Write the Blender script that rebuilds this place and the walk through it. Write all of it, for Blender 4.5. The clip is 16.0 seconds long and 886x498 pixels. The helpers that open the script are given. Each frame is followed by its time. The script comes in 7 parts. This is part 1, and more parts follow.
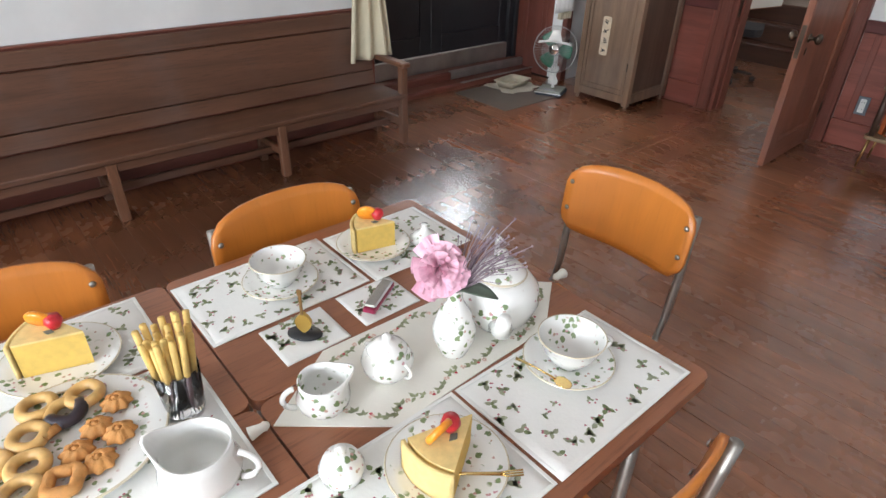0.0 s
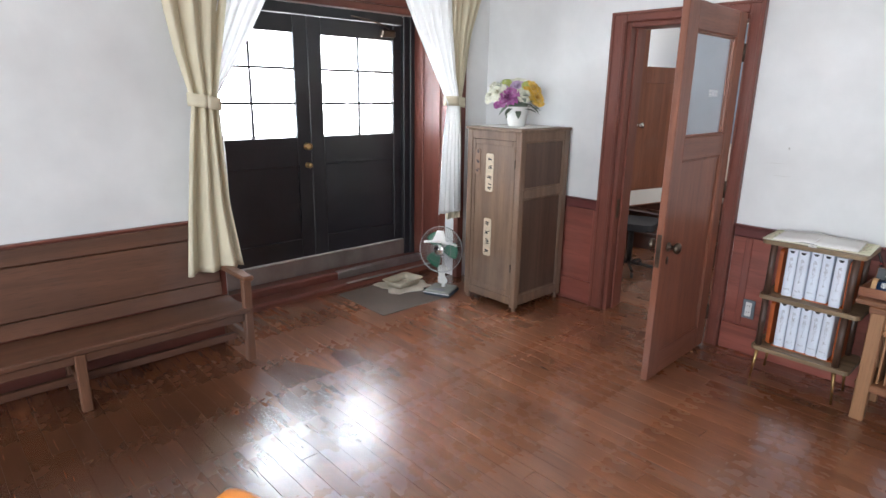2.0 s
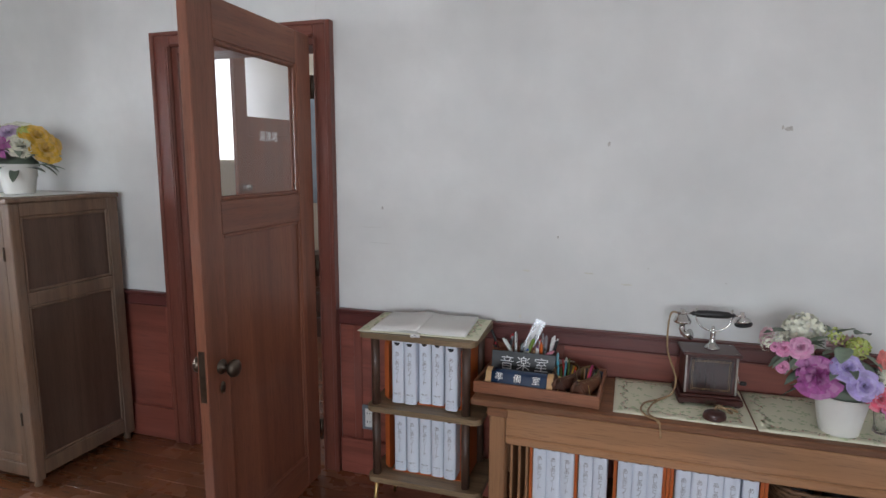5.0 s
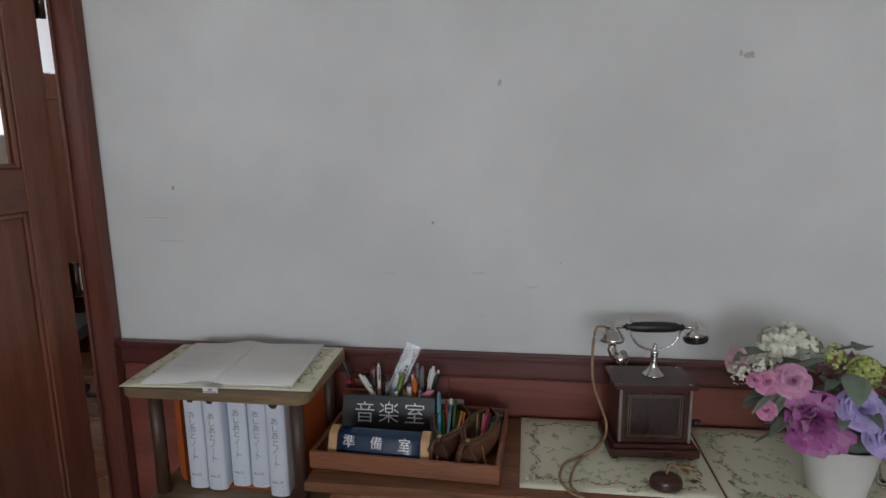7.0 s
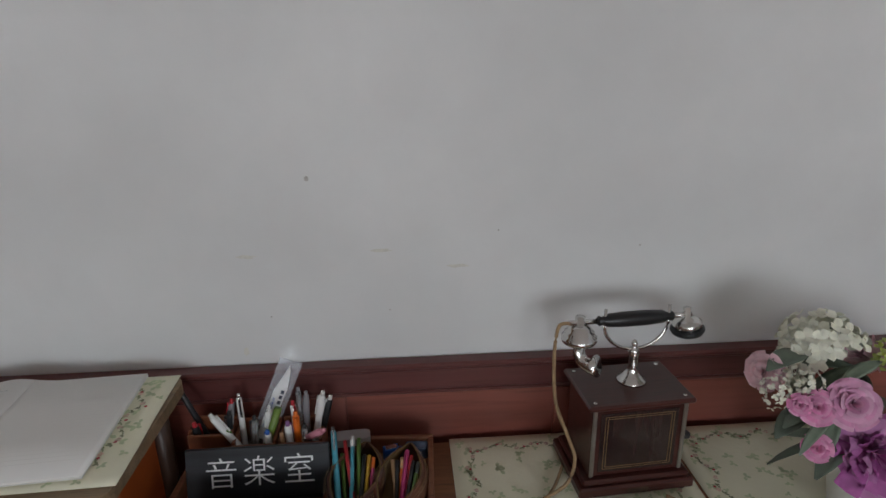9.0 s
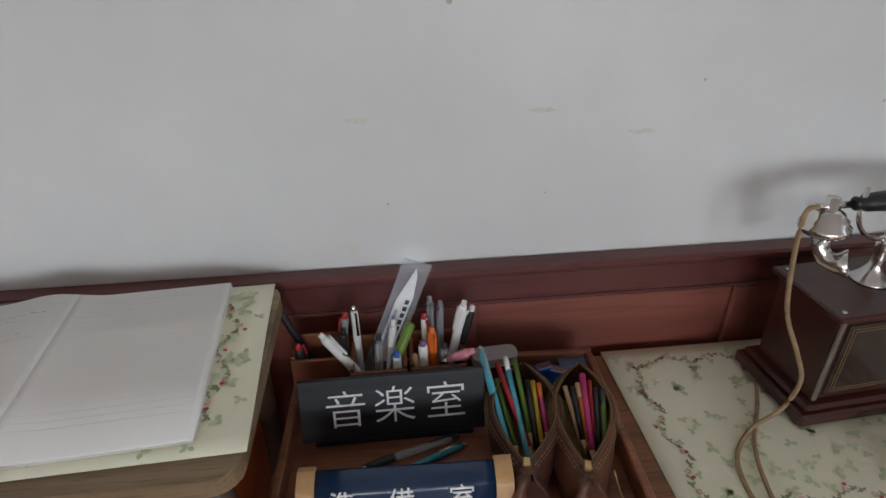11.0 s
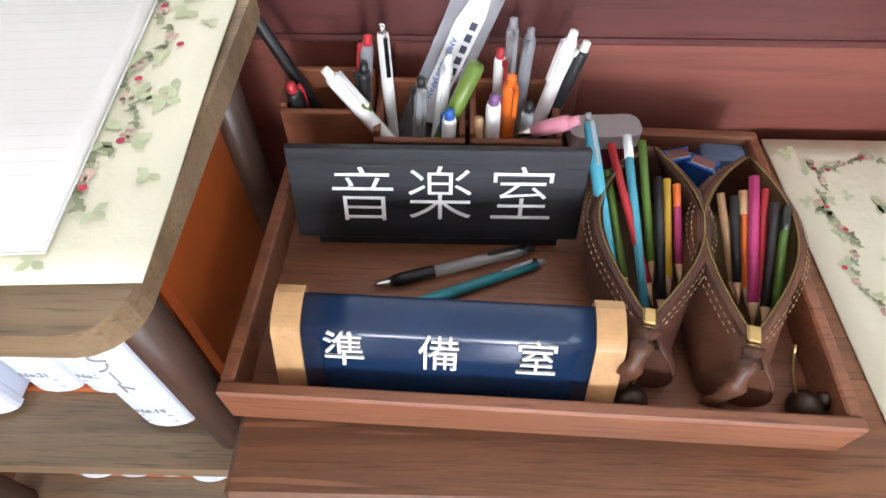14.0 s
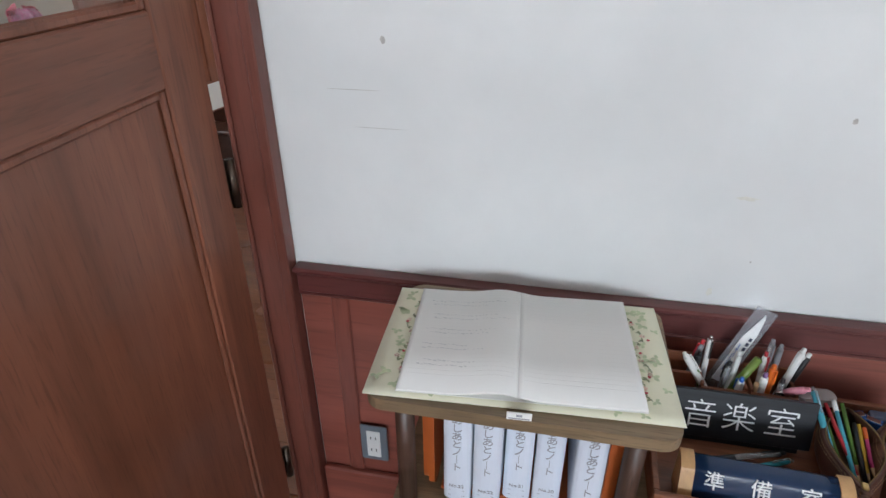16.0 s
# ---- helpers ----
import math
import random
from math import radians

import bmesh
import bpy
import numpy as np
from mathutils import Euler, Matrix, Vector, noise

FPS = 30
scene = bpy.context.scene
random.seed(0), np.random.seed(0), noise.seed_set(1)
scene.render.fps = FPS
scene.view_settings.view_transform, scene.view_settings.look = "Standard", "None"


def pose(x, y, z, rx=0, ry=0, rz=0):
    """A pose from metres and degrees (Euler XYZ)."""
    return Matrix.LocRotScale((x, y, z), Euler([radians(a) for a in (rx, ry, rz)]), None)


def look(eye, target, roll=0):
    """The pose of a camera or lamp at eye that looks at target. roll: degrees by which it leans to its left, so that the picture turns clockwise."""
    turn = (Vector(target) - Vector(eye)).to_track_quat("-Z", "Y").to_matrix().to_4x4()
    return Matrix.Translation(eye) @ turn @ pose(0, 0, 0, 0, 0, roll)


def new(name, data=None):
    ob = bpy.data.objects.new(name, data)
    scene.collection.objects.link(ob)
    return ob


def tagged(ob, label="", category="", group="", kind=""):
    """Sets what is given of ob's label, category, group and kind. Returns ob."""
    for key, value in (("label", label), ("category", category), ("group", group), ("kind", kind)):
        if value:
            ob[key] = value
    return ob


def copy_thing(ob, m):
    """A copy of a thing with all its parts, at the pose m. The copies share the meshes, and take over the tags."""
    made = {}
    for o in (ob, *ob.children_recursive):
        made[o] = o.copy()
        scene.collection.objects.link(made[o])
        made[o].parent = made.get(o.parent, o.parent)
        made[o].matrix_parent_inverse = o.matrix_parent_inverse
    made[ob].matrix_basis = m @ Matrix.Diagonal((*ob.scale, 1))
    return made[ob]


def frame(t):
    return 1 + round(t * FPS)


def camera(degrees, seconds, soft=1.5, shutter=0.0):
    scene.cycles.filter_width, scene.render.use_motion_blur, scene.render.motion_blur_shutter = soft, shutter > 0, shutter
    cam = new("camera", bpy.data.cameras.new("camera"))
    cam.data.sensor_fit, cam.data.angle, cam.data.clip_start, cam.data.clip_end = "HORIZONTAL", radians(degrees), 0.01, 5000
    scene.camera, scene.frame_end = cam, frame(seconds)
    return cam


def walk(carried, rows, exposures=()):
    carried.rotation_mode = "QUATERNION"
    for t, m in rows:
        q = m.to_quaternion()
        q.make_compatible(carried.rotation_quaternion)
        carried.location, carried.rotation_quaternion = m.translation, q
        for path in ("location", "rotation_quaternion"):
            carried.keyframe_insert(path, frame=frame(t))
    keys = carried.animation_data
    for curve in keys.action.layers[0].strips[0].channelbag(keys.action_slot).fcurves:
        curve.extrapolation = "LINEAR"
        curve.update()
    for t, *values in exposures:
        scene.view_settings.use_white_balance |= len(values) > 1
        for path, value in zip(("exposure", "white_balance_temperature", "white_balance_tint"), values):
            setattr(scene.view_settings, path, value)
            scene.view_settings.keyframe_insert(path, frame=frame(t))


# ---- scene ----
cam = camera(74.5, 16.0)
PATH = [
    (0, (3.982, -4.601, 1.441), (2.699, -3.478, 0.396), 1.4),
    (0.5, (3.999, -4.413, 1.502), (2.667, -3.255, 0.561), 1.3),
    (1, (4.082, -4.183, 1.583), (2.687, -2.986, 0.795), 1.0),
    (1.5, (4.164, -3.97, 1.594), (2.72, -2.735, 0.97), 0.7),
    (2, (4.103, -3.716, 1.56), (2.692, -2.397, 1.039), 0.9),
    (2.5, (4.073, -3.475, 1.548), (2.774, -2.016, 1.118), 0.8),
    (3, (4.086, -3.177, 1.543), (2.928, -1.594, 1.153), 0.6),
    (3.5, (4.14, -2.975, 1.548), (3.092, -1.307, 1.203), 0.5),
    (4, (4.113, -2.787, 1.523), (3.212, -1.03, 1.211), 0.5),
    (4.5, (4.036, -2.554, 1.518), (3.29, -0.724, 1.211), 0.3),
    (5, (4.04, -2.383, 1.479), (3.436, -0.499, 1.185), 0.2),
    (5.2, (4.068, -2.293, 1.463), (3.503, -0.396, 1.175), 0.2),
    (7.3, (4.003, -1.43, 1.401), (3.82, 0.518, 0.993), -0.6),
    (7.5, (3.976, -1.313, 1.42), (3.865, 0.632, 0.966), -0.4),
    (8, (4.01, -1.155, 1.394), (3.953, 0.78, 0.898), -0.6),
    (8.2, (4.003, -1.134, 1.399), (3.982, 0.795, 0.871), -0.7),
    (10.3, (3.727, -0.917, 1.339), (3.941, 0.886, 0.501), -0.8),
    (10.5, (3.687, -0.894, 1.324), (3.894, 0.888, 0.44), -0.7),
    (11, (3.679, -0.766, 1.27), (3.852, 0.961, 0.275), -0.8),
    (11.5, (3.687, -0.64, 1.175), (3.804, 1.026, 0.075), -0.8),
    (12, (3.686, -0.614, 1.079), (3.73, 0.852, -0.28), -0.8),
    (12.5, (3.679, -0.545, 1.056), (3.696, 0.775, -0.446), -0.3),
    (13, (3.682, -0.508, 1.061), (3.68, 0.734, -0.507), 0.0),
    (13.5, (3.683, -0.504, 1.064), (3.665, 0.713, -0.524), -0.2),
    (14, (3.678, -0.514, 1.065), (3.655, 0.68, -0.539), 0.1),
    (14.5, (3.614, -0.544, 1.127), (3.589, 0.651, -0.477), 0.6),
    (15, (3.507, -0.639, 1.155), (3.432, 0.614, -0.402), 0.6),
    (15.5, (3.401, -0.816, 1.334), (3.219, 0.614, -0.053), 0.7),
    (16, (3.306, -1.015, 1.464), (2.958, 0.687, 0.473), -0.2),
]
EXPOSURES = [(0.0, 0.05, 6550, 11), (0.5, 0.3, 6450, 10), (1.5, 0.46, 6350, 11), (2.5, 0.27, 6350, 12), (3.5, 0.1, 6350, 12), (4.2, -0.18, 6400, 12), (5.2, -0.4, 6450, 12), (7.3, -0.85, 6500, 10),
             (8.2, -0.82, 6600, 12), (10.3, -0.58, 6600, 12), (10.6, -0.52, 6600, 12), (11.0, -0.4, 6600, 12), (11.5, -0.2, 6600, 12), (12.2, 0.8, 6550, 16), (12.6, 1.18, 6500, 15), (13.0, 1.3, 6450, 14),
             (14.3, 1.25, 6400, 13), (15.0, 0.65, 6350, 12), (15.5, 0.6, 6300, 11), (16.0, 0.22, 6250, 10)]
walk(cam, [(t, look(eye, target, roll)) for t, eye, target, roll in PATH], EXPOSURES)

# ---- world, sun and daylight ----
world = bpy.data.worlds.new("overcast_sky")
scene.world = world
world.use_nodes = True
sky = world.node_tree.nodes.new("ShaderNodeTexSky")
sky.sky_type, sky.sun_disc = "NISHITA", False
sky.sun_elevation, sky.sun_rotation = radians(48), radians(130)
world.node_tree.links.new(sky.outputs[0], world.node_tree.nodes["Background"].inputs[0])
world.node_tree.nodes["Background"].inputs[1].default_value = 0.12


def lamp(name, kind, m, energy, colour=(1, 1, 1), size=(1, 1), angle=0.0):
    d = bpy.data.lights.new(name, kind)
    d.energy, d.color = energy, colour
    if kind == "AREA":
        d.shape, d.size, d.size_y = "RECTANGLE", *size
    if kind == "SUN":
        d.angle = radians(angle)
    ob = new(name, d)
    ob.matrix_world = m
    return ob


lamp("sun", "SUN", look((0, 0, 0), (-0.5, 0.6, -0.85)), 0.8, (1, 0.96, 0.9), angle=12)
ROOM_X0, ROOM_X1, ROOM_Y0, ROOM_H = 0.64, 8.4, -7.4, 3.1
SOUTH_WINDOWS = (1.9, 3.9, 5.9)          # left edges of the windows in the wall opposite the inner door
EAST_WINDOWS = (-5.6, -3.2)
WIN_W, WIN_Z0, WIN_Z1 = 1.4, 0.85, 2.6
DAY = (0.86, 0.935, 1.0)
for x, power in zip(SOUTH_WINDOWS, (75, 160, 50)):
    lamp("window_daylight", "AREA", look((x + WIN_W / 2, ROOM_Y0 - 0.1, 1.72), (x + WIN_W / 2, 0, 1.5)), power, DAY, (WIN_W, 1.7))
for y in EAST_WINDOWS:
    lamp("window_daylight", "AREA", look((ROOM_X1 + 0.1, y + WIN_W / 2, 1.72), (0, y + WIN_W / 2, 1.5)), 6, DAY, (WIN_W, 1.7))
lamp("door_daylight", "AREA", look((-0.25, -1.32, 1.6), (3, -1.32, 1.2)), 50, DAY, (1.6, 0.8))
# Added fill lamp inside the side room; no window is built on this side
lamp("side_room_fill", "AREA", look((3.9, 1.5, 1.9), (0.8, 1.7, 1.1)), 13, (1, 0.98, 0.94), (1.0, 1.0))


# ---- materials ----
def colour_mix(nt, fac, a, b, mode="MIX"):
    n = nt.nodes.new("ShaderNodeMix")
    n.data_type, n.blend_type = "RGBA", mode
    for sock, v in ((n.inputs[0], fac), (n.inputs[6], a), (n.inputs[7], b)):
        if isinstance(v, (int, float)):
            sock.default_value = v
        elif isinstance(v, (tuple, list)):
            sock.default_value = (*v[:3], 1)
        else:
            nt.links.new(v, sock)
    return n.outputs[2]


def ramp(nt, value, stops):
    n = nt.nodes.new("ShaderNodeValToRGB")
    el = n.color_ramp.elements
    while len(el) < len(stops):
        el.new(0.5)
    for e, (p, c) in zip(el, stops):
        e.position, e.color = p, (c, c, c, 1) if isinstance(c, (int, float)) else (*c, 1)
    nt.links.new(value, n.inputs[0])
    return n.outputs[0]


def coords(nt, scale=(1, 1, 1), kind="Object"):
    tc, mp = nt.nodes.new("ShaderNodeTexCoord"), nt.nodes.new("ShaderNodeMapping")
    mp.inputs["Scale"].default_value = scale
    nt.links.new(tc.outputs[kind], mp.inputs[0])
    return mp.outputs[0]


def noise_tex(nt, vec, scale, detail=4, rough=0.55, distortion=0.0):
    n = nt.nodes.new("ShaderNodeTexNoise")
    n.inputs["Scale"].default_value, n.inputs["Detail"].default_value = scale, detail
    n.inputs["Roughness"].default_value, n.inputs["Distortion"].default_value = rough, distortion
    nt.links.new(vec, n.inputs["Vector"])
    return n.outputs[0]


def base_material(name, rough=0.5, metal=0.0, coat=0.0, spec=0.5):
    m = bpy.data.materials.new(name)
    m.use_nodes = True
    b = m.node_tree.nodes["Principled BSDF"]
    b.inputs["Roughness"].default_value, b.inputs["Metallic"].default_value = rough, metal
    b.inputs["Coat Weight"].default_value, b.inputs["Specular IOR Level"].default_value = coat, spec
    b.inputs["Coat Roughness"].default_value = 0.12
    return m, m.node_tree, b


def bump(nt, b, height, strength, distance=0.002):
    n = nt.nodes.new("ShaderNodeBump")
    n.inputs["Strength"].default_value, n.inputs["Distance"].default_value = strength, distance
    nt.links.new(height, n.inputs["Height"])
    nt.links.new(n.outputs[0], b.inputs["Normal"])


def plain(name, c, rough=0.5, metal=0.0, vary=0.12, scale=9.0, bumps=0.0, coat=0.0, transmission=0.0, per_object=0.0):
    """Paint, plastic, metal, cloth: one colour with two scales of wear."""
    m, nt, b = base_material(name, rough, metal, coat)
    v = coords(nt)
    big, fine = noise_tex(nt, v, scale, 3), noise_tex(nt, v, scale * 14, 3)
    dark, light = [x * (1 - vary) for x in c], [min(1, x * (1 + vary)) for x in c]
    col = colour_mix(nt, ramp(nt, big, ((0.3, 0), (0.7, 1))), dark, light)
    col = colour_mix(nt, ramp(nt, fine, ((0.35, 0), (0.75, vary * 0.8))), col, [x * 0.75 for x in c])
    if per_object:
        oi = nt.nodes.new("ShaderNodeObjectInfo")
        col = colour_mix(nt, ramp(nt, oi.outputs["Random"], ((0, 0), (1, per_object))), col, [x * 0.55 for x in c])
    nt.links.new(col, b.inputs["Base Color"])
    nt.links.new(ramp(nt, big, ((0.2, max(0.02, rough * 0.85)), (0.8, min(1, rough * 1.15)))), b.inputs["Roughness"])
    if transmission:
        b.inputs["Transmission Weight"].default_value = transmission
    if bumps:
        bump(nt, b, fine, bumps)
    return m


def wood(name, c, grain="x", rough=0.4, contrast=0.45, scale=5.0, coat=0.0, worn=0.0, per_object=0.0, spec=0.5, bumps=0.12, soiled=False, pore=0.55):
    """Sawn timber, grain along one axis of the thing, with pores, dark figure and worn light patches."""
    m, nt, b = base_material(name, rough, 0.0, coat, spec)
    s = {"x": (0.06, 1, 1), "y": (1, 0.06, 1), "z": (1, 1, 0.06)}[grain]
    v = coords(nt, s)
    if per_object:
        oi, add = nt.nodes.new("ShaderNodeObjectInfo"), nt.nodes.new("ShaderNodeVectorMath")
        mul = nt.nodes.new("ShaderNodeVectorMath")
        mul.operation = "SCALE"
        mul.inputs[0].default_value = (7.3, 11.1, 5.7)
        nt.links.new(oi.outputs["Random"], mul.inputs["Scale"])
        nt.links.new(v, add.inputs[0])
        nt.links.new(mul.outputs[0], add.inputs[1])
        v = add.outputs[0]
    figure = noise_tex(nt, v, scale * 3, 5, 0.6, 0.6)
    pores = noise_tex(nt, v, scale * 38, 3, 0.6)
    patches = noise_tex(nt, coords(nt), 2.2, 4, 0.6)
    dark, light = [x * (1 - contrast) for x in c], [min(1, x * (1 + contrast * 0.7)) for x in c]
    col = colour_mix(nt, ramp(nt, figure, ((0.3, 0), (0.7, 1))), dark, light)
    col = colour_mix(nt, ramp(nt, pores, ((0.53, 0), (0.70, pore))), col, [x * 0.45 for x in c])
    if worn:
        grey = sum(c) / 3
        col = colour_mix(nt, ramp(nt, patches, ((0.5, 0), (0.72, worn))), col, [0.55 * x + 0.9 * grey for x in c])
    if per_object:
        shade = ramp(nt, oi.outputs["Random"], ((0, 1 - per_object), (1, 1)))
        col = colour_mix(nt, 1.0, col, shade, "MULTIPLY")
    if soiled:
        place, flat = nt.nodes.new("ShaderNodeNewGeometry").outputs["Position"], nt.nodes.new("ShaderNodeMapping")
        flat.inputs["Scale"].default_value = (0.7, 1.6, 1)
        nt.links.new(place, flat.inputs[0])
        blots = noise_tex(nt, flat.outputs[0], 1.5, 5, 0.62, 0.4)
        col = colour_mix(nt, ramp(nt, blots, ((0.42, 0), (0.85, 0.8))), col, [x * 0.3 for x in c])
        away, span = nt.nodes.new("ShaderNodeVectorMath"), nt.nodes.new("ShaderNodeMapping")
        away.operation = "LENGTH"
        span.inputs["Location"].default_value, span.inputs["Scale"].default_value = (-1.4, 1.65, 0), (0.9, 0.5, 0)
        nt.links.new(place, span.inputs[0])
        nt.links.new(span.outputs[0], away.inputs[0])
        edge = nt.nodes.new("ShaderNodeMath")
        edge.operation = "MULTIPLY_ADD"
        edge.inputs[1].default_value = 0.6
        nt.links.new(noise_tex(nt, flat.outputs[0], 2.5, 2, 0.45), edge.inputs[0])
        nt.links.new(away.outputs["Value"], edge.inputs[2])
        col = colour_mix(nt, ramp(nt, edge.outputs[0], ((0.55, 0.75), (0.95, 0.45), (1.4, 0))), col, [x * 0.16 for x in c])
        for angle, stretch in ((20, (3, 60, 1)), (-38, (4, 75, 1))):
            turn = nt.nodes.new("ShaderNodeMapping")
            turn.inputs["Rotation"].default_value, turn.inputs["Scale"].default_value = (0, 0, radians(angle)), stretch
            nt.links.new(place, turn.inputs[0])
            scratch = noise_tex(nt, turn.outputs[0], 1.0, 2, 0.5)
            col = colour_mix(nt, ramp(nt, scratch, ((0.70, 0), (0.74, 0.4))), col, [min(1, x * 1.7 + 0.03) for x in c])
    nt.links.new(col, b.inputs["Base Color"])
    nt.links.new(ramp(nt, patches, ((0.3, rough * 0.75), (0.7, min(1, rough * 1.3)))), b.inputs["Roughness"])
    bump(nt, b, pores, bumps, 0.001)
    return m


def sprigs(name, ground, greens, reds, scale, rough=0.25, coat=0.0, density=0.5, uneven=0.05):
    """Printed sprigs of leaves and berries on china or cloth."""
    m, nt, b = base_material(name, rough, 0.0, coat)
    v = coords(nt)
    wob = noise_tex(nt, v, scale * 2.2, 2)
    add = nt.nodes.new("ShaderNodeVectorMath")
    sc = nt.nodes.new("ShaderNodeVectorMath")
    sc.operation = "SCALE"
    sc.inputs["Scale"].default_value = 0.5 / scale
    nt.links.new(wob, sc.inputs[0])
    nt.links.new(v, add.inputs[0])
    nt.links.new(sc.outputs[0], add.inputs[1])
    col = colour_mix(nt, ramp(nt, noise_tex(nt, v, 14, 3), ((0.3, 0), (0.7, uneven * 4))), ground, [x * 0.88 for x in ground])
    clump = ramp(nt, noise_tex(nt, v, scale * 0.28, 2), ((0.44, 0), (0.5, 1)))
    for k, (cols, size, r) in enumerate(((greens, scale, 0.30), (reds, scale * 1.35, 0.2))):
        vo = nt.nodes.new("ShaderNodeTexVoronoi")
        vo.inputs["Scale"].default_value = size
        nt.links.new(add.outputs[0], vo.inputs["Vector"])
        sep = nt.nodes.new("ShaderNodeSeparateColor")
        nt.links.new(vo.outputs["Color"], sep.inputs[0])
        near = ramp(nt, vo.outputs["Distance"], ((r, 1), (r + 0.05, 0)))
        pick = ramp(nt, sep.outputs[0], ((density - 0.01, 1), (density + 0.01, 0)))
        tint = colour_mix(nt, sep.outputs[1], cols[0], cols[1])
        f = colour_mix(nt, 1.0, near, pick, "MULTIPLY")
        f = colour_mix(nt, 1.0, f, clump, "MULTIPLY")
        col = colour_mix(nt, f, col, tint)
    nt.links.new(col, b.inputs["Base Color"])
    if coat == 0:
        bump(nt, b, noise_tex(nt, v, 400, 2), 0.2, 0.0004)
    return m


def glass_material(name, c=(1, 1, 1), rough=0.0):
    m, nt, b = base_material(name, rough, 0.0)
    b.inputs["Base Color"].default_value = (*c, 1)
    b.inputs["Transmission Weight"].default_value = 1.0
    b.inputs["IOR"].default_value = 1.45
    return m


def glow(name, c, strength):
    m, nt, b = base_material(name, 1.0)
    b.inputs["Base Color"].default_value = (0, 0, 0, 1)
    b.inputs["Emission Color"].default_value = (*c, 1)
    b.inputs["Emission Strength"].default_value = strength
    return m


PLASTER = plain("white_plaster", (0.75, 0.757, 0.748), 0.85, vary=0.11, scale=1.5, bumps=0.3)
PLASTER_WARM = plain("cream_plaster", (0.72, 0.66, 0.56), 0.85, vary=0.05, scale=1.5, bumps=0.15)
CEILING = plain("white_ceiling_paint", (0.78, 0.77, 0.74), 0.9, vary=0.04, scale=1.0)
TRIM_Z = wood("red_brown_trim_upright", (0.185, 0.058, 0.04), "z", 0.38, 0.22, 4, worn=0.2)
TRIM_X = wood("red_brown_trim_level", (0.185, 0.058, 0.04), "x", 0.38, 0.22, 4, worn=0.2)
TRIM_Y = wood("red_brown_trim_across", (0.185, 0.058, 0.04), "y", 0.38, 0.22, 4, worn=0.2)
PANEL_X = wood("red_brown_wide_panel", (0.27, 0.079, 0.056), "x", 0.4, 0.42, 2.4, worn=0.15, pore=0.4)
PANEL = wood("red_brown_panel", (0.27, 0.079, 0.056), "z", 0.4, 0.3, 3, worn=0.25, per_object=0.15)
CAP = wood("dark_red_rail", (0.13, 0.037, 0.033), "x", 0.36, 0.25, 4, worn=0.15)
LEAF = wood("oak_stained_door", (0.25, 0.092, 0.052), "z", 0.42, 0.28, 6, worn=0.3)
LEAF_X = wood("oak_stained_door_rail", (0.25, 0.092, 0.052), "x", 0.42, 0.28, 6, worn=0.3)
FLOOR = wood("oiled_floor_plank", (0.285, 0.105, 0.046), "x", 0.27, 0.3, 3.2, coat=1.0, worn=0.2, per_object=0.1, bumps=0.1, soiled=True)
FLOOR.node_tree.nodes["Principled BSDF"].inputs["Coat Roughness"].default_value = 0.24
GAP = plain("dark_floor_joint", (0.045, 0.018, 0.009), 0.9)
BENCH = wood("worn_bench_wood", (0.128, 0.056, 0.031), "y", 0.45, 0.35, 4, worn=0.45)
BENCH_Z = wood("worn_bench_upright", (0.17, 0.075, 0.04), "z", 0.45, 0.35, 4, worn=0.35)
BLACK = plain("black_gloss_paint", (0.018, 0.018, 0.022), 0.34, vary=0.2, scale=3)
STEEL = plain("brushed_kick_plate", (0.40, 0.36, 0.34), 0.42, 0.85, vary=0.2, scale=5)
ALU = plain("aluminium_edging", (0.45, 0.44, 0.44), 0.35, 0.9, vary=0.15)
BRASS = plain("aged_brass", (0.55, 0.38, 0.16), 0.32, 1.0, vary=0.25, scale=30)
BRONZE = plain("dark_bronze", (0.11, 0.085, 0.065), 0.35, 0.9, vary=0.3, scale=30)
CHROME = plain("chrome", (0.68, 0.67, 0.65), 0.16, 1.0, vary=0.1, scale=20)
TUBE = plain("grey_steel_tube", (0.32, 0.30, 0.27), 0.35, 0.8, vary=0.2, scale=20)
CAB = wood("grey_brown_cabinet", (0.20, 0.125, 0.08), "z", 0.5, 0.3, 5, worn=0.35)
CAB_D = wood("dark_cabinet_panel", (0.115, 0.068, 0.047), "z", 0.48, 0.3, 5, worn=0.2)
CREAM_CLOTH = plain("cream_curtain", (0.66, 0.60, 0.44), 0.9, vary=0.08, scale=3, bumps=0.3)
SHEER = plain("white_sheer", (0.86, 0.87, 0.87), 0.85, vary=0.03, scale=3, bumps=0.2)
thin, out_ = SHEER.node_tree.nodes.new("ShaderNodeBsdfTranslucent"), SHEER.node_tree.nodes["Material Output"]
both = SHEER.node_tree.nodes.new("ShaderNodeMixShader")
thin.inputs[0].default_value, both.inputs[0].default_value = (0.94, 0.94, 0.93, 1), 0.6
SHEER.node_tree.links.new(SHEER.node_tree.nodes["Principled BSDF"].outputs[0], both.inputs[1])
SHEER.node_tree.links.new(thin.outputs[0], both.inputs[2])
SHEER.node_tree.links.new(both.outputs[0], out_.inputs[0])
PLY = wood("orange_plywood", (0.58, 0.19, 0.028), "z", 0.38, 0.12, 3, coat=0.3, bumps=0.03, pore=0.12)
PLY_EDGE = wood("plywood_edge", (0.50, 0.26, 0.09), "x", 0.5, 0.4, 8)
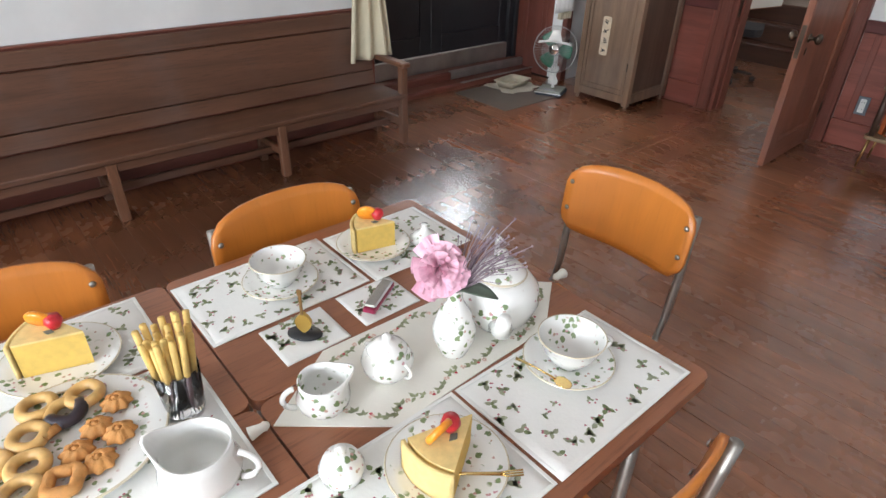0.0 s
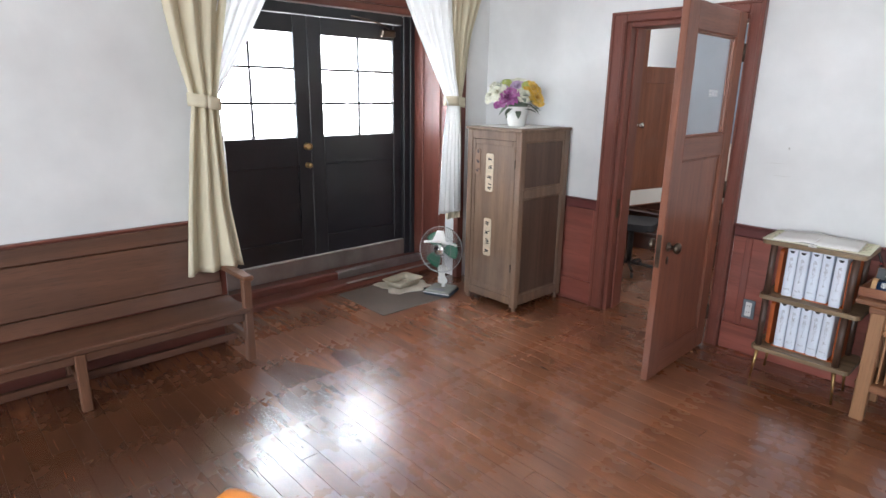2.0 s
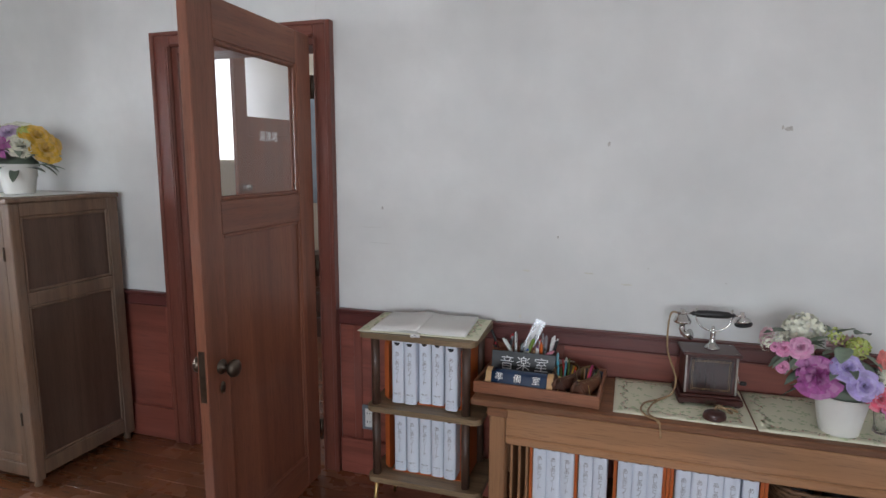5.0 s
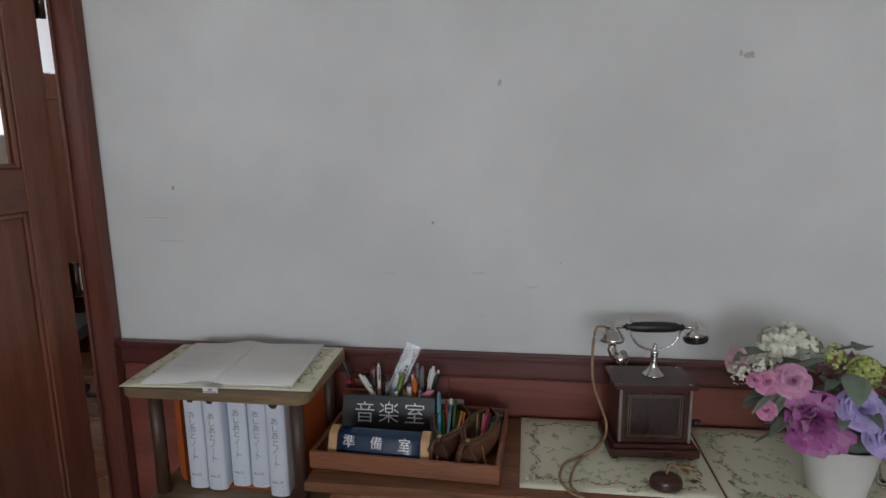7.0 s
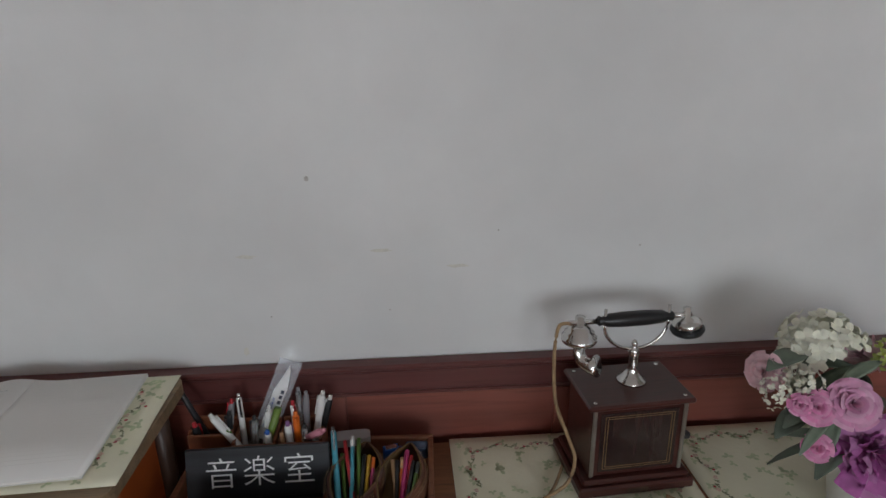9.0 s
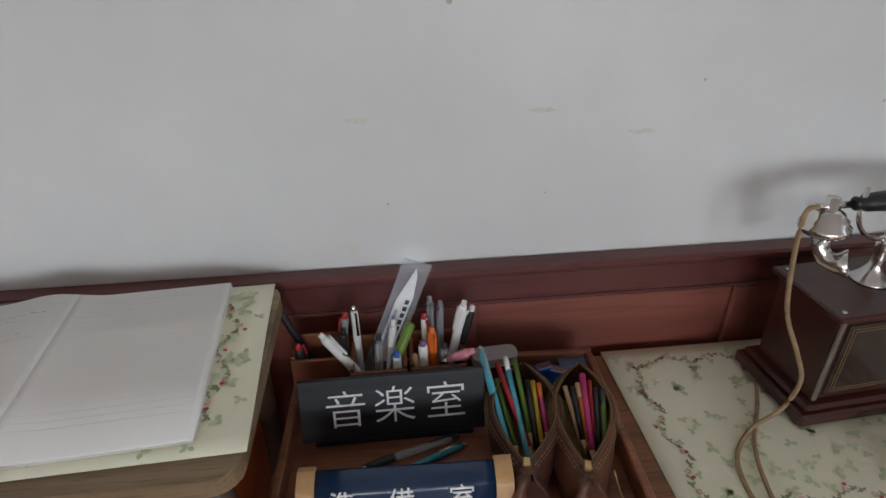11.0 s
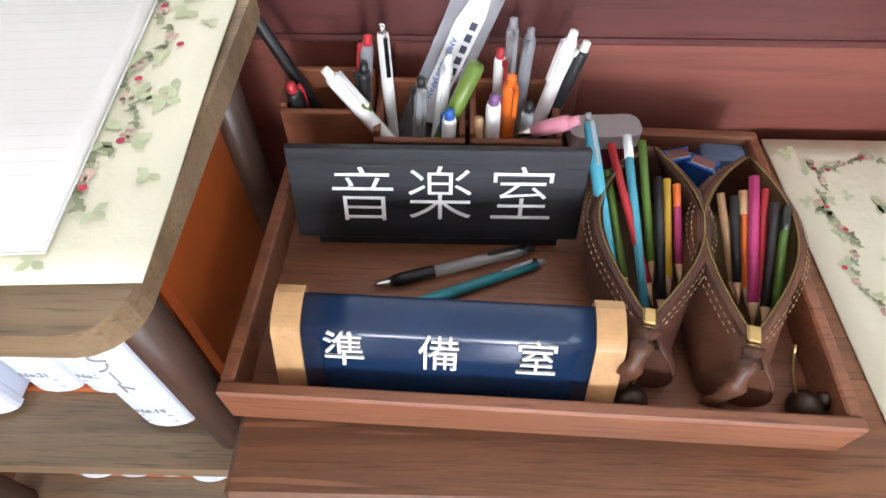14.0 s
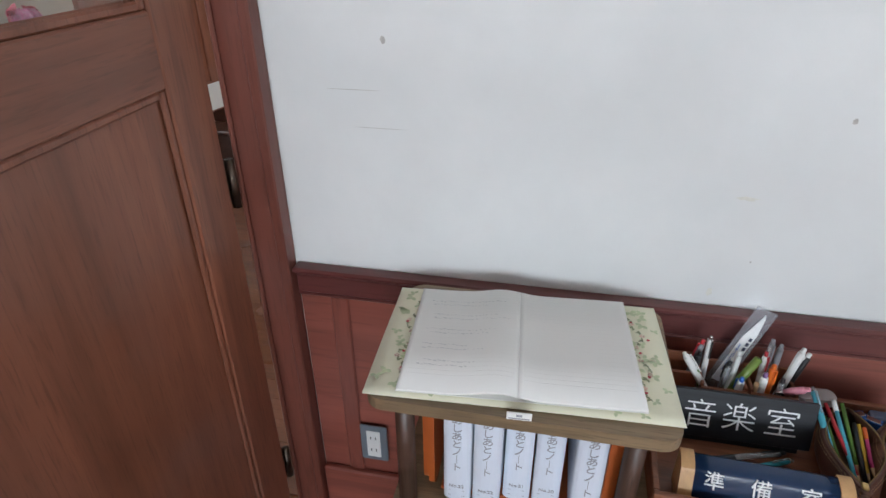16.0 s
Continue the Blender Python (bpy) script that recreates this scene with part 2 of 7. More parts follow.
TABLE = wood("school_desk_top", (0.30, 0.115, 0.058), "y", 0.34, 0.16, 6, coat=0.2)
DESK = wood("old_desk_wood", (0.26, 0.108, 0.047), "x", 0.5, 0.5, 7, worn=0.12, bumps=0.4, soiled=True, pore=0.9)
DESK_Z = wood("old_desk_leg", (0.35, 0.175, 0.082), "z", 0.5, 0.35, 5, worn=0.15)
DESK_X = wood("old_desk_apron", (0.36, 0.18, 0.085), "x", 0.48, 0.35, 5, worn=0.15)
LAMINATE = wood("woodgrain_laminate", (0.27, 0.185, 0.105), "x", 0.42, 0.5, 9, pore=0.8)
ROD = wood("dark_shelf_post", (0.075, 0.04, 0.027), "z", 0.4, 0.3, 6)
ORANGE_CASE = plain("orange_varnished_case", (0.45, 0.10, 0.02), 0.4, vary=0.15, scale=10)
PAPER = plain("white_paper", (0.83, 0.83, 0.80), 0.8, vary=0.02, scale=5)
PAGE = plain("ruled_page", (0.82, 0.805, 0.775), 0.8, vary=0.02, scale=5)
INK = plain("black_ink", (0.02, 0.02, 0.025), 0.7)
PALE_INK = plain("faded_pencil", (0.34, 0.34, 0.37), 0.8)
SCRIBBLE = plain("light_pencil", (0.57, 0.57, 0.57), 0.8)
FAINT = plain("faint_ruling", (0.80, 0.783, 0.753), 0.8)
WHITE_PAINT = plain("white_lettering", (0.85, 0.86, 0.86), 0.5, vary=0.08, scale=60)
WHITE = plain("white_plastic", (0.80, 0.80, 0.78), 0.35, vary=0.03)
GLASS = glass_material("clear_glass")
SKYWHITE = glow("bright_overcast_outside", (1, 1, 1), 3.2)


# ---- mesh tools ----
class Shape:
    """Vertices and faces of one mesh."""

    def __init__(self):
        self.v, self.f, self.s = [], [], []

    def add(self, verts, faces, smooth=False):
        n = len(self.v)
        self.v += [tuple(p) for p in verts]
        self.f += [tuple(i + n for i in q) for q in faces]
        self.s += [smooth] * len(faces)
        return self

    def box(self, x0, x1, y0, y1, z0, z1, c=0.003, m=None):
        c = min(c, 0.45 * min(x1 - x0, y1 - y0, z1 - z0))
        lo, hi, verts, at = (x0, y0, z0), (x1, y1, z1), [], {}
        for sx in (0, 1):
            for sy in (0, 1):
                for sz in (0, 1):
                    s = (sx, sy, sz)
                    for a in range(3):
                        p = [hi[k] - c if s[k] else lo[k] + c for k in range(3)]
                        p[a] = hi[a] if s[a] else lo[a]
                        at[s, a] = len(verts)
                        verts.append(p)
        faces = []
        for a in range(3):
            u, w = (a + 1) % 3, (a + 2) % 3
            for side in (0, 1):
                q = []
                for du, dw in ((0, 0), (1, 0), (1, 1), (0, 1)):
                    s = [0, 0, 0]
                    s[a], s[u], s[w] = side, du, dw
                    q.append(at[tuple(s), a])
                faces.append(q if side else q[::-1])
            for du in (0, 1):
                for dw in (0, 1):
                    s0, s1 = [0, 0, 0], [0, 0, 0]
                    s0[u] = s1[u] = du
                    s0[w] = s1[w] = dw
                    s1[a] = 1
                    q = [at[tuple(s0), u], at[tuple(s1), u], at[tuple(s1), w], at[tuple(s0), w]]
                    faces.append(q if du == dw else q[::-1])
        for s in [(i, j, k) for i in (0, 1) for j in (0, 1) for k in (0, 1)]:
            q = [at[s, 0], at[s, 1], at[s, 2]]
            faces.append(q if sum(s) % 2 else q[::-1])
        if m is not None:
            verts = [m @ Vector(p) for p in verts]
        return self.add(verts, faces)

    def lathe(self, profile, cx=0, cy=0, cz=0, seg=24, m=None, sx=1.0, sy=1.0, caps=True):
        verts, faces = [], []
        for r, z in profile:
            for i in range(seg):
                a = 2 * math.pi * i / seg
                verts.append((cx + sx * r * math.cos(a), cy + sy * r * math.sin(a), cz + z))
        for k in range(len(profile) - 1):
            for i in range(seg):
                j = (i + 1) % seg
                faces.append((k * seg + i, k * seg + j, (k + 1) * seg + j, (k + 1) * seg + i))
        if caps and profile[0][0] > 1e-5:
            faces.append(tuple(range(seg))[::-1])
        if caps and profile[-1][0] > 1e-5:
            faces.append(tuple(range((len(profile) - 1) * seg, len(profile) * seg)))
        if m is not None:
            verts = [m @ Vector(p) for p in verts]
        return self.add(verts, faces, True)

    def tube(self, pts, r, seg=8, taper=None, close=True):
        pts = [Vector(p) for p in pts]
        verts, faces = [], []
        up = Vector((0, 0, 1))
        for k, p in enumerate(pts):
            d = (pts[min(k + 1, len(pts) - 1)] - pts[max(k - 1, 0)]).normalized()
            ref = up if abs(d.dot(up)) < 0.95 else Vector((1, 0, 0))
            a = d.cross(ref).normalized()
            b = a.cross(d).normalized()
            rr = r if taper is None else r * taper[k]
            for i in range(seg):
                t = 2 * math.pi * i / seg
                verts.append(p + rr * (math.cos(t) * a + math.sin(t) * b))
        n = len(pts)
        for k in range(n - 1):
            for i in range(seg):
                j = (i + 1) % seg
                faces.append((k * seg + j, k * seg + i, (k + 1) * seg + i, (k + 1) * seg + j))
        if close:
            faces.append(tuple(range(seg)))
            faces.append(tuple(range((n - 1) * seg, n * seg))[::-1])
        return self.add(verts, faces, True)

    def sheet(self, rows, thick=0.0, smooth=True):
        """A grid of points, rows of equal length; thick gives it a back along its normals."""
        nr, nc = len(rows), len(rows[0])
        pts = [Vector(p) for row in rows for p in row]
        quads = [(i * nc + j, i * nc + j + 1, (i + 1) * nc + j + 1, (i + 1) * nc + j) for i in range(nr - 1) for j in range(nc - 1)]
        if not thick:
            return self.add(pts, quads, smooth)
        nor = [Vector() for _ in pts]
        for q in quads:
            n = (pts[q[1]] - pts[q[0]]).cross(pts[q[3]] - pts[q[0]])
            for i in q:
                nor[i] += n
        back = [p - thick * (n.normalized() if n.length > 0 else Vector((0, 0, 1))) for p, n in zip(pts, nor)]
        m = len(pts)
        faces = quads + [tuple(i + m for i in q[::-1]) for q in quads]
        edge = list(range(nc)) + [i * nc + nc - 1 for i in range(1, nr)] + [(nr - 1) * nc + j for j in range(nc - 2, -1, -1)] + [i * nc for i in range(nr - 2, 0, -1)]
        faces += [(edge[(k + 1) % len(edge)], edge[k], edge[k] + m, edge[(k + 1) % len(edge)] + m) for k in range(len(edge))]
        return self.add(pts + back, faces, smooth)

    def prism(self, outline, z0, z1, m=None, smooth=False):
        n = len(outline)
        verts = [(x, y, z0) for x, y in outline] + [(x, y, z1) for x, y in outline]
        faces = [tuple(range(n))[::-1], tuple(range(n, 2 * n))] + [(i, (i + 1) % n, n + (i + 1) % n, n + i) for i in range(n)]
        if m is not None:
            verts = [m @ Vector(p) for p in verts]
        return self.add(verts, faces, smooth)

    def mesh(self, name, material):
        me = bpy.data.meshes.new(name)
        me.from_pydata(self.v, [], self.f)
        me.polygons.foreach_set("use_smooth", self.s)
        me.materials.append(material)
        me.update()
        return me


def thing(name, m, label, category, group="", kind=""):
    ob = new(name)
    ob.empty_display_size = 0.05
    ob.matrix_world = m if isinstance(m, Matrix) else Matrix.Translation(m)
    return tagged(ob, label, category, group, kind)


def part(name, shape, material, parent, label=""):
    ob = new(name, shape.mesh(name, material) if isinstance(shape, Shape) else shape)
    ob.parent = parent
    return tagged(ob, label)


def single(name, shape, material, label="", category="", group="", kind="", m=None):
    ob = new(name, shape.mesh(name, material))
    if m is not None:
        ob.matrix_world = m
    return tagged(ob, label, category, group, kind)


def rounded(w, h, r, n=5):
    """The outline of a rectangle with round corners, about its middle."""
    out = []
    for cx, cy, a0 in ((w / 2 - r, h / 2 - r, 0), (-w / 2 + r, h / 2 - r, 90), (-w / 2 + r, -h / 2 + r, 180), (w / 2 - r, -h / 2 + r, 270)):
        for i in range(n + 1):
            a = radians(a0 + 90 * i / n)
            out.append((cx + r * math.cos(a), cy + r * math.sin(a)))
    return out


def lettering(name, text, size, m, material, parent, depth=0.0004, gap=1.0, bold=0.0):
    """Words in the built-in font as a flat mesh; m places their middle, x along the line."""
    cu = bpy.data.curves.new(name, "FONT")
    cu.body, cu.size, cu.align_x, cu.align_y, cu.extrude, cu.space_line, cu.offset = text, size, "CENTER", "CENTER", depth, gap, bold
    tmp = new(name, cu)
    bpy.context.view_layer.update()
    me = bpy.data.meshes.new_from_object(tmp.evaluated_get(bpy.context.evaluated_depsgraph_get()))
    bpy.data.objects.remove(tmp)
    me.materials.clear()
    me.materials.append(material)
    me.transform(m)
    ob = new(name, me)
    ob.parent = parent
    return ob


# ---- the large structure ----
def box_wall(name, x0, x1, y0, y1, z0, z1, material):
    return single(name, Shape().box(x0, x1, y0, y1, z0, z1, 0.001), material, kind="structure")


T = 0.16
# wall with the inner door, its face at y = 0
DX0, DX1, DZ = 1.912, 2.686, 2.02
w = Shape()
w.box(ROOM_X0 - T, DX0, 0, T, 0, ROOM_H, 0.001)
w.box(DX1, ROOM_X1 + T, 0, T, 0, ROOM_H, 0.001)
w.box(DX0, DX1, 0, T, DZ, ROOM_H, 0.001)
single("wall_north", w, PLASTER, "white plastered wall with faint stains above a red-brown wainscot", kind="structure")
# wall with the bench and the entrance recess, its face at x = 0.64
RY0, RY1 = -2.33, -0.31
w = Shape()
w.box(ROOM_X0 - T, ROOM_X0, RY1, -0.001, 0, ROOM_H, 0.001)
w.box(ROOM_X0 - T, ROOM_X0, ROOM_Y0 - T, RY0, 0, ROOM_H, 0.001)
w.box(ROOM_X0 - T, ROOM_X0, RY0, RY1, 2.75, ROOM_H, 0.001)
single("wall_west", w, PLASTER, "white plastered wall beside the entrance recess", kind="structure")
w = Shape()
for x0, x1 in zip((ROOM_X0 - T,) + tuple(x + WIN_W for x in SOUTH_WINDOWS), SOUTH_WINDOWS + (ROOM_X1 + T,)):
    w.box(x0, x1, ROOM_Y0 - T, ROOM_Y0, 0, ROOM_H, 0.001)
for x in SOUTH_WINDOWS:
    w.box(x, x + WIN_W, ROOM_Y0 - T, ROOM_Y0, 0, WIN_Z0, 0.001)
    w.box(x, x + WIN_W, ROOM_Y0 - T, ROOM_Y0, WIN_Z1, ROOM_H, 0.001)
single("wall_south", w, PLASTER, kind="structure")
w = Shape()
for y0, y1 in zip((ROOM_Y0,) + tuple(y + WIN_W for y in EAST_WINDOWS), EAST_WINDOWS + (-0.001,)):
    w.box(ROOM_X1, ROOM_X1 + T, y0, y1, 0, ROOM_H, 0.001)
for y in EAST_WINDOWS:
    w.box(ROOM_X1, ROOM_X1 + T, y, y + WIN_W, 0, WIN_Z0, 0.001)
    w.box(ROOM_X1, ROOM_X1 + T, y, y + WIN_W, WIN_Z1, ROOM_H, 0.001)
single("wall_east", w, PLASTER, kind="structure")
single("ceiling", Shape().box(ROOM_X0 - 0.9, ROOM_X1 + T, ROOM_Y0 - T, T, ROOM_H + 0.002, ROOM_H + 0.12, 0.001), CEILING, kind="structure")
floor = single("floor", Shape().box(-0.25, ROOM_X1, ROOM_Y0, 2.9, -0.14, -0.022, 0.001), GAP, "dark oiled boards with worn scratched gloss", kind="structure")

# entrance recess: red timber cheeks, lintel and ceiling
w = Shape()
w.box(0.045, ROOM_X0 - T, RY1, RY1 + 0.1, 0, 2.75, 0.002)
w.box(0.045, ROOM_X0 - T, RY0 - 0.1, RY0, 0, 2.75, 0.002)
recess = single("trim_recess", w, TRIM_Z, "red-brown timber lining of the entrance recess", kind="structure")
w = Shape()
for x in (0.14, 0.36):
    w.box(x, x + 0.05, RY1 - 0.012, RY1 + 0.01, 0.2, 2.6, 0.005)
w.box(0.60, 0.655, RY1 - 0.02, RY1 + 0.05, 0, 2.6, 0.006)
single("trim_recess_battens", w, TRIM_Z, kind="structure")
w = Shape()
for z0, z1, x1 in ((2.17, 2.225, 0.10), (2.23, 2.30, 0.085), (2.305, 2.36, 0.115)):
    w.box(0.0, x1, RY0 + 0.002, RY1 - 0.002, z0, z1, 0.006)
single("trim_lintel", w, TRIM_Y, "red-brown moulded lintel over the entrance doors", kind="structure")
single("wall_recess", Shape().box(-0.04, 0.04, RY0 - 0.1, RY1 + 0.1, 2.362, ROOM_H, 0.001), PLASTER, kind="structure")
single("ceiling_recess", Shape().box(0.042, ROOM_X0 - T - 0.002, RY0, RY1, 2.76, 2.82, 0.001), CEILING, kind="structure")

# stepped sill under the entrance doors
w = Shape().box(-0.06, 0.14, RY0 + 0.002, RY1 - 0.002, -0.02, 0.105, 0.012)
w.box(0.14, 0.30, RY0 + 0.002, RY1 - 0.002, -0.02, 0.045, 0.012)
single("entrance_sill", w, TRIM_Y, "dark red-brown stepped sill under black doors", kind="structure")
single("entrance_kick_plate", Shape().box(-0.02, 0.045, RY0 + 0.004, RY1 - 0.004, 0.108, 0.245, 0.004), STEEL, "scuffed grey metal plate under black doors", kind="structure")
w = Shape().box(0.13, 0.17, -1.22, RY1 - 0.01, 0.106, 0.116, 0.003)
w.box(0.285, 0.31, -1.22, RY1 - 0.01, 0.046, 0.056, 0.003)
w.box(0.165, 0.175, -1.22, RY1 - 0.01, 0.05, 0.106, 0.002)
single("threshold_strip", w, ALU, "worn aluminium edging strip on the entrance sill", kind="structure")


# ---- entrance doors ----
def entrance_leaf(y0, y1, hand, name):
    d = thing(name, (0, 0, 0), "closed black-painted entrance door with six bright panes", "door", "entrance doors", "structure")
    zb, zt = 0.25, 2.09
    gy0, gy1, gz0, gz1 = y0 + (0.085 if hand < 0 else 0.115), y1 - (0.115 if hand < 0 else 0.085), 1.205, 1.965
    s = Shape()
    s.box(-0.022, 0.02, y0, gy0, zb, zt, 0.003).box(-0.022, 0.02, gy1, y1, zb, zt, 0.003)
    s.box(-0.022, 0.019, gy0, gy1, gz1, zt, 0.003).box(-0.022, 0.019, gy0, gy1, 0.985, gz0, 0.003)
    s.box(-0.022, 0.019, gy0, gy1, zb, 0.40, 0.003)
    part("door_frame", s, BLACK, d)
    part("panel", Shape().box(-0.02, 0.006, gy0, gy1, 0.40, 0.985, 0.002), BLACK, d)
    gm = (gy0 + gy1) / 2
    s = Shape().box(-0.014, 0.014, gm - 0.008, gm + 0.008, gz0, gz1, 0.003)
    for k in (1, 2):
        z = gz0 + (gz1 - gz0) * k / 3
        s.box(-0.014, 0.013, gy0, gy1, z - 0.009, z + 0.009, 0.003)
    part("glazing_bars", s, BLACK, d)
    for k in range(3):
        for ya, yb in ((gy0, gm), (gm, gy1)):
            z0, z1 = gz0 + (gz1 - gz0) * k / 3, gz0 + (gz1 - gz0) * (k + 1) / 3
            p = part("pane", Shape().box(-0.006, -0.002, ya + 0.004, yb - 0.004, z0 + 0.004, z1 - 0.004, 0.0005), GLASS, d)
            p.visible_shadow = False
    return d


SEAM = -1.325
leaf_l = entrance_leaf(SEAM - 0.90, SEAM - 0.003, -1, "door_1")
leaf_r = entrance_leaf(SEAM + 0.003, SEAM + 0.90, 1, "door_2")
side = Matrix.Rotation(radians(90), 4, "Y")
for z, r in ((1.135, 0.028), (0.99, 0.022)):
    k = Shape().lathe([(r * 0.95, 0), (r, 0.004), (r * 0.5, 0.008), (r * 0.4, 0.02), (r * 0.85, 0.03), (r, 0.042), (r * 0.8, 0.055), (0, 0.06)], seg=20,
                      m=Matrix.Translation((0.02, SEAM - 0.045, z)) @ side)
    part("door_knob", k, BRASS, leaf_l, "round brass door knob")
closer = part("door_closer", Shape().box(0.02, 0.075, -0.66, -0.52, 1.985, 2.045, 0.012).tube([(0.07, -0.59, 2.05), (0.10, -0.75, 2.09), (0.06, -0.95, 2.12)], 0.007), BRONZE, leaf_r,
              "dark metal door closer arm")
jamb = Shape().box(-0.03, 0.05, SEAM + 0.905, RY1 - 0.002, 0.105, 2.165, 0.005).box(-0.03, 0.05, RY0 + 0.002, SEAM - 0.905, 0.105, 2.165, 0.005)
jamb.box(-0.03, 0.048, SEAM - 0.905, SEAM + 0.905, 2.095, 2.165, 0.005).box(0.05, 0.07, RY1 - 0.05, RY1 - 0.002, 0.105, 2.165, 0.004)
single("door_frame_black", jamb, BLACK, "black-painted entrance door frame", kind="structure")
single("backdrop", Shape().box(-3.02, -3.0, -5.5, 2.5, -1.0, 5.0, 0.001), SKYWHITE, kind="structure")
single("wall_outside_sill", Shape().box(-0.1, -0.061, RY0 - 0.1, RY1 + 0.1, -0.1, 0.10, 0.001), PLASTER, kind="structure")

# ---- inner door frame and leaf ----
s = Shape().box(DX0 - 0.105, DX0, -0.034, -0.001, 0.0, DZ + 0.062, 0.004).box(DX1, DX1 + 0.077, -0.034, -0.001, 0.0, DZ + 0.062, 0.004)
frame_3 = thing("door_frame", (0, 0, 0), "red-brown moulded timber door frame", "door frame", kind="structure")
part("casing", s, TRIM_Z, frame_3)
s = Shape().box(DX0 - 0.028, DX0 - 0.016, -0.041, -0.035, 0.0, DZ, 0.0025).box(DX0 - 0.012, DX0 - 0.002, -0.045, -0.035, 0.0, DZ, 0.003).box(DX1 + 0.004, DX1 + 0.014, -0.044, -0.035, 0.0, DZ, 0.003)
s.box(DX0 + 0.002, DX1 - 0.002, -0.044, -0.034, DZ + 0.004, DZ + 0.014, 0.003)
part("bead", s, TRIM_Z, frame_3)
part("head_casing", Shape().box(DX0 + 0.001, DX1 - 0.001, -0.033, -0.001, DZ, DZ + 0.062, 0.004), TRIM_X, frame_3)
s = Shape().box(DX0 - 0.112, DX0 - 0.09, -0.042, -0.001, 0.0, DZ + 0.068, 0.003).box(DX1 + 0.062, DX1 + 0.084, -0.042, -0.001, 0, DZ + 0.068, 0.003)
s.box(DX0 - 0.09, DX1 + 0.062, -0.042, -0.001, DZ + 0.05, DZ + 0.068, 0.003)
part("backband", s, TRIM_Z, frame_3)
s = Shape().box(DX0 - 0.002, DX0 + 0.03, -0.02, T + 0.02, 0, DZ, 0.003).box(DX1 - 0.004, DX1 + 0.012, -0.02, T + 0.02, 0, DZ, 0.003)
s.box(DX0 + 0.03, DX1 - 0.004, -0.018, T + 0.02, DZ - 0.03, DZ, 0.003)
s.box(DX0 + 0.03, DX0 + 0.045, 0.04, 0.10, 0, DZ - 0.03, 0.003).box(DX1 - 0.012, DX1 - 0.004, 0.04, 0.10, 0, DZ - 0.03, 0.003)
part("jamb_lining", s, TRIM_Z, frame_3)
part("strike_plate", Shape().box(DX0 + 0.030, DX0 + 0.034, 0.0, 0.03, 0.70, 0.84, 0.001), BRONZE, frame_3)

# the leaf in its own axes: x from the hinge outwards, y towards the camera's side when open
leaf = thing("door_3", pose(2.664, -0.095, 0.012, 0, 0, -88.4), "open brown wooden door with a clear glass upper pane", "door", kind="structure")
LW, LH = 0.755, 2.0
s = Shape().box(0, 0.115, 0, 0.038, 0, LH, 0.003).box(LW - 0.118, LW, 0, 0.038, 0, LH, 0.003)
part("stiles", s, LEAF, leaf)
s = Shape().box(0.115, LW - 0.118, 0.001, 0.037, LH - 0.135, LH, 0.003).box(0.115, LW - 0.118, 0.001, 0.037, 1.22, 1.335, 0.003)
s.box(0.115, LW - 0.118, 0.001, 0.037, 0, 0.145, 0.003)
part("rails", s, LEAF_X, leaf)
part("panel", Shape().box(0.115, LW - 0.118, 0.012, 0.026, 0.145, 1.22, 0.001), LEAF, leaf)
s = Shape()
for z0, z1 in ((0.145, 1.22), (1.335, LH - 0.135)):
    for y0, y1 in ((0.026, 0.034), (0.004, 0.012)):
        s.box(0.115, 0.129, y0, y1, z0, z1, 0.004).box(LW - 0.132, LW - 0.118, y0, y1, z0, z1, 0.004)
        s.box(0.129, LW - 0.132, y0, y1, z0, z0 + 0.014, 0.004).box(0.129, LW - 0.132, y0, y1, z1 - 0.014, z1, 0.004)
part("moulding", s, LEAF, leaf)
pane = part("pane", Shape().box(0.117, LW - 0.120, 0.017, 0.021, 1.337, LH - 0.137, 0.0005), GLASS, leaf, "clear glass pane with white lettering")
pane.visible_shadow = False
flip = Matrix.Rotation(radians(90), 4, "X")
for sign, y in ((1, 0.038), (-1, 0.0)):
    m = Matrix.Translation((LW - 0.075, y, 0.765)) @ Matrix.Rotation(radians(-90 * sign), 4, "X")
    part("door_knob", Shape().lathe([(0.026, 0), (0.026, 0.004), (0.012, 0.008), (0.010, 0.03), (0.026, 0.038), (0.031, 0.048), (0.029, 0.06), (0.015, 0.068), (0, 0.069)], seg=22, m=m), BRONZE, leaf,
         "dark bronze round door knob")
    part("keyhole_plate", Shape().lathe([(0.013, 0), (0.013, 0.003), (0, 0.004)], seg=16, m=Matrix.Translation((LW - 0.075, y, 0.69)) @ Matrix.Rotation(radians(-90 * sign), 4, "X"), sy=1.7), BRONZE, leaf)
part("lock_plate", Shape().box(LW - 0.002, LW + 0.002, 0.007, 0.031, 0.66, 0.84, 0.001), BRONZE, leaf)
for z in (0.16, 0.95, 1.74):
    part("hinge", Shape().tube([(-0.03, 0.03, z), (-0.03, 0.03, z + 0.1)], 0.009, 10).box(-0.03, 0.0, 0.012, 0.02, z, z + 0.1, 0.001), BRONZE, leaf)


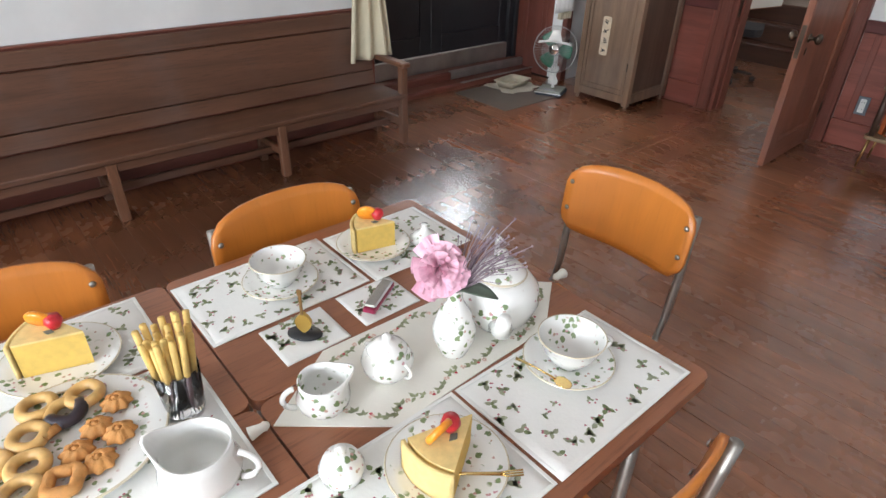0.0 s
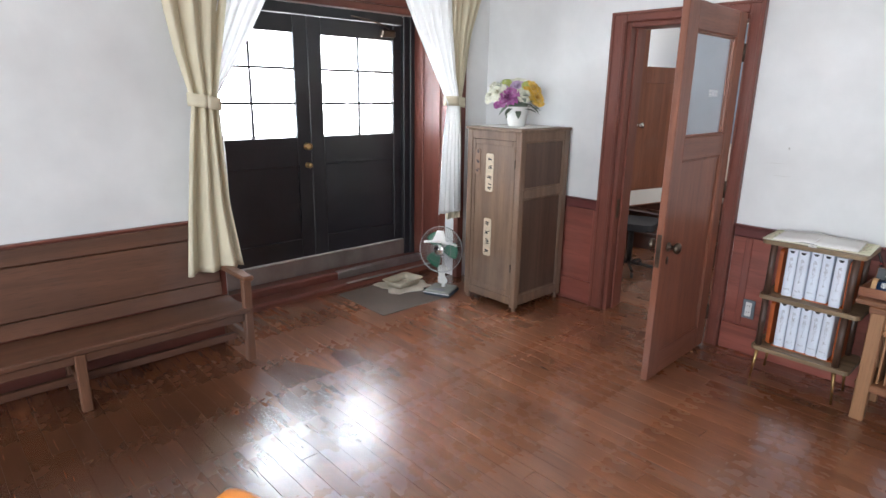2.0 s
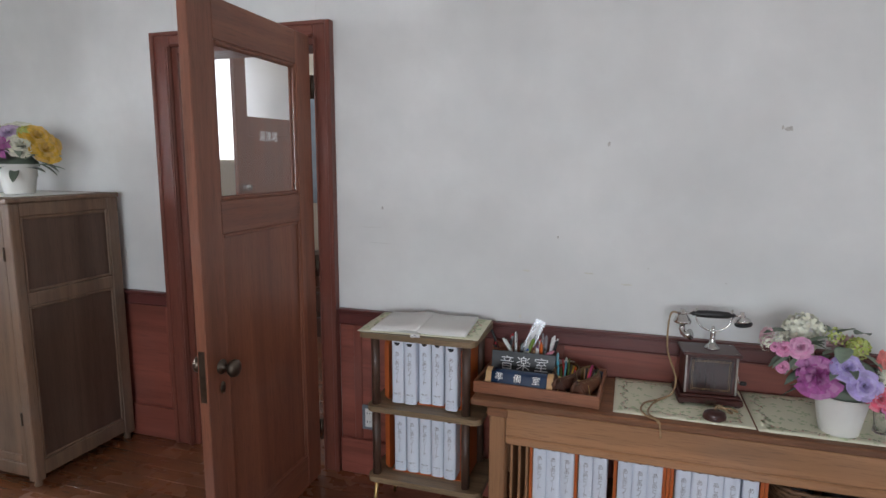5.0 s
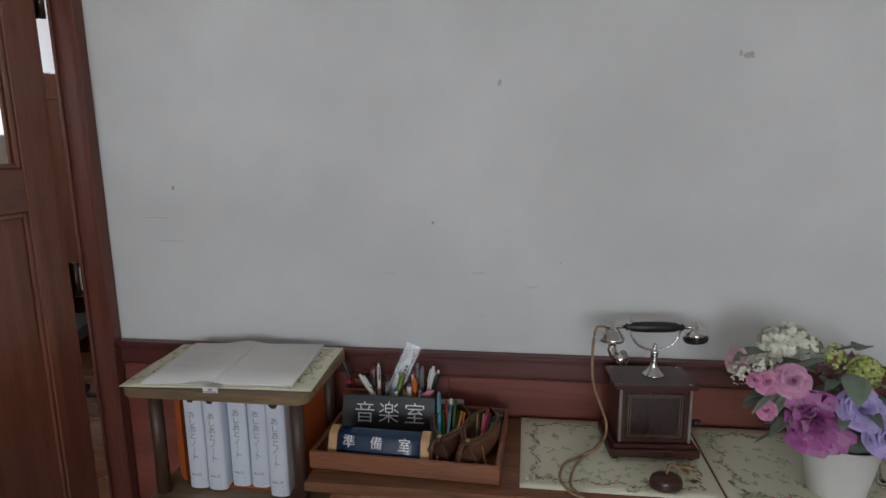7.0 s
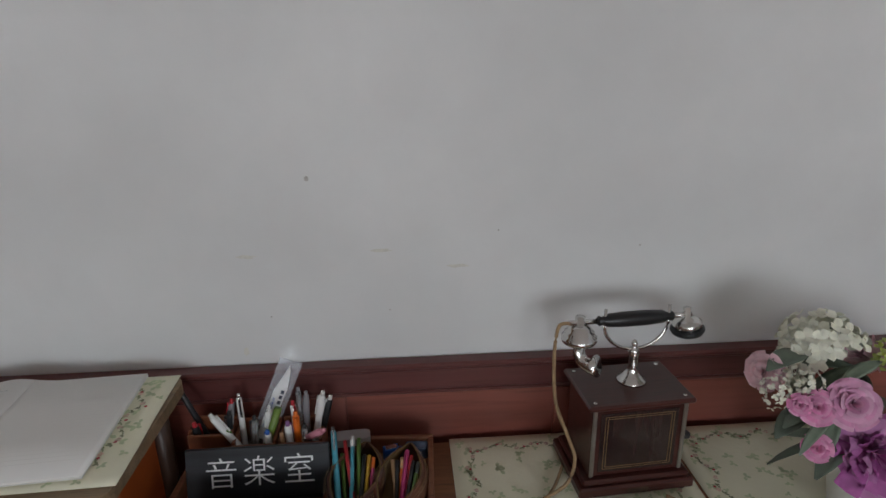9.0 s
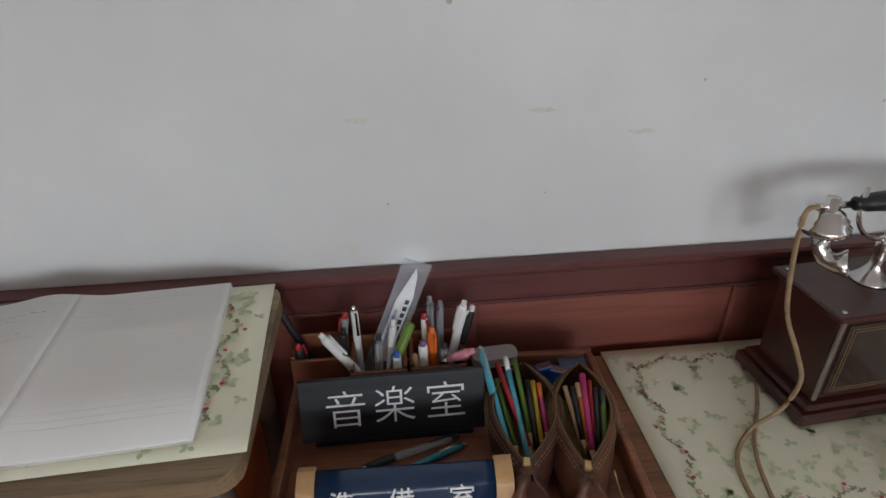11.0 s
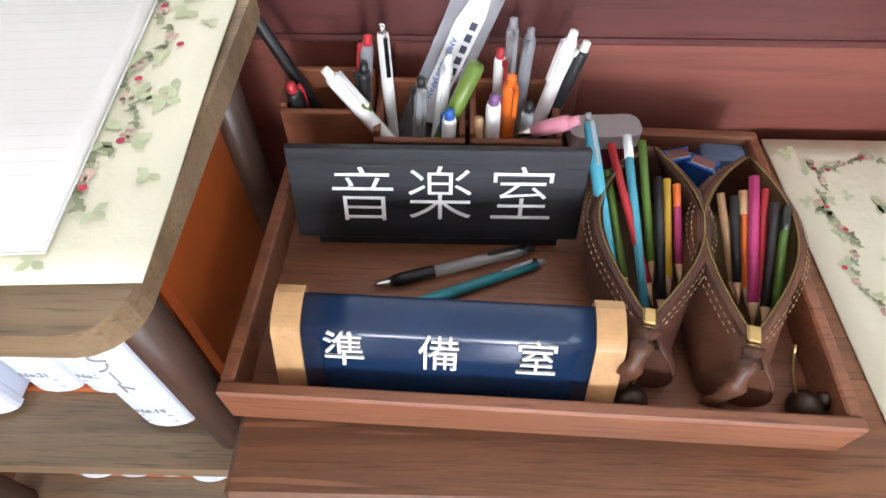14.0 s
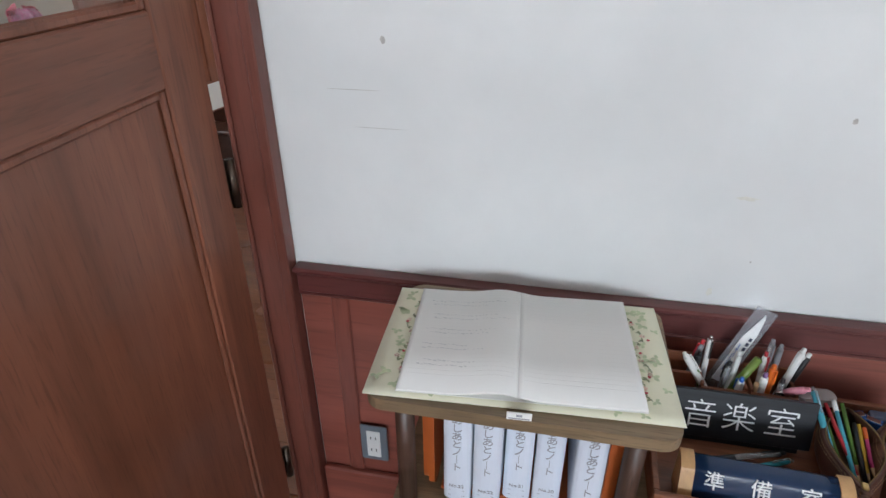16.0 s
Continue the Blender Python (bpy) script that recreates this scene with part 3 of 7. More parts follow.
# ---- wainscot ----
def wainscot(name, pieces, along, at, inward, uprights=()):
    """Panelled dado: pieces are (start, end) runs along an axis, at the wall face, standing out by a little."""
    top = thing(name, (0, 0, 0), "red-brown panelled timber wainscot with a moulded rail", "wainscot", kind="structure")

    def slab(a0, a1, d0, d1, z0, z1, c=0.003):
        d0, d1 = at + inward * d0, at + inward * d1
        d0, d1 = min(d0, d1), max(d0, d1)
        return (a0, a1, d0, d1, z0, z1, c) if along == "x" else (d0, d1, a0, a1, z0, z1, c)
    for a, b in pieces:
        part("backing", Shape().box(*slab(a, b, 0.0005, 0.006, 0.0, 0.79, 0.001)), PANEL_X if along == "x" else PANEL, top)
        part("baseboard", Shape().box(*slab(a, b, 0.006, 0.026, 0.0, 0.175, 0.005)), PANEL_X if along == "x" else TRIM_Y, top)
        part("rail", Shape().box(*slab(a, b, 0.006, 0.016, 0.738, 0.786, 0.002)).box(*slab(a, b, 0.006, 0.0185, 0.731, 0.738, 0.0025)), CAP if along == "x" else TRIM_Y, top)
        s = Shape().box(*slab(a, b, 0.006, 0.024, 0.786, 0.799, 0.003)).box(*slab(a, b, 0.0005, 0.036, 0.796, 0.809, 0.004))
        part("cap_moulding", s, CAP if along == "x" else TRIM_Y, top)
        n = max(1, round((b - a) / 0.95))
        runs = [(max(a, a + (b - a) * k / n - 0.035), min(b, a + (b - a) * k / n + 0.035)) for k in range(n + 1)]
        for x0, x1 in [r for r in uprights if a < r[0] < b] or runs:
            part("stile", Shape().box(*slab(x0, x1, 0.006, 0.0155, 0.175, 0.731, 0.003)), PANEL, top)
    return top


wainscot("wainscot_north", ((ROOM_X0, DX0 - 0.114), (DX1 + 0.086, ROOM_X1)), "x", 0.0, -1, ((2.845, 2.885), (3.62, 3.81), (4.24, 4.29), (5.2, 5.27), (6.2, 6.27), (7.2, 7.27)))
wainscot("wainscot_west", ((ROOM_Y0, RY0 - 0.01),), "y", ROOM_X0, 1)
wainscot("wainscot_south", ((ROOM_X0 + 0.03, ROOM_X1),), "x", ROOM_Y0, 1)
wainscot("wainscot_east", ((ROOM_Y0 + 0.03, -0.04),), "y", ROOM_X1, -1)


# ---- windows that light the room ----
def window(name, m):
    wdw = thing(name, m, "tall white-framed window letting in daylight", "window", kind="structure")
    s = Shape().box(0, WIN_W, -0.1, -0.04, WIN_Z0, WIN_Z0 + 0.05).box(0, WIN_W, -0.1, -0.04, WIN_Z1 - 0.05, WIN_Z1)
    for x in (0.0, WIN_W / 2 - 0.025, WIN_W - 0.05):
        s.box(x, x + 0.05, -0.098, -0.042, WIN_Z0 + 0.05, WIN_Z1 - 0.05)
    part("window_frame", s, TRIM_Z, wdw)
    part("window_sill", Shape().box(-0.05, WIN_W + 0.05, -0.04, 0.06, WIN_Z0 - 0.03, WIN_Z0, 0.006), TRIM_X, wdw)


for i, x in enumerate(SOUTH_WINDOWS):
    window("window_%d" % (i + 1), Matrix.Translation((x, ROOM_Y0, 0)))
for i, y in enumerate(EAST_WINDOWS):
    window("window_%d" % (i + 4), pose(ROOM_X1, y, 0, 0, 0, 90))

# ---- the side room beyond the inner door ----
SX0, SX1, SY1 = 0.15, 4.2, 3.1
w = Shape().box(SX0 - 0.1, SX0, T + 0.001, SY1, 0, 2.9, 0.001).box(SX1, SX1 + 0.1, T + 0.001, SY1, 0, 2.9, 0.001).box(SX0 - 0.1, SX1 + 0.1, SY1, SY1 + 0.1, 0, 2.9, 0.001)
single("wall_side_room", w, PLASTER_WARM, kind="structure")
single("ceiling_side_room", Shape().box(SX0 - 0.1, SX1 + 0.1, T, SY1 + 0.1, 2.9, 3.0, 0.001), CEILING, kind="structure")
DARKSTEP = wood("dark_step_wood", (0.075, 0.030, 0.018), "x", 0.35, 0.3, 4, coat=0.2)
steps = thing("steps", (0, 0, 0), "dark varnished wooden steps up to a raised door", "steps", kind="structure")
for k, y in enumerate((1.87, 2.03, 2.19)):
    part("riser", Shape().box(SX0 + 0.002, 2.6, y, y + 0.02, 0.18 * k, 0.18 * (k + 1) - 0.025, 0.002), DARKSTEP, steps)
    part("tread", Shape().box(SX0 + 0.002, 2.62, y - 0.025, (2.028, 2.188, SY1 - 0.002)[k], 0.18 * (k + 1) - 0.025, 0.18 * (k + 1), 0.006), DARKSTEP, steps)
far = thing("door_4", pose(1.335, 1.20, 0.545, 0, 0, 78), "half-open brown door with a bright upper pane", "door", kind="structure")
s = Shape().box(0, 0.11, 0, 0.036, 0, 1.95, 0.003).box(0.64, 0.75, 0, 0.036, 0, 1.95, 0.003).box(0.11, 0.64, 0, 0.036, 1.83, 1.95, 0.003)
s.box(0.11, 0.64, 0, 0.036, 1.12, 1.26, 0.003).box(0.11, 0.64, 0, 0.036, 0, 0.16, 0.003)
part("door_frame", s, LEAF, far)
part("panel", Shape().box(0.11, 0.64, 0.012, 0.024, 0.16, 1.12, 0.001), LEAF, far)
part("kick_plate", Shape().box(0.01, 0.74, -0.003, -0.0005, 0.01, 0.15, 0.001), PAPER, far)
p = part("pane", Shape().box(0.112, 0.638, 0.016, 0.02, 1.262, 1.828, 0.0005), glass_material("frosted_glass", (0.95, 0.97, 1), 0.4), far)
p.visible_shadow = False
part("door_knob", Shape().lathe([(0.024, 0), (0.01, 0.008), (0.01, 0.03), (0.028, 0.042), (0.024, 0.06), (0, 0.065)], seg=18, m=Matrix.Translation((0.055, 0, 0.75)) @ Matrix.Rotation(radians(90), 4, "X")), CHROME, far)
single("window_side_room", Shape().box(SX0 + 0.004, SX0 + 0.012, 0.6, 2.9, 1.5, 2.6, 0.001), glow("bright_window_glass", (0.95, 0.97, 1), 2.2), kind="structure")
single("side_room_wall_board", Shape().box(0.55, 3.4, SY1 - 0.03, SY1 - 0.002, 1.05, 2.3, 0.004), plain("blue_grey_board", (0.25, 0.30, 0.36), 0.6), "blue-grey painted board on the side room wall", "board")


# ---- the bench ----
def bench():
    b = thing("bench", (0, 0, 0), "long worn dark-brown wooden bench with a panelled back", "bench")
    y0, y1 = -6.05, -2.345
    part("seat", Shape().box(0.715, 1.035, y0, y1 - 0.02, 0.305, 0.335, 0.006), BENCH, b)
    part("seat_rail", Shape().box(0.985, 1.02, y0 + 0.01, y1 - 0.06, 0.258, 0.304, 0.004), BENCH, b)
    lean = 0.05
    for z0, z1 in ((0.345, 0.43), (0.434, 0.70), (0.704, 0.79)):
        x0 = 0.715 - lean * (z0 - 0.34) / 0.45
        m = Matrix.Translation((x0, 0, z0)) @ Matrix.Rotation(radians(-6), 4, "Y")
        part("back_board", Shape().box(0, 0.022 if z1 - z0 > 0.2 else 0.027, y0, y1 - 0.06, 0, z1 - z0, 0.004, m), BENCH, b)
    part("stretcher", Shape().box(0.85, 0.88, y0 + 0.02, y1 - 0.05, 0.10, 0.14, 0.004), BENCH, b)
    for y in (-2.372, -3.232, -4.118, -5.0, -5.9):
        end = y > -2.5 or y < -5.8
        part("leg", Shape().box(0.985, 1.03, y - 0.024, y + 0.024, 0, 0.50 if end else 0.304, 0.004), BENCH_Z, b)
        part("leg", Shape().box(0.69, 0.73, y - 0.022, y + 0.022, 0, 0.32, 0.004), BENCH_Z, b)
        part("brace", Shape().box(0.73, 0.985, y - 0.014, y + 0.014, 0.12, 0.165, 0.003), BENCH_Z, b)
        if end:
            part("armrest", Shape().box(0.70, 1.05, y - 0.03, y + 0.034, 0.50, 0.53, 0.007), BENCH_Z, b)
    return b


bench()


# ---- the cabinet and what stands on it ----
def cabinet():
    c = thing("cabinet", (0, 0, 0), "tall grey-brown wooden cabinet with panelled door and sides", "cabinet")
    x0, x1, y0, y1, zb, zt = 1.02, 1.535, -0.60, -0.045, 0.05, 1.30
    part("body", Shape().box(x0 + 0.012, x1 - 0.014, y0 + 0.014, y1, zb + 0.01, zt - 0.002, 0.002), CAB_D, c)
    s = Shape()
    for a in (x0, x1 - 0.05):
        s.box(a, a + 0.05, y0, y0 + 0.045, zb - 0.02, zt, 0.004)
    s.box(x0 + 0.05, x1 - 0.05, y0 + 0.001, y0 + 0.03, zt - 0.06, zt, 0.003).box(x0 + 0.05, x1 - 0.05, y0 + 0.001, y0 + 0.03, zb, zb + 0.06, 0.003)
    part("front_frame", s, CAB, c)
    s = Shape().box(x0 + 0.052, x0 + 0.082, y0 + 0.003, y0 + 0.026, zb + 0.062, zt - 0.062, 0.003).box(x1 - 0.082, x1 - 0.052, y0 + 0.003, y0 + 0.026, zb + 0.062, zt - 0.062, 0.003)
    s.box(x0 + 0.082, x1 - 0.082, y0 + 0.003, y0 + 0.026, zt - 0.1, zt - 0.062, 0.003).box(x0 + 0.082, x1 - 0.082, y0 + 0.003, y0 + 0.026, zb + 0.062, zb + 0.1, 0.003)
    door = part("door", s, CAB, c)
    part("panel", Shape().box(x0 + 0.082, x1 - 0.082, y0 + 0.008, y0 + 0.02, zb + 0.1, zt - 0.1, 0.001), CAB, door)
    for z in (0.3, 1.05):
        part("hinge", Shape().tube([(x1 - 0.05, y0 - 0.002, z), (x1 - 0.05, y0 - 0.002, z + 0.06)], 0.005, 8), BRONZE, door)
    s = Shape()
    for x, w_ in ((x1 - 0.014, 0.014), (x0, 0.014)):
        s.box(x, x + w_, y1 - 0.06, y1, zb - 0.02, zt, 0.003)
        for z0, z1 in ((zb, zb + 0.07), (0.84, 0.90), (zt - 0.06, zt)):
            s.box(x + 0.001, x + w_ - 0.001, y0 + 0.045, y1 - 0.06, z0, z1, 0.003)
        for z0, z1 in ((zb + 0.07, 0.84), (0.90, zt - 0.06)):
            for a, b_ in ((y0 + 0.045, y0 + 0.06), (y1 - 0.075, y1 - 0.06)):
                s.box(x + 0.002, x + w_ - 0.003, a, b_, z0, z1, 0.004)
            for a, b_ in ((z0, z0 + 0.015), (z1 - 0.015, z1)):
                s.box(x + 0.002, x + w_ - 0.003, y0 + 0.06, y1 - 0.075, a, b_, 0.004)
    part("side_frame", s, CAB, c)
    part("top", Shape().box(x0 - 0.012, x1 + 0.012, y0 - 0.014, y1 + 0.004, zt, zt + 0.022, 0.005), CAB, c)
    for x in (x0 + 0.025, x1 - 0.025):
        for y in (y0 + 0.025, y1 - 0.03):
            part("foot", Shape().lathe([(0.014, 0), (0.018, 0.006), (0.013, 0.022), (0.020, 0.031)], x, y, 0, 14), CAB, c)
    tag = plain("old_cream_label", (0.62, 0.52, 0.38), 0.8, vary=0.15, scale=25)
    for cx, cz, wd, ht, mt in ((1.245, 1.00, 0.074, 0.275, tag), (1.242, 0.52, 0.074, 0.285, tag), (1.125, 1.07, 0.05, 0.19, plain("faded_brown_label", (0.24, 0.15, 0.10), 0.8))):
        lab = part("label_plate", Shape().prism(rounded(wd, ht, 0.016), 0, 0.003, Matrix.Translation((cx, y0 + 0.007, cz)) @ Matrix.Rotation(radians(90), 4, "X")), mt, c, "cream paper label with vertical brush marks")
        n = 4 if mt is tag else 3
        for k in range(n):
            s, z = Shape(), cz + ht * (0.36 - 0.72 * k / (n - 1))
            for j in range(3):
                a = random.uniform(-0.7, 0.7)
                m = Matrix.Translation((cx + random.uniform(-0.008, 0.008), y0 + 0.0035, z + random.uniform(-0.016, 0.016))) @ Matrix.Rotation(a, 4, "Y")
                s.box(-wd * 0.22, wd * 0.22, -0.0006, 0.0, -0.004, 0.004, 0.0002, m)
            part("brush_stroke", s, INK, lab)
    return c


cabinet()
single("paper_sheet", Shape().box(1.08, 1.47, -0.53, -0.12, 1.3225, 1.3245, 0.0005), PAPER, "white sheet under the flower pot", "paper")


# ---- curtains ----
def hanging(name, stations, x, folds, amp, material, label, tie=None, phase=0.0):
    """A gathered curtain: stations are (height, y at one edge, y at the other, fold depth)."""
    c = thing(name, (0, 0, 0), label, "curtain")
    zs = np.linspace(stations[0][0], stations[-1][0], 60)
    hs = [s[0] for s in stations][::-1]
    ea, eb, dp, xo = ([s[k] for s in stations][::-1] for k in (1, 2, 3, 4))
    rows = []
    for z in zs:
        a, b, d, xx = (np.interp(z, hs, q) for q in (ea, eb, dp, xo))
        row = []
        for j in range(folds * 10 + 1):
            u = j / (folds * 10)
            wave = math.sin(2 * math.pi * folds * u + phase + 0.5 * math.sin(z * 2.1 + u * 5)) + 0.35 * math.sin(2 * math.pi * folds * 0.5 * u + 1.3 + z)
            row.append((x + xx + amp * d * wave, a + (b - a) * (u + 0.25 / folds / 6.28 * math.sin(4 * math.pi * folds * u)), z))
        rows.append(row)
    part("cloth", Shape().sheet(rows, 0.0025), material, c)
    if tie:
        z, ya, yb, xt = tie
        pts = [(x + xt + 0.05 * math.cos(t), (ya + yb) / 2 + (abs(yb - ya) / 2 + 0.012) * math.sin(t)) for t in np.linspace(0, 2 * math.pi, 25)]
        band = [[(px, py, z + dz + 0.02 * math.sin(py * 9)) for px, py in pts] for dz in (-0.035, -0.012, 0.012, 0.035)]
        part("tie_back", Shape().sheet(band, 0.003), material, c)
    return c


hanging("curtain", [(2.72, -2.68, -2.22, 1.0, 0), (2.1, -2.60, -2.23, 1, 0), (1.75, -2.55, -2.30, 0.8, 0.01), (1.49, -2.49, -2.35, 0.6, 0.02), (1.3, -2.52, -2.34, 0.75, 0.02), (0.9, -2.57, -2.32, 0.9, 0.02), (0.51, -2.61, -2.26, 1.0, 0.02)], 0.74, 3,
        0.032, CREAM_CLOTH, "cream curtain tied back beside the black doors", (1.49, -2.50, -2.34, 0.02))
hanging("sheer_curtain", [(2.72, -2.25, -1.62, 1.0, 0), (2.17, -2.24, -1.93, 1, 0), (1.8, -2.36, -2.14, 0.8, 0), (1.52, -2.42, -2.32, 0.5, 0), (1.2, -2.44, -2.30, 0.6, 0), (0.58, -2.50, -2.30, 0.8, 0)], 0.70, 5, 0.013, SHEER,
        "white sheer curtain gathered aside at the entrance", None, 0.7)
hanging("sheer_curtain", [(2.72, -1.22, -0.50, 1.0, 0), (2.3, -1.02, -0.52, 1, 0), (2.0, -0.86, -0.50, 0.9, 0), (1.7, -0.68, -0.46, 0.7, 0), (1.47, -0.56, -0.43, 0.5, 0.02), (1.2, -0.62, -0.42, 0.8, 0.03), (0.62, -0.66, -0.40, 1.0, 0.03)], 0.73, 5, 0.013, SHEER,
        "white sheer curtain tied back with a cream band", None, 0.3)
hanging("curtain", [(2.72, -0.60, -0.06, 1.0, 0), (2.45, -0.58, -0.08, 1, 0), (2.0, -0.52, -0.26, 0.9, 0), (1.47, -0.45, -0.36, 0.5, 0), (1.1, -0.46, -0.34, 0.7, 0), (0.55, -0.50, -0.34, 1.0, 0)], 0.69, 5, 0.022, CREAM_CLOTH,
        "cream curtain gathered in the corner of the room", (1.475, -0.56, -0.37, 0.04))
rail_c = single("curtain_rail", Shape().tube([(0.73, -2.75, 2.74), (0.73, -0.15, 2.74)], 0.014, 12), BRASS, "brass curtain rail above the entrance recess", "curtain rail")


# ---- school desks and chairs ----
def school_desk(m):
    d = thing("school_desk", m, "school desk with a reddish-brown wooden top on steel legs", "desk", "desks pushed together")
    part("desktop", Shape().prism(rounded(0.416, 0.622, 0.02), 0.735, 0.757), TABLE, d)
    part("drawer_box", Shape().box(-0.165, 0.165, -0.235, 0.235, 0.62, 0.734, 0.006), TUBE, d)
    for sx in (-1, 1):
        for sy in (-1, 1):
            part("leg", Shape().tube([(sx * 0.15, sy * 0.22, 0.0), (sx * 0.15, sy * 0.22, 0.734)], 0.0125, 10), TUBE, d)
        part("foot_bar", Shape().tube([(sx * 0.15, -0.22, 0.06), (sx * 0.15, 0.22, 0.06)], 0.011, 10), TUBE, d)
    return d


TX, TY = (3.104, 3.524), (-4.083, -4.709)
first_desk = school_desk(Matrix.Translation((TX[0], TY[0], 0)))
for x, y in ((TX[1], TY[0]), (TX[0], TY[1]), (TX[1], TY[1])):
    copy_thing(first_desk, Matrix.Translation((x, y, 0)))


def school_chair(m):
    """Back at local y = 0, the seat reaching to positive y."""
    c = thing("school_chair", m, "school chair with orange plywood back and seat on steel tube", "chair", "chairs round the desks")
    zc, w2, h2 = 0.735, 0.19, 0.105
    n = 17
    grid = []
    for i in range(9):
        v = -1 + 2 * i / 8
        row = []
        for j in range(n):
            u = -1 + 2 * j / (n - 1)
            # squeeze the corners round
            k = max(0.0, abs(v) - 0.45) / 0.55
            lim = 1 - 0.16 * k ** 2.4
            x = u * w2 * lim
            z = zc + h2 * v * (1 - 0.10 * abs(u) ** 5) - 0.012 * u * u * (1 if v > 0 else 0.3)
            row.append((x, -0.035 * (1 - (x / w2) ** 2) - 0.12 * (z - zc), z))
        grid.append(row)
    part("backrest", Shape().sheet(grid, 0.010), PLY, c)
    seat = []
    for i in range(9):
        v = i / 8
        row = []
        for j in range(n):
            u = -1 + 2 * j / (n - 1)
            lim = 1 - 0.10 * abs(2 * v - 1) ** 4
            row.append((u * 0.19 * lim, 0.0 + 0.37 * v, 0.425 - 0.012 * (1 - u * u) - 0.02 * max(0, v - 0.75) ** 2 * 16))
        seat.append(row)
    part("seat", Shape().sheet([r[::-1] for r in seat], 0.011), PLY, c)
    for s in (-1, 1):
        x = s * 0.175
        pts = [(x, -0.026, 0.80), (x, -0.016, 0.66), (x, 0.0, 0.52), (x, 0.03, 0.44), (x, 0.07, 0.408), (x, 0.14, 0.402), (x, 0.34, 0.402), (x, 0.355, 0.36), (x, 0.37, 0.02)]
        part("side_tube", Shape().tube(pts, 0.0105, 10), TUBE, c)
        part("rear_leg", Shape().tube([(x, 0.09, 0.40), (x, 0.03, 0.2), (x, -0.02, 0.01)], 0.0105, 10), TUBE, c)
        part("foot_bar", Shape().tube([(x, -0.02, 0.011), (x, 0.37, 0.011)], 0.011, 10), TUBE, c)
        for z in (0.70, 0.775):
            part("bolt", Shape().lathe([(0.007, 0), (0.006, 0.003), (0, 0.004)], seg=10, m=Matrix.Translation((x * 0.97, 0.008 - 0.12 * (z - zc), z)) @ Matrix.Rotation(radians(-90), 4, "X")), TUBE, c)
    part("cross_bar", Shape().tube([(-0.175, 0.2, 0.402), (0.175, 0.2, 0.402)], 0.009, 8), TUBE, c)
    return c


chair = school_chair(pose(3.285, -3.375, 0, 0, 0, 180))
copy_thing(chair, pose(2.85, -4.085, 0, 0, 0, -90))
copy_thing(chair, pose(2.835, -4.675, 0, 0, 0, -90))
copy_thing(chair, pose(3.80, -4.10, 0, 0, 0, 86))


# ---- shelf unit by the wall ----
def low_shelf():
    c = thing("shelf_unit", (0, 0, 0), "low open shelf unit with laminate boards and dark posts", "shelf")
    for z, nm in ((0.8015, "top_board"), (0.489, "middle_board"), (0.187, "bottom_board")):
        cx, wd = (3.287, 0.474) if nm == "top_board" else (3.305, 0.475)
        part(nm, Shape().prism(rounded(wd, 0.325 if nm == 'top_board' else 0.288, 0.03), z + 0.001, z + 0.0232, Matrix.Translation((cx, -0.227 if nm == 'top_board' else -0.217, 0))), LAMINATE, c)
    for x in (3.098, 3.475):
        for y in (-0.325, -0.10):
            for z0, z1 in ((0.21, 0.489), (0.512, 0.802)):
                part("post", Shape().lathe([(0.017, 0), (0.017, z1 - z0)], x, y, z0, 12), ROD, c)
            part("leg", Shape().tube([(x + (0.015 if x > 3.3 else -0.015), y - 0.005, 0.0), (x, y, 0.188)], 0.008, 10, (0.7, 1.2)), BRASS, c, "thin brass-tipped leg")
    return c


low_shelf()


# ---- writing desk ----
def writing_desk():
    d = thing("writing_desk", (0, 0, 0), "old brown wooden desk with a low shelf of binders", "desk")
    x0, x1, y0, y1 = 3.516, 5.06, -0.411, -0.03
    part("desktop", Shape().box(x0, x1, y0, y1, 0.597, 0.622, 0.005), DESK, d)
    for x in (x0 + 0.07, x1 - 0.13):
        for y in (y0 + 0.006, y1 - 0.095):
            part("leg", Shape().box(x, x + 0.06, y, y + 0.06, 0, 0.596, 0.004), DESK_Z, d)
    for x in (x0 + 0.066, x1 - 0.134):
        part("bracket", Shape().box(x - 0.006, x + 0.076, y0 + 0.002, y0 + 0.08, 0.56, 0.596, 0.006), DESK, d)
    part("apron", Shape().box(x0 + 0.132, x1 - 0.132, y0 + 0.004, y0 + 0.030, 0.495, 0.596, 0.003), DESK_X, d)
    part("apron_bead", Shape().box(x0 + 0.132, x1 - 0.132, y0 + 0.0005, y0 + 0.034, 0.462, 0.494, 0.006), DESK_X, d)
    part("shelf_board", Shape().box(x0 + 0.06, x1 - 0.06, y0 + 0.03, y1 - 0.01, 0.172, 0.195, 0.004), DESK, d)
    part("shelf_lip", Shape().box(x0 + 0.116, x1 - 0.116, y0 + 0.012, y0 + 0.034, 0.16, 0.199, 0.004), DESK, d)
    part("back_rail", Shape().box(x0 + 0.12, x1 - 0.12, y1 - 0.05, y1 - 0.03, 0.47, 0.596, 0.003), DESK, d)
    for x in (x0 + 0.14, x0 + 0.17, x0 + 0.198):
        part("divider", Shape().box(x, x + 0.01, y0 + 0.06, y1 - 0.04, 0.196, 0.47, 0.002), DESK_Z, d)
    return d


writing_desk()

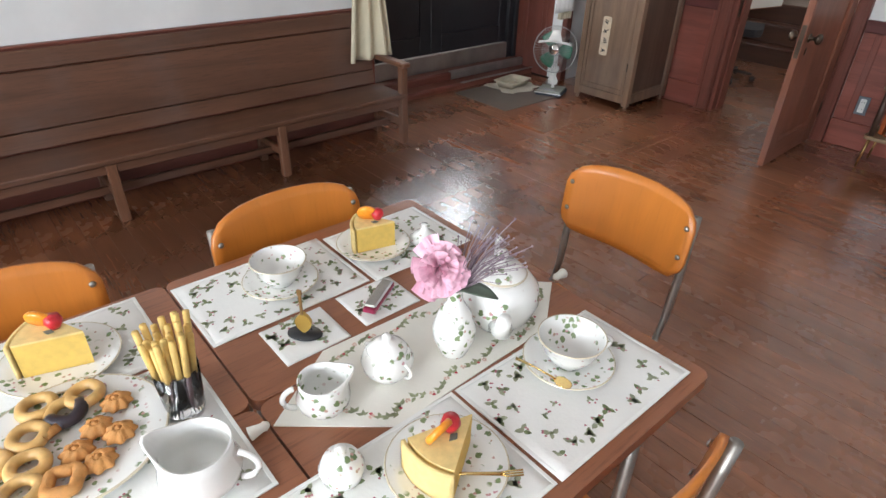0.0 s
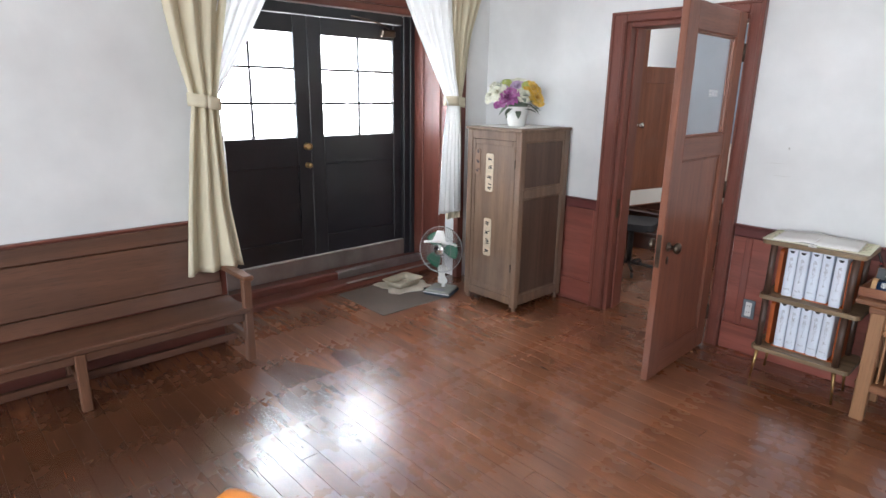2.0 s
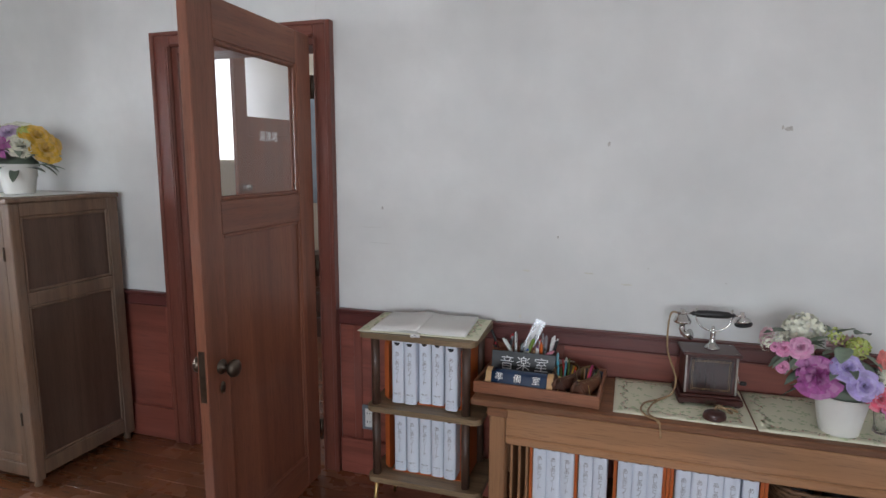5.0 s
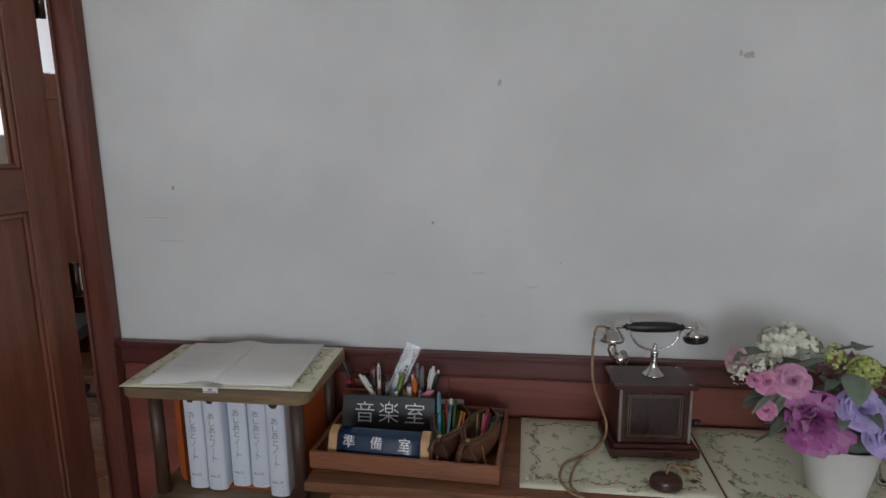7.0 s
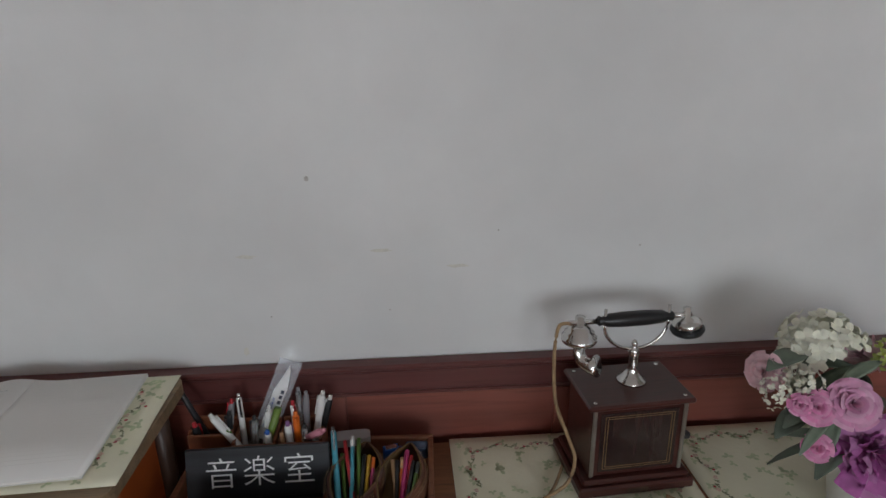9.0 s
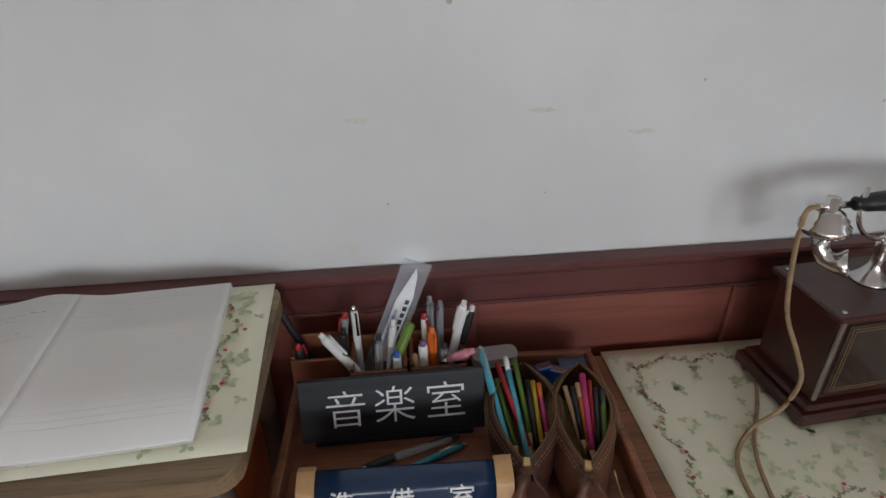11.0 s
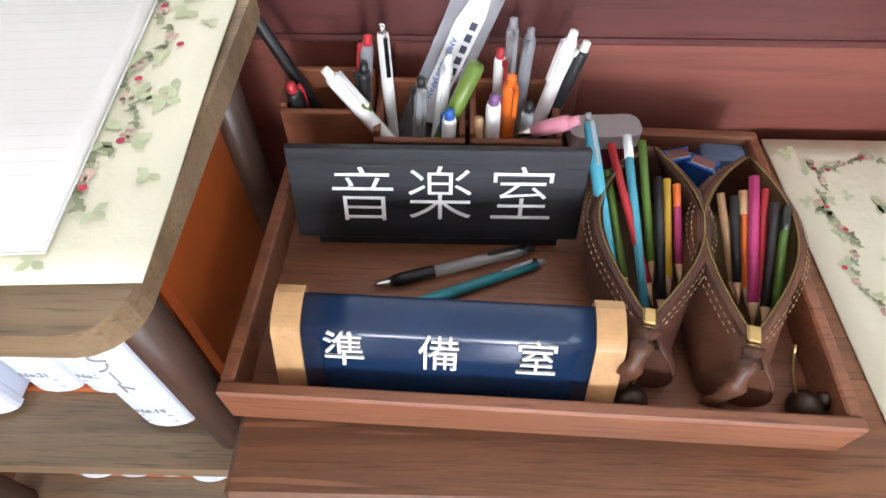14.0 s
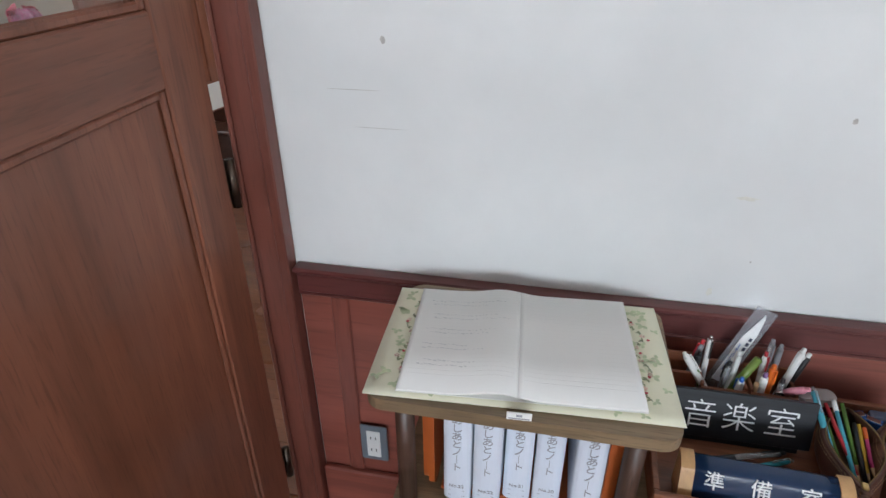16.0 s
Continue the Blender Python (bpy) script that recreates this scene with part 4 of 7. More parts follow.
# ---- binders and their cases ----
upright = Matrix.Rotation(radians(90), 4, "X")      # lays lettering on a face that looks to negative y
SPINE = plain("white_binder_cover", (0.74, 0.79, 0.88), 0.45, vary=0.03)
SPINE_SIDE = plain("dark_binder_side", (0.05, 0.06, 0.10), 0.5)
columns = {}


def binder(x, y, z, number, tilt=0.0, h=0.272):
    """A lever binder whose rounded spine looks to negative y; x is its left side."""
    w_ = 0.050
    b = thing("binder", pose(x, y, z, 0, tilt, 0), "white notebook binder with handwritten vertical title", "binder", "visitor notebooks")
    arc = [(w_ / 2 - w_ / 2 * math.cos(math.pi * k / 8), -0.010 * math.sin(math.pi * k / 8)) for k in range(9)]
    part("spine", Shape().prism(arc + [(w_, 0.006), (0, 0.006)], 0.0, h), SPINE, b)
    part("cover", Shape().box(0.0005, 0.003, 0.006, 0.19, 0.002, h, 0.001).box(w_ - 0.003, w_ - 0.0005, 0.006, 0.19, 0.002, h, 0.001), SPINE, b)
    part("pages", Shape().box(0.004, w_ - 0.004, 0.008, 0.185, 0.004, h - 0.008, 0.001), PAPER, b)
    if "title" not in columns:
        ob = lettering("title", "あ\nし\nあ\nと\nノ\n｜\nト", 0.021, Matrix.Translation((w_ / 2, -0.0105, h * 0.56)) @ upright, PALE_INK, b, 0.0003, 0.92)
        columns["title"] = ob.data
    else:
        ob = new("title", columns["title"])
        ob.parent = b
    lettering("number", "No.%d" % number, 0.011, Matrix.Translation((w_ / 2, -0.0105, h * 0.15)) @ upright, PALE_INK, b, 0.0003)
    part("number_box", Shape().box(0.010, 0.040, -0.0092, -0.0088, 0.012, 0.0128, 0.0001).box(0.010, 0.040, -0.0092, -0.0088, 0.026, 0.0268, 0.0001), PALE_INK, b)
    blot = [(0.0105 * math.cos(a) * (1 + 0.35 * math.sin(3 * a)), 0.009 * math.sin(a) * (1 + 0.3 * math.cos(2 * a))) for a in np.linspace(0, 2 * math.pi, 15)[:-1]]
    part("ink_mark", Shape().prism(blot, 0, 0.0006, Matrix.Translation((w_ / 2, -0.0102, h - 0.016)) @ upright), INK, b)
    return b


def book_case(x0, x1, y, z, h, boards=2):
    c = thing("binder_case", (x0, y, z), "orange varnished wooden case holding binders upright", "book stand", "binder cases")
    for k in range(boards):
        for x in ((-0.0125 * k, x1 - x0 - 0.011 + 0.0125 * k) if boards == 2 else (0,)):
            m = Matrix.Translation((x, 0.09 + 0.012 * k, h / 2)) @ Matrix.Rotation(radians(90), 4, "Z") @ upright
            part("side_board", Shape().prism(rounded(0.19, h, 0.025), -0.011, 0.0, m), ORANGE_CASE, c)
    if boards == 2:
        part("base_board", Shape().box(0.0115, x1 - x0 - 0.0115, -0.004, 0.17, 0.0, 0.007, 0.002), ORANGE_CASE, c)
    return c


def loose_boards(x, n, y, z, h):
    c = thing("binder_case", (x, y, z), "orange varnished dividing boards between binders", "book stand", "binder cases")
    for k in range(n):
        m = Matrix.Translation((0.013 * k + 0.011, 0.09, h / 2)) @ Matrix.Rotation(radians(90), 4, "Z") @ upright
        part("side_board", Shape().prism(rounded(0.19, h, 0.025), -0.011, 0.0, m), ORANGE_CASE, c)


for z, first, fronts in ((0.5125, 23, (-0.310, -0.312, -0.288, -0.288, -0.320)), (0.2105, 18, (-0.290, -0.288, -0.286, -0.292, -0.296))):
    book_case(3.140, 3.466, -0.285, z, 0.25)
    for k in range(5):
        binder(3.161 + 0.0537 * k + (0.012 if k == 4 and z > 0.4 else 0), fronts[k] + 0.006, z + 0.0075, first - k, 0.0, 0.262)
zd = 0.1955
loose_boards(3.728, 1, -0.335, zd, 0.255)
loose_boards(3.893, 1, -0.335, zd, 0.255)
loose_boards(4.03, 1, -0.335, zd, 0.255)
loose_boards(4.194, 3, -0.335, zd, 0.255)
loose_boards(4.50, 2, -0.335, zd, 0.255)
number = 13
for x in (3.742, 3.792, 3.842, 3.908, 3.959, 4.044, 4.094, 4.144, 4.236, 4.287, 4.338, 4.389, 4.445):
    binder(x, -0.345, zd, number, 0.0, 0.262)
    number -= 1

WICKER = wood("brown_wicker", (0.17, 0.09, 0.045), "x", 0.6, 0.4, 12)
bk = thing("basket", (4.545, -0.37, zd), "brown wicker basket under the desk with dark bags", "basket")
for k in range(15):
    z = 0.008 + 0.0155 * k
    pts = []
    for t in np.linspace(0, 2 * math.pi, 49):
        rx, ry = 0.145, 0.13
        pts.append((0.15 + rx * math.copysign(abs(math.cos(t)) ** 0.5, math.cos(t)), 0.135 + ry * math.copysign(abs(math.sin(t)) ** 0.5, math.sin(t)), z + 0.003 * math.sin(t * 16 + math.pi * k)))
    part("weave_band", Shape().tube(pts, 0.0078, 6, None, False), WICKER, bk)
part("base", Shape().box(0.012, 0.288, 0.012, 0.258, 0.0, 0.01, 0.004), WICKER, bk)
DARKBAG = plain("dark_glossy_bag", (0.02, 0.02, 0.025), 0.25, vary=0.3, scale=30, bumps=0.4)
for k, (x, y) in enumerate(((4.62, -0.27), (4.76, -0.25))):
    prof = [(0.052, 0.0), (0.062, 0.03), (0.06, 0.15), (0.045, 0.235), (0.02, 0.255), (0.0, 0.257)]
    single("bag", Shape().lathe(prof, 0, 0, 0, 18, None, 1.0, 0.8), DARKBAG, "crumpled dark plastic bag in the basket", "bag", m=pose(x, y, zd + 0.0105, 0, 0, 20 * k))


# ---- printed cloths ----
LINEN = plain("cream_woven_cloth", (0.83, 0.81, 0.625), 0.9, vary=0.04, scale=7, bumps=0.3)
PALE_PRINT = plain("pale_green_leaf_print", (0.57, 0.63, 0.40), 0.9, vary=0.14, scale=50)
LEAF_PRINT = plain("printed_leaf_green", (0.31, 0.34, 0.20), 0.85, vary=0.35, scale=60)
STEM_PRINT = plain("printed_brown_blossom", (0.70, 0.49, 0.40), 0.85, vary=0.3, scale=60)
BERRY_PRINT = plain("printed_red_berry", (0.52, 0.05, 0.08), 0.85, vary=0.2, scale=60)


def vine(parent, path, z, seed, step=0.0105, size=0.0078):
    """A printed border of leaves, blossoms and berries along a line on a cloth."""
    r = random.Random(seed)
    leaves, buds, berries = Shape(), Shape(), Shape()
    for (ax, ay), (bx, by) in zip(path[:-1], path[1:]):
        n = max(1, int(math.hypot(bx - ax, by - ay) / step))
        for k in range(n):
            u = (k + 0.5) / n
            px, py = ax + (bx - ax) * u, ay + (by - ay) * u
            side = 0.008 * math.sin(k * 0.8) + r.uniform(-0.002, 0.002)
            a = math.atan2(by - ay, bx - ax)
            px, py = px - side * math.sin(a), py + side * math.cos(a)
            if k % 3 < 2:
                for j in range(3):
                    t = a + 0.7 + j * 1.25 + r.uniform(-0.4, 0.4)
                    L = size * r.uniform(0.7, 1.15)
                    c, s = math.cos(t), math.sin(t)
                    pts = [(0, 0), (0.35 * L, 0.30 * L), (0.70 * L, 0.20 * L), (L * 1.1, 0), (0.70 * L, -0.20 * L), (0.35 * L, -0.30 * L)]
                    leaves.add([(px + c * x - s * y, py + s * x + c * y, z) for x, y in pts], [tuple(range(6))])
            else:
                for j in range(5):
                    t = j * 1.257 + r.random()
                    q = [(px + 0.003 * math.cos(t) + 0.0021 * math.cos(b), py + 0.003 * math.sin(t) + 0.0021 * math.sin(b), z) for b in np.linspace(0, 6.28, 7)[:-1]]
                    buds.add(q, [tuple(range(6))])
            if k % 4 == 1:
                ox, oy = r.uniform(-0.009, 0.009), r.uniform(-0.009, 0.009)
                berries.add([(px + ox + 0.0028 * math.cos(b), py + oy + 0.0028 * math.sin(b), z + 0.0002) for b in np.linspace(0, 6.28, 8)[:-1]], [tuple(range(7))])
    for nm, s, mt in (("leaf_print", leaves, LEAF_PRINT), ("blossom_print", buds, STEM_PRINT), ("berry_print", berries, BERRY_PRINT)):
        if s.f:
            tagged(part(nm, s, mt, parent), kind="stuff")


def flat_cloth(name, x0, x1, y0, y1, z, label, category, material, group="", lift=0.0, seed=1, border=0.035, sides_only=False):
    c = thing(name, (0, 0, 0), label, category, group)
    r = random.Random(seed)
    rows = []
    for i in range(15):
        row = []
        for j in range(15):
            u, v = i / 14, j / 14
            e = max(0, 1 - 14 * min(u, v, 1 - u, 1 - v) / 1.5)
            row.append((x0 + (x1 - x0) * v, y0 + (y1 - y0) * u, z + 0.0018 + lift * e * (0.5 + 0.5 * math.sin(7 * u + 5 * v + seed))))
        rows.append(row)
    part("cloth", Shape().sheet(rows, 0.0016), material, c)
    if border:
        b = border
        pale = Shape()
        for k in range(int((x1 - x0) * (y1 - y0) / 0.0011)):
            cx, cy, t0, L = r.uniform(x0 + 0.012, x1 - 0.012), r.uniform(y0 + 0.012, y1 - 0.012), r.uniform(0, 6.28), r.uniform(0.007, 0.014)
            for j in range(3):
                t = t0 + j * 1.5 + r.uniform(-0.2, 0.2)
                co, si = math.cos(t), math.sin(t)
                pts = [(0, 0), (0.3 * L, 0.26 * L), (0.6 * L, 0.30 * L), (0.85 * L, 0.15 * L), (L, 0), (0.85 * L, -0.15 * L), (0.6 * L, -0.30 * L), (0.3 * L, -0.26 * L)]
                pale.add([(min(x1 - 0.003, max(x0 + 0.003, cx + co * x - si * y)), min(y1 - 0.003, max(y0 + 0.003, cy + si * x + co * y)), z + 0.0022 + lift) for x, y in pts], [tuple(range(8))])
        tagged(part("pale_print", pale, PALE_PRINT, c), kind="stuff")
        ring = [(x0 + b, y0 + b), (x1 - b, y0 + b), (x1 - b, y1 - b), (x0 + b, y1 - b), (x0 + b, y0 + b)]
        for path in ((ring[1:3], ring[3:5]) if sides_only else (ring,)):
            vine(c, path, z + 0.0024 + lift, seed)
    return c


flat_cloth("placemat", 4.018, 4.466, -0.372, -0.028, 0.6225, "cream placemat printed with green leaves and vines", "placemat", LINEN, "placemats on the desk", 0.001, 3)
flat_cloth("placemat", 4.472, 4.94, -0.378, -0.030, 0.6225, "cream placemat printed with green leaves and vines", "placemat", LINEN, "placemats on the desk", 0.001, 4)
shelf_cloth = flat_cloth("shelf_cloth", -0.240, 0.240, -0.148, 0.148, 0.0, "cream leaf-printed cloth lying under an open notebook", "cloth", LINEN, "", 0.002, 5, 0.043, True)
shelf_cloth.matrix_world = pose(3.281, -0.224, 0.8255, 0, 0, 2.8)


# ---- open notebook on the shelf unit ----
nb = thing("notebook", pose(3.286, -0.359, 0.8302, 0, 0, 4.0), "open ruled notebook with pencilled lines on one page", "notebook")
bx0, bx1, by0, by1, sp = -0.187, 0.190, 0.0, 0.278, 0.0


def page_height(x):
    u = (x - sp) / 0.2
    return 0.0055 + (0.010 * math.exp(-((u + 0.16) / 0.22) ** 2) if u < 0.2 else 0.010 * math.exp(-(0.36 / 0.22) ** 2))


for a, b_, nm in ((bx0, sp, "page_block"), (sp, bx1, "page_block")):
    rows = [[(x, y, page_height(x)) for x in np.linspace(a, b_, 24)] for y in np.linspace(by0, by1, 4)]
    part(nm, Shape().sheet(rows, 0.0046), PAGE, nb)
part("cover", Shape().box(bx0 - 0.001, bx1 + 0.001, by0 - 0.001, by1 + 0.001, 0.0, 0.0012, 0.0004), PAPER, nb)
s = Shape()
for k in range(22):
    y = by1 - 0.02 - 0.0105 * k
    for x0, x1 in ((bx0 + 0.008, sp - 0.006), (sp + 0.008, bx1 - 0.006)):
        xs = np.linspace(x0, x1, 12)
        s.sheet([[(x, yy, page_height(x) + 0.0003) for x in xs] for yy in (y, y + 0.0005)])
tagged(part("ruling", s, FAINT, nb), kind="stuff")
s, r = Shape(), random.Random(8)
for k in (2, 3, 6, 7, 10, 11, 14, 15, 18, 19):
    y, x = by1 - 0.019 - 0.0105 * k, bx0 + 0.02 + r.uniform(0, 0.015)
    end = x + r.uniform(0.07, 0.14)
    while x < end:
        n = r.uniform(0.003, 0.007)
        dy = r.uniform(-0.001, 0.002)
        z = page_height(x) + 0.0005
        s.add([(x, y + dy, z), (x + n, y + dy + r.uniform(-0.002, 0.002), z), (x + n, y + dy + 0.0014, z), (x, y + dy + 0.0012, z)], [(0, 1, 2, 3)])
        x += n + r.uniform(0.001, 0.003)
tagged(part("handwriting", s, SCRIBBLE, nb), kind="stuff")
tag_ = thing("cloth_label", pose(3.272, -0.391, 0.824, 0, 0, 3), "small white sewn label at the cloth edge", "label")
part("tape", Shape().box(0, 0.037, 0, 0.0025, 0, 0.014, 0.0005), PAPER, tag_)
part("print_bar", Shape().box(0.003, 0.034, -0.0004, 0.0001, 0.002, 0.0042, 0.0001).box(0.014, 0.023, -0.0004, 0.0001, 0.0065, 0.011, 0.0001), PALE_INK, tag_)

# ---- tray of pens and signs ----
ZIP = plain("dull_brass_zip", (0.25, 0.17, 0.07), 0.4, 0.9, vary=0.2, scale=60)
TRAYWOOD = wood("red_brown_tray", (0.27, 0.103, 0.05), "x", 0.42, 0.5, 7, worn=0.15, bumps=0.3, pore=0.75)
Z0, Z1, TW, TD = 0.6225, 0.667, 0.231, 0.153
tray = thing("tray", pose(3.747, -0.207, Z0, 0, 0, -2.2), "shallow red-brown wooden tray of pens and name boards", "tray")
part("base", Shape().box(-TW + 0.01, TW - 0.01, -TD + 0.01, TD - 0.01, 0, 0.008, 0.001), TRAYWOOD, tray)
for a in ((-TD, -TD + 0.011), (TD - 0.011, TD)):
    part("rim", Shape().box(-TW, TW, *a, 0, Z1 - Z0, 0.002), TRAYWOOD, tray)
for a in ((-TW, -TW + 0.011), (TW - 0.011, TW)):
    part("rim", Shape().box(*a, -TD + 0.0112, TD - 0.0112, 0, Z1 - Z0 - 0.0005, 0.002), TRAYWOOD, tray)
TZ = Z0 + 0.008

BLACKWOOD = wood("black_stained_board", (0.017, 0.019, 0.024), "x", 0.42, 0.7, 9, worn=0.3, bumps=0.35)
NARROW = Matrix.Diagonal((0.95, 0.95, 1, 1))
sign = thing("name_board", pose(3.667, -0.189, TZ, -14, 0, 0.2), "black wooden board lettered in white brush strokes", "sign", "name boards")
part("board", Shape().box(-0.126, 0.126, -0.004, 0.004, 0.014, 0.106, 0.001), BLACKWOOD, sign)
part("foot", Shape().box(-0.11, 0.11, 0.002, 0.022, 0.002, 0.016, 0.001), BLACKWOOD, sign)
lettering("lettering", "音", 0.063, Matrix.Translation((-0.064, -0.0052, 0.057)) @ upright @ NARROW, WHITE_PAINT, sign, 0.0004, 1, -0.0006)
lettering("lettering", "楽", 0.063, Matrix.Translation((0.002, -0.0052, 0.059)) @ upright @ NARROW, WHITE_PAINT, sign, 0.0004, 1, -0.0006)
lettering("lettering", "室", 0.063, Matrix.Translation((0.072, -0.0052, 0.059)) @ upright @ NARROW, WHITE_PAINT, sign, 0.0004, 1, -0.0006)

NAVY = plain("navy_gloss_enamel", (0.010, 0.032, 0.085), 0.2, vary=0.15, scale=8, coat=0.2)
PINE = wood("pale_pine", (0.58, 0.34, 0.15), "z", 0.45, 0.2, 10, pore=0.15)
sign2 = thing("name_board", pose(3.676, -0.342, TZ, 0, 0, -2.2), "curved navy name board with pale pine ends", "sign", "name boards")
prof = [(0.022 * t, 0.003 + 0.059 * t) for t in np.linspace(0, 1, 8)] + [(0.022 + 0.030 * (1 - math.cos(t)) ** 0.8, 0.062 + 0.0135 * math.sin(t)) for t in np.linspace(0.25, 1.5, 9)]
part("panel", Shape().sheet([[(x, y, z) for x in np.linspace(-0.105, 0.105, 6)] for y, z in prof], 0.003), NAVY, sign2)
for a in (-0.126, 0.105):
    m = Matrix(((0, 0, 1, 0), (1, 0, 0, 0), (0, 1, 0, 0), (0, 0, 0, 1)))
    outline = [(-0.002, 0.001)] + [(y - 0.002, z + 0.0015) for y, z in prof] + [(0.056, 0.0755), (0.056, 0.001)]
    part("end_block", Shape().prism(outline[::-1], a, a + 0.021, m), PINE, sign2)
for ch, x in (("準", -0.074), ("備", -0.005), ("室", 0.065)):
    m = Matrix.Translation((x, 0.0166, 0.0515)) @ Matrix.Rotation(radians(65), 4, "X")
    lettering("lettering", ch, 0.032, m, WHITE_PAINT, sign2, 0.0012, 1)


# ---- pens ----
def colour(name, c, rough=0.35, metal=0.0):
    return plain(name, c, rough, metal, vary=0.06)


INKBLUE, TEAL, RED = colour("blue_plastic", (0.03, 0.12, 0.45)), colour("teal_plastic", (0.02, 0.23, 0.28)), colour("red_plastic", (0.5, 0.03, 0.04))
BLACKP, GREYP, GREENP = colour("black_plastic", (0.018, 0.018, 0.02)), colour("grey_plastic", (0.25, 0.25, 0.27)), colour("green_lacquer", (0.10, 0.19, 0.03))
ORANGEP, PINKP, CYANP = colour("orange_plastic", (0.75, 0.16, 0.02)), colour("pink_plastic", (0.65, 0.25, 0.32)), colour("cyan_plastic", (0.08, 0.40, 0.52))
YELLOWP, MAGENTA, PURPLE = colour("yellow_lacquer", (0.65, 0.40, 0.04)), colour("magenta_lacquer", (0.55, 0.05, 0.20)), colour("purple_plastic", (0.22, 0.10, 0.26))
OLIVE = colour("olive_green_lacquer", (0.15, 0.24, 0.04))
CEDAR = wood("bare_pencil_wood", (0.50, 0.30, 0.16), "z", 0.6, 0.2, 20)
CLEAR = plain("clear_plastic", (0.80, 0.84, 0.86), 0.12, vary=0.03, transmission=0.75)


def pen(p0, p1, r, body, end, label, grip=None, clip=True, tip=None, name="pen", category="pen"):
    """A pen or pencil from its tip p0 to its end p1."""
    a, b_ = Vector(p0), Vector(p1)
    L = (b_ - a).length
    m = Matrix.Translation(a) @ (b_ - a).to_track_quat("Z", "Y").to_matrix().to_4x4()
    o = thing(name, m, label, category, "pens and pencils on the desk")
    if name == "pencil":
        part("barrel", Shape().lathe([(r, 0.018), (r, L)], seg=6), body, o)
        part("point", Shape().lathe([(0.0006, 0.0), (r, 0.018)], seg=8), tip or CEDAR, o)
        if end is not body:
            part("end", Shape().lathe([(r * 1.02, L - 0.02), (r * 1.02, L + 0.001), (0, L + 0.002)], seg=10), end, o)
        return o
    part("point", Shape().lathe([(0.0008, 0), (r * 0.35, 0.003), (r * 0.8, 0.016)], seg=12), tip or CHROME, o)
    part("barrel", Shape().lathe([(r * 0.8, 0.016), (r, 0.03), (r, L * 0.72), (r * 0.98, L - 0.012), (r * 0.85, L - 0.008)], seg=14), body, o)
    if grip:
        part("grip", Shape().lathe([(r * 0.9, 0.017), (r * 1.08, 0.026), (r * 1.08, L * 0.36), (r * 1.02, L * 0.37)], seg=14), grip, o)
    part("end_button", Shape().lathe([(r * 0.75, L - 0.012), (r * 0.62, L - 0.004), (r * 0.6, L), (0, L + 0.001)], seg=12), end, o)
    if clip:
        part("clip", Shape().box(-r * 0.35, r * 0.35, r * 1.15, r * 1.45, L * 0.70, L - 0.008, 0.0004).box(-r * 0.35, r * 0.35, r * 0.6, r * 1.45, L - 0.014, L - 0.008, 0.0004), end, o)
    return o


pen((3.612, -0.236, TZ + 0.006), (3.755, -0.192, TZ + 0.006), 0.0054, CLEAR, BLACKP, "clear ballpoint pen with a black grip lying flat", BLACKP)
pen((3.632, -0.262, TZ + 0.0055), (3.764, -0.206, TZ + 0.0055), 0.005, TEAL, CLEAR, "teal mechanical pencil lying in the tray", TEAL)

# pen boxes behind the board
BOXWOOD = wood("pen_box_wood", (0.25, 0.085, 0.04), "x", 0.4, 0.3, 6)
for k, (x, y) in enumerate(((3.525, -0.112), (3.609, -0.135), (3.694, -0.135))):
    bx = thing("pen_box", (x, y, TZ), "small square red-brown wooden pen box", "pen holder", "pen boxes")
    wd, dp, h, t = 0.081, 0.074 if k else 0.05, 0.083 if k else 0.094, 0.006
    part("front", Shape().box(0, wd, 0, t, 0, h, 0.0015), BOXWOOD, bx)
    part("back", Shape().box(0, wd, dp - t, dp, 0, h + 0.012, 0.0015), BOXWOOD, bx)
    part("side", Shape().box(0, t, t, dp - t, 0, h + 0.004, 0.001), BOXWOOD, bx)
    part("side", Shape().box(wd - t, wd, t, dp - t, 0, h + 0.004, 0.001), BOXWOOD, bx)
    part("base", Shape().box(t, wd - t, t, dp - t, 0, 0.006, 0.001), BOXWOOD, bx)
B = TZ + 0.008
pen((3.575, -0.082, B), (3.507, -0.072, 0.805), 0.0055, BLACKP, BLACKP, "long black brush pen standing in a wooden box", clip=False)
pen((3.545, -0.09, B), (3.537, -0.10, 0.745), 0.007, BLACKP, RED, "short dark marker standing in a wooden box")
pen((3.66, -0.122, B), (3.572, -0.110, 0.768), 0.0068, WHITE, WHITE, "thick white ballpoint pen leaning in a box")
pen((3.585, -0.09, B), (3.607, -0.085, 0.783), 0.0058, GREYP, RED, "grey pen with a red end in a box")
pen((3.594, -0.10, B), (3.603, -0.098, 0.765), 0.006, BLACKP, BLACKP, "black pen standing in a wooden box")
pen((3.622, -0.09, B), (3.619, -0.082, 0.792), 0.0055, WHITE, CHROME, "slim white ballpoint pen in a box")
pen((3.63, -0.11, B), (3.600, -0.113, 0.737), 0.005, GREENP, GREENP, "green pencil standing in a box", name="pencil", category="pencil")
pen((3.645, -0.115, B), (3.652, -0.112, 0.762), 0.006, CLEAR, BLACKP, "clear ballpoint pen standing in a box")
pen((3.648, -0.108, B), (3.697, -0.112, 0.775), 0.0075, OLIVE, OLIVE, "dark green pencil standing in a box", name="pencil", category="pencil")
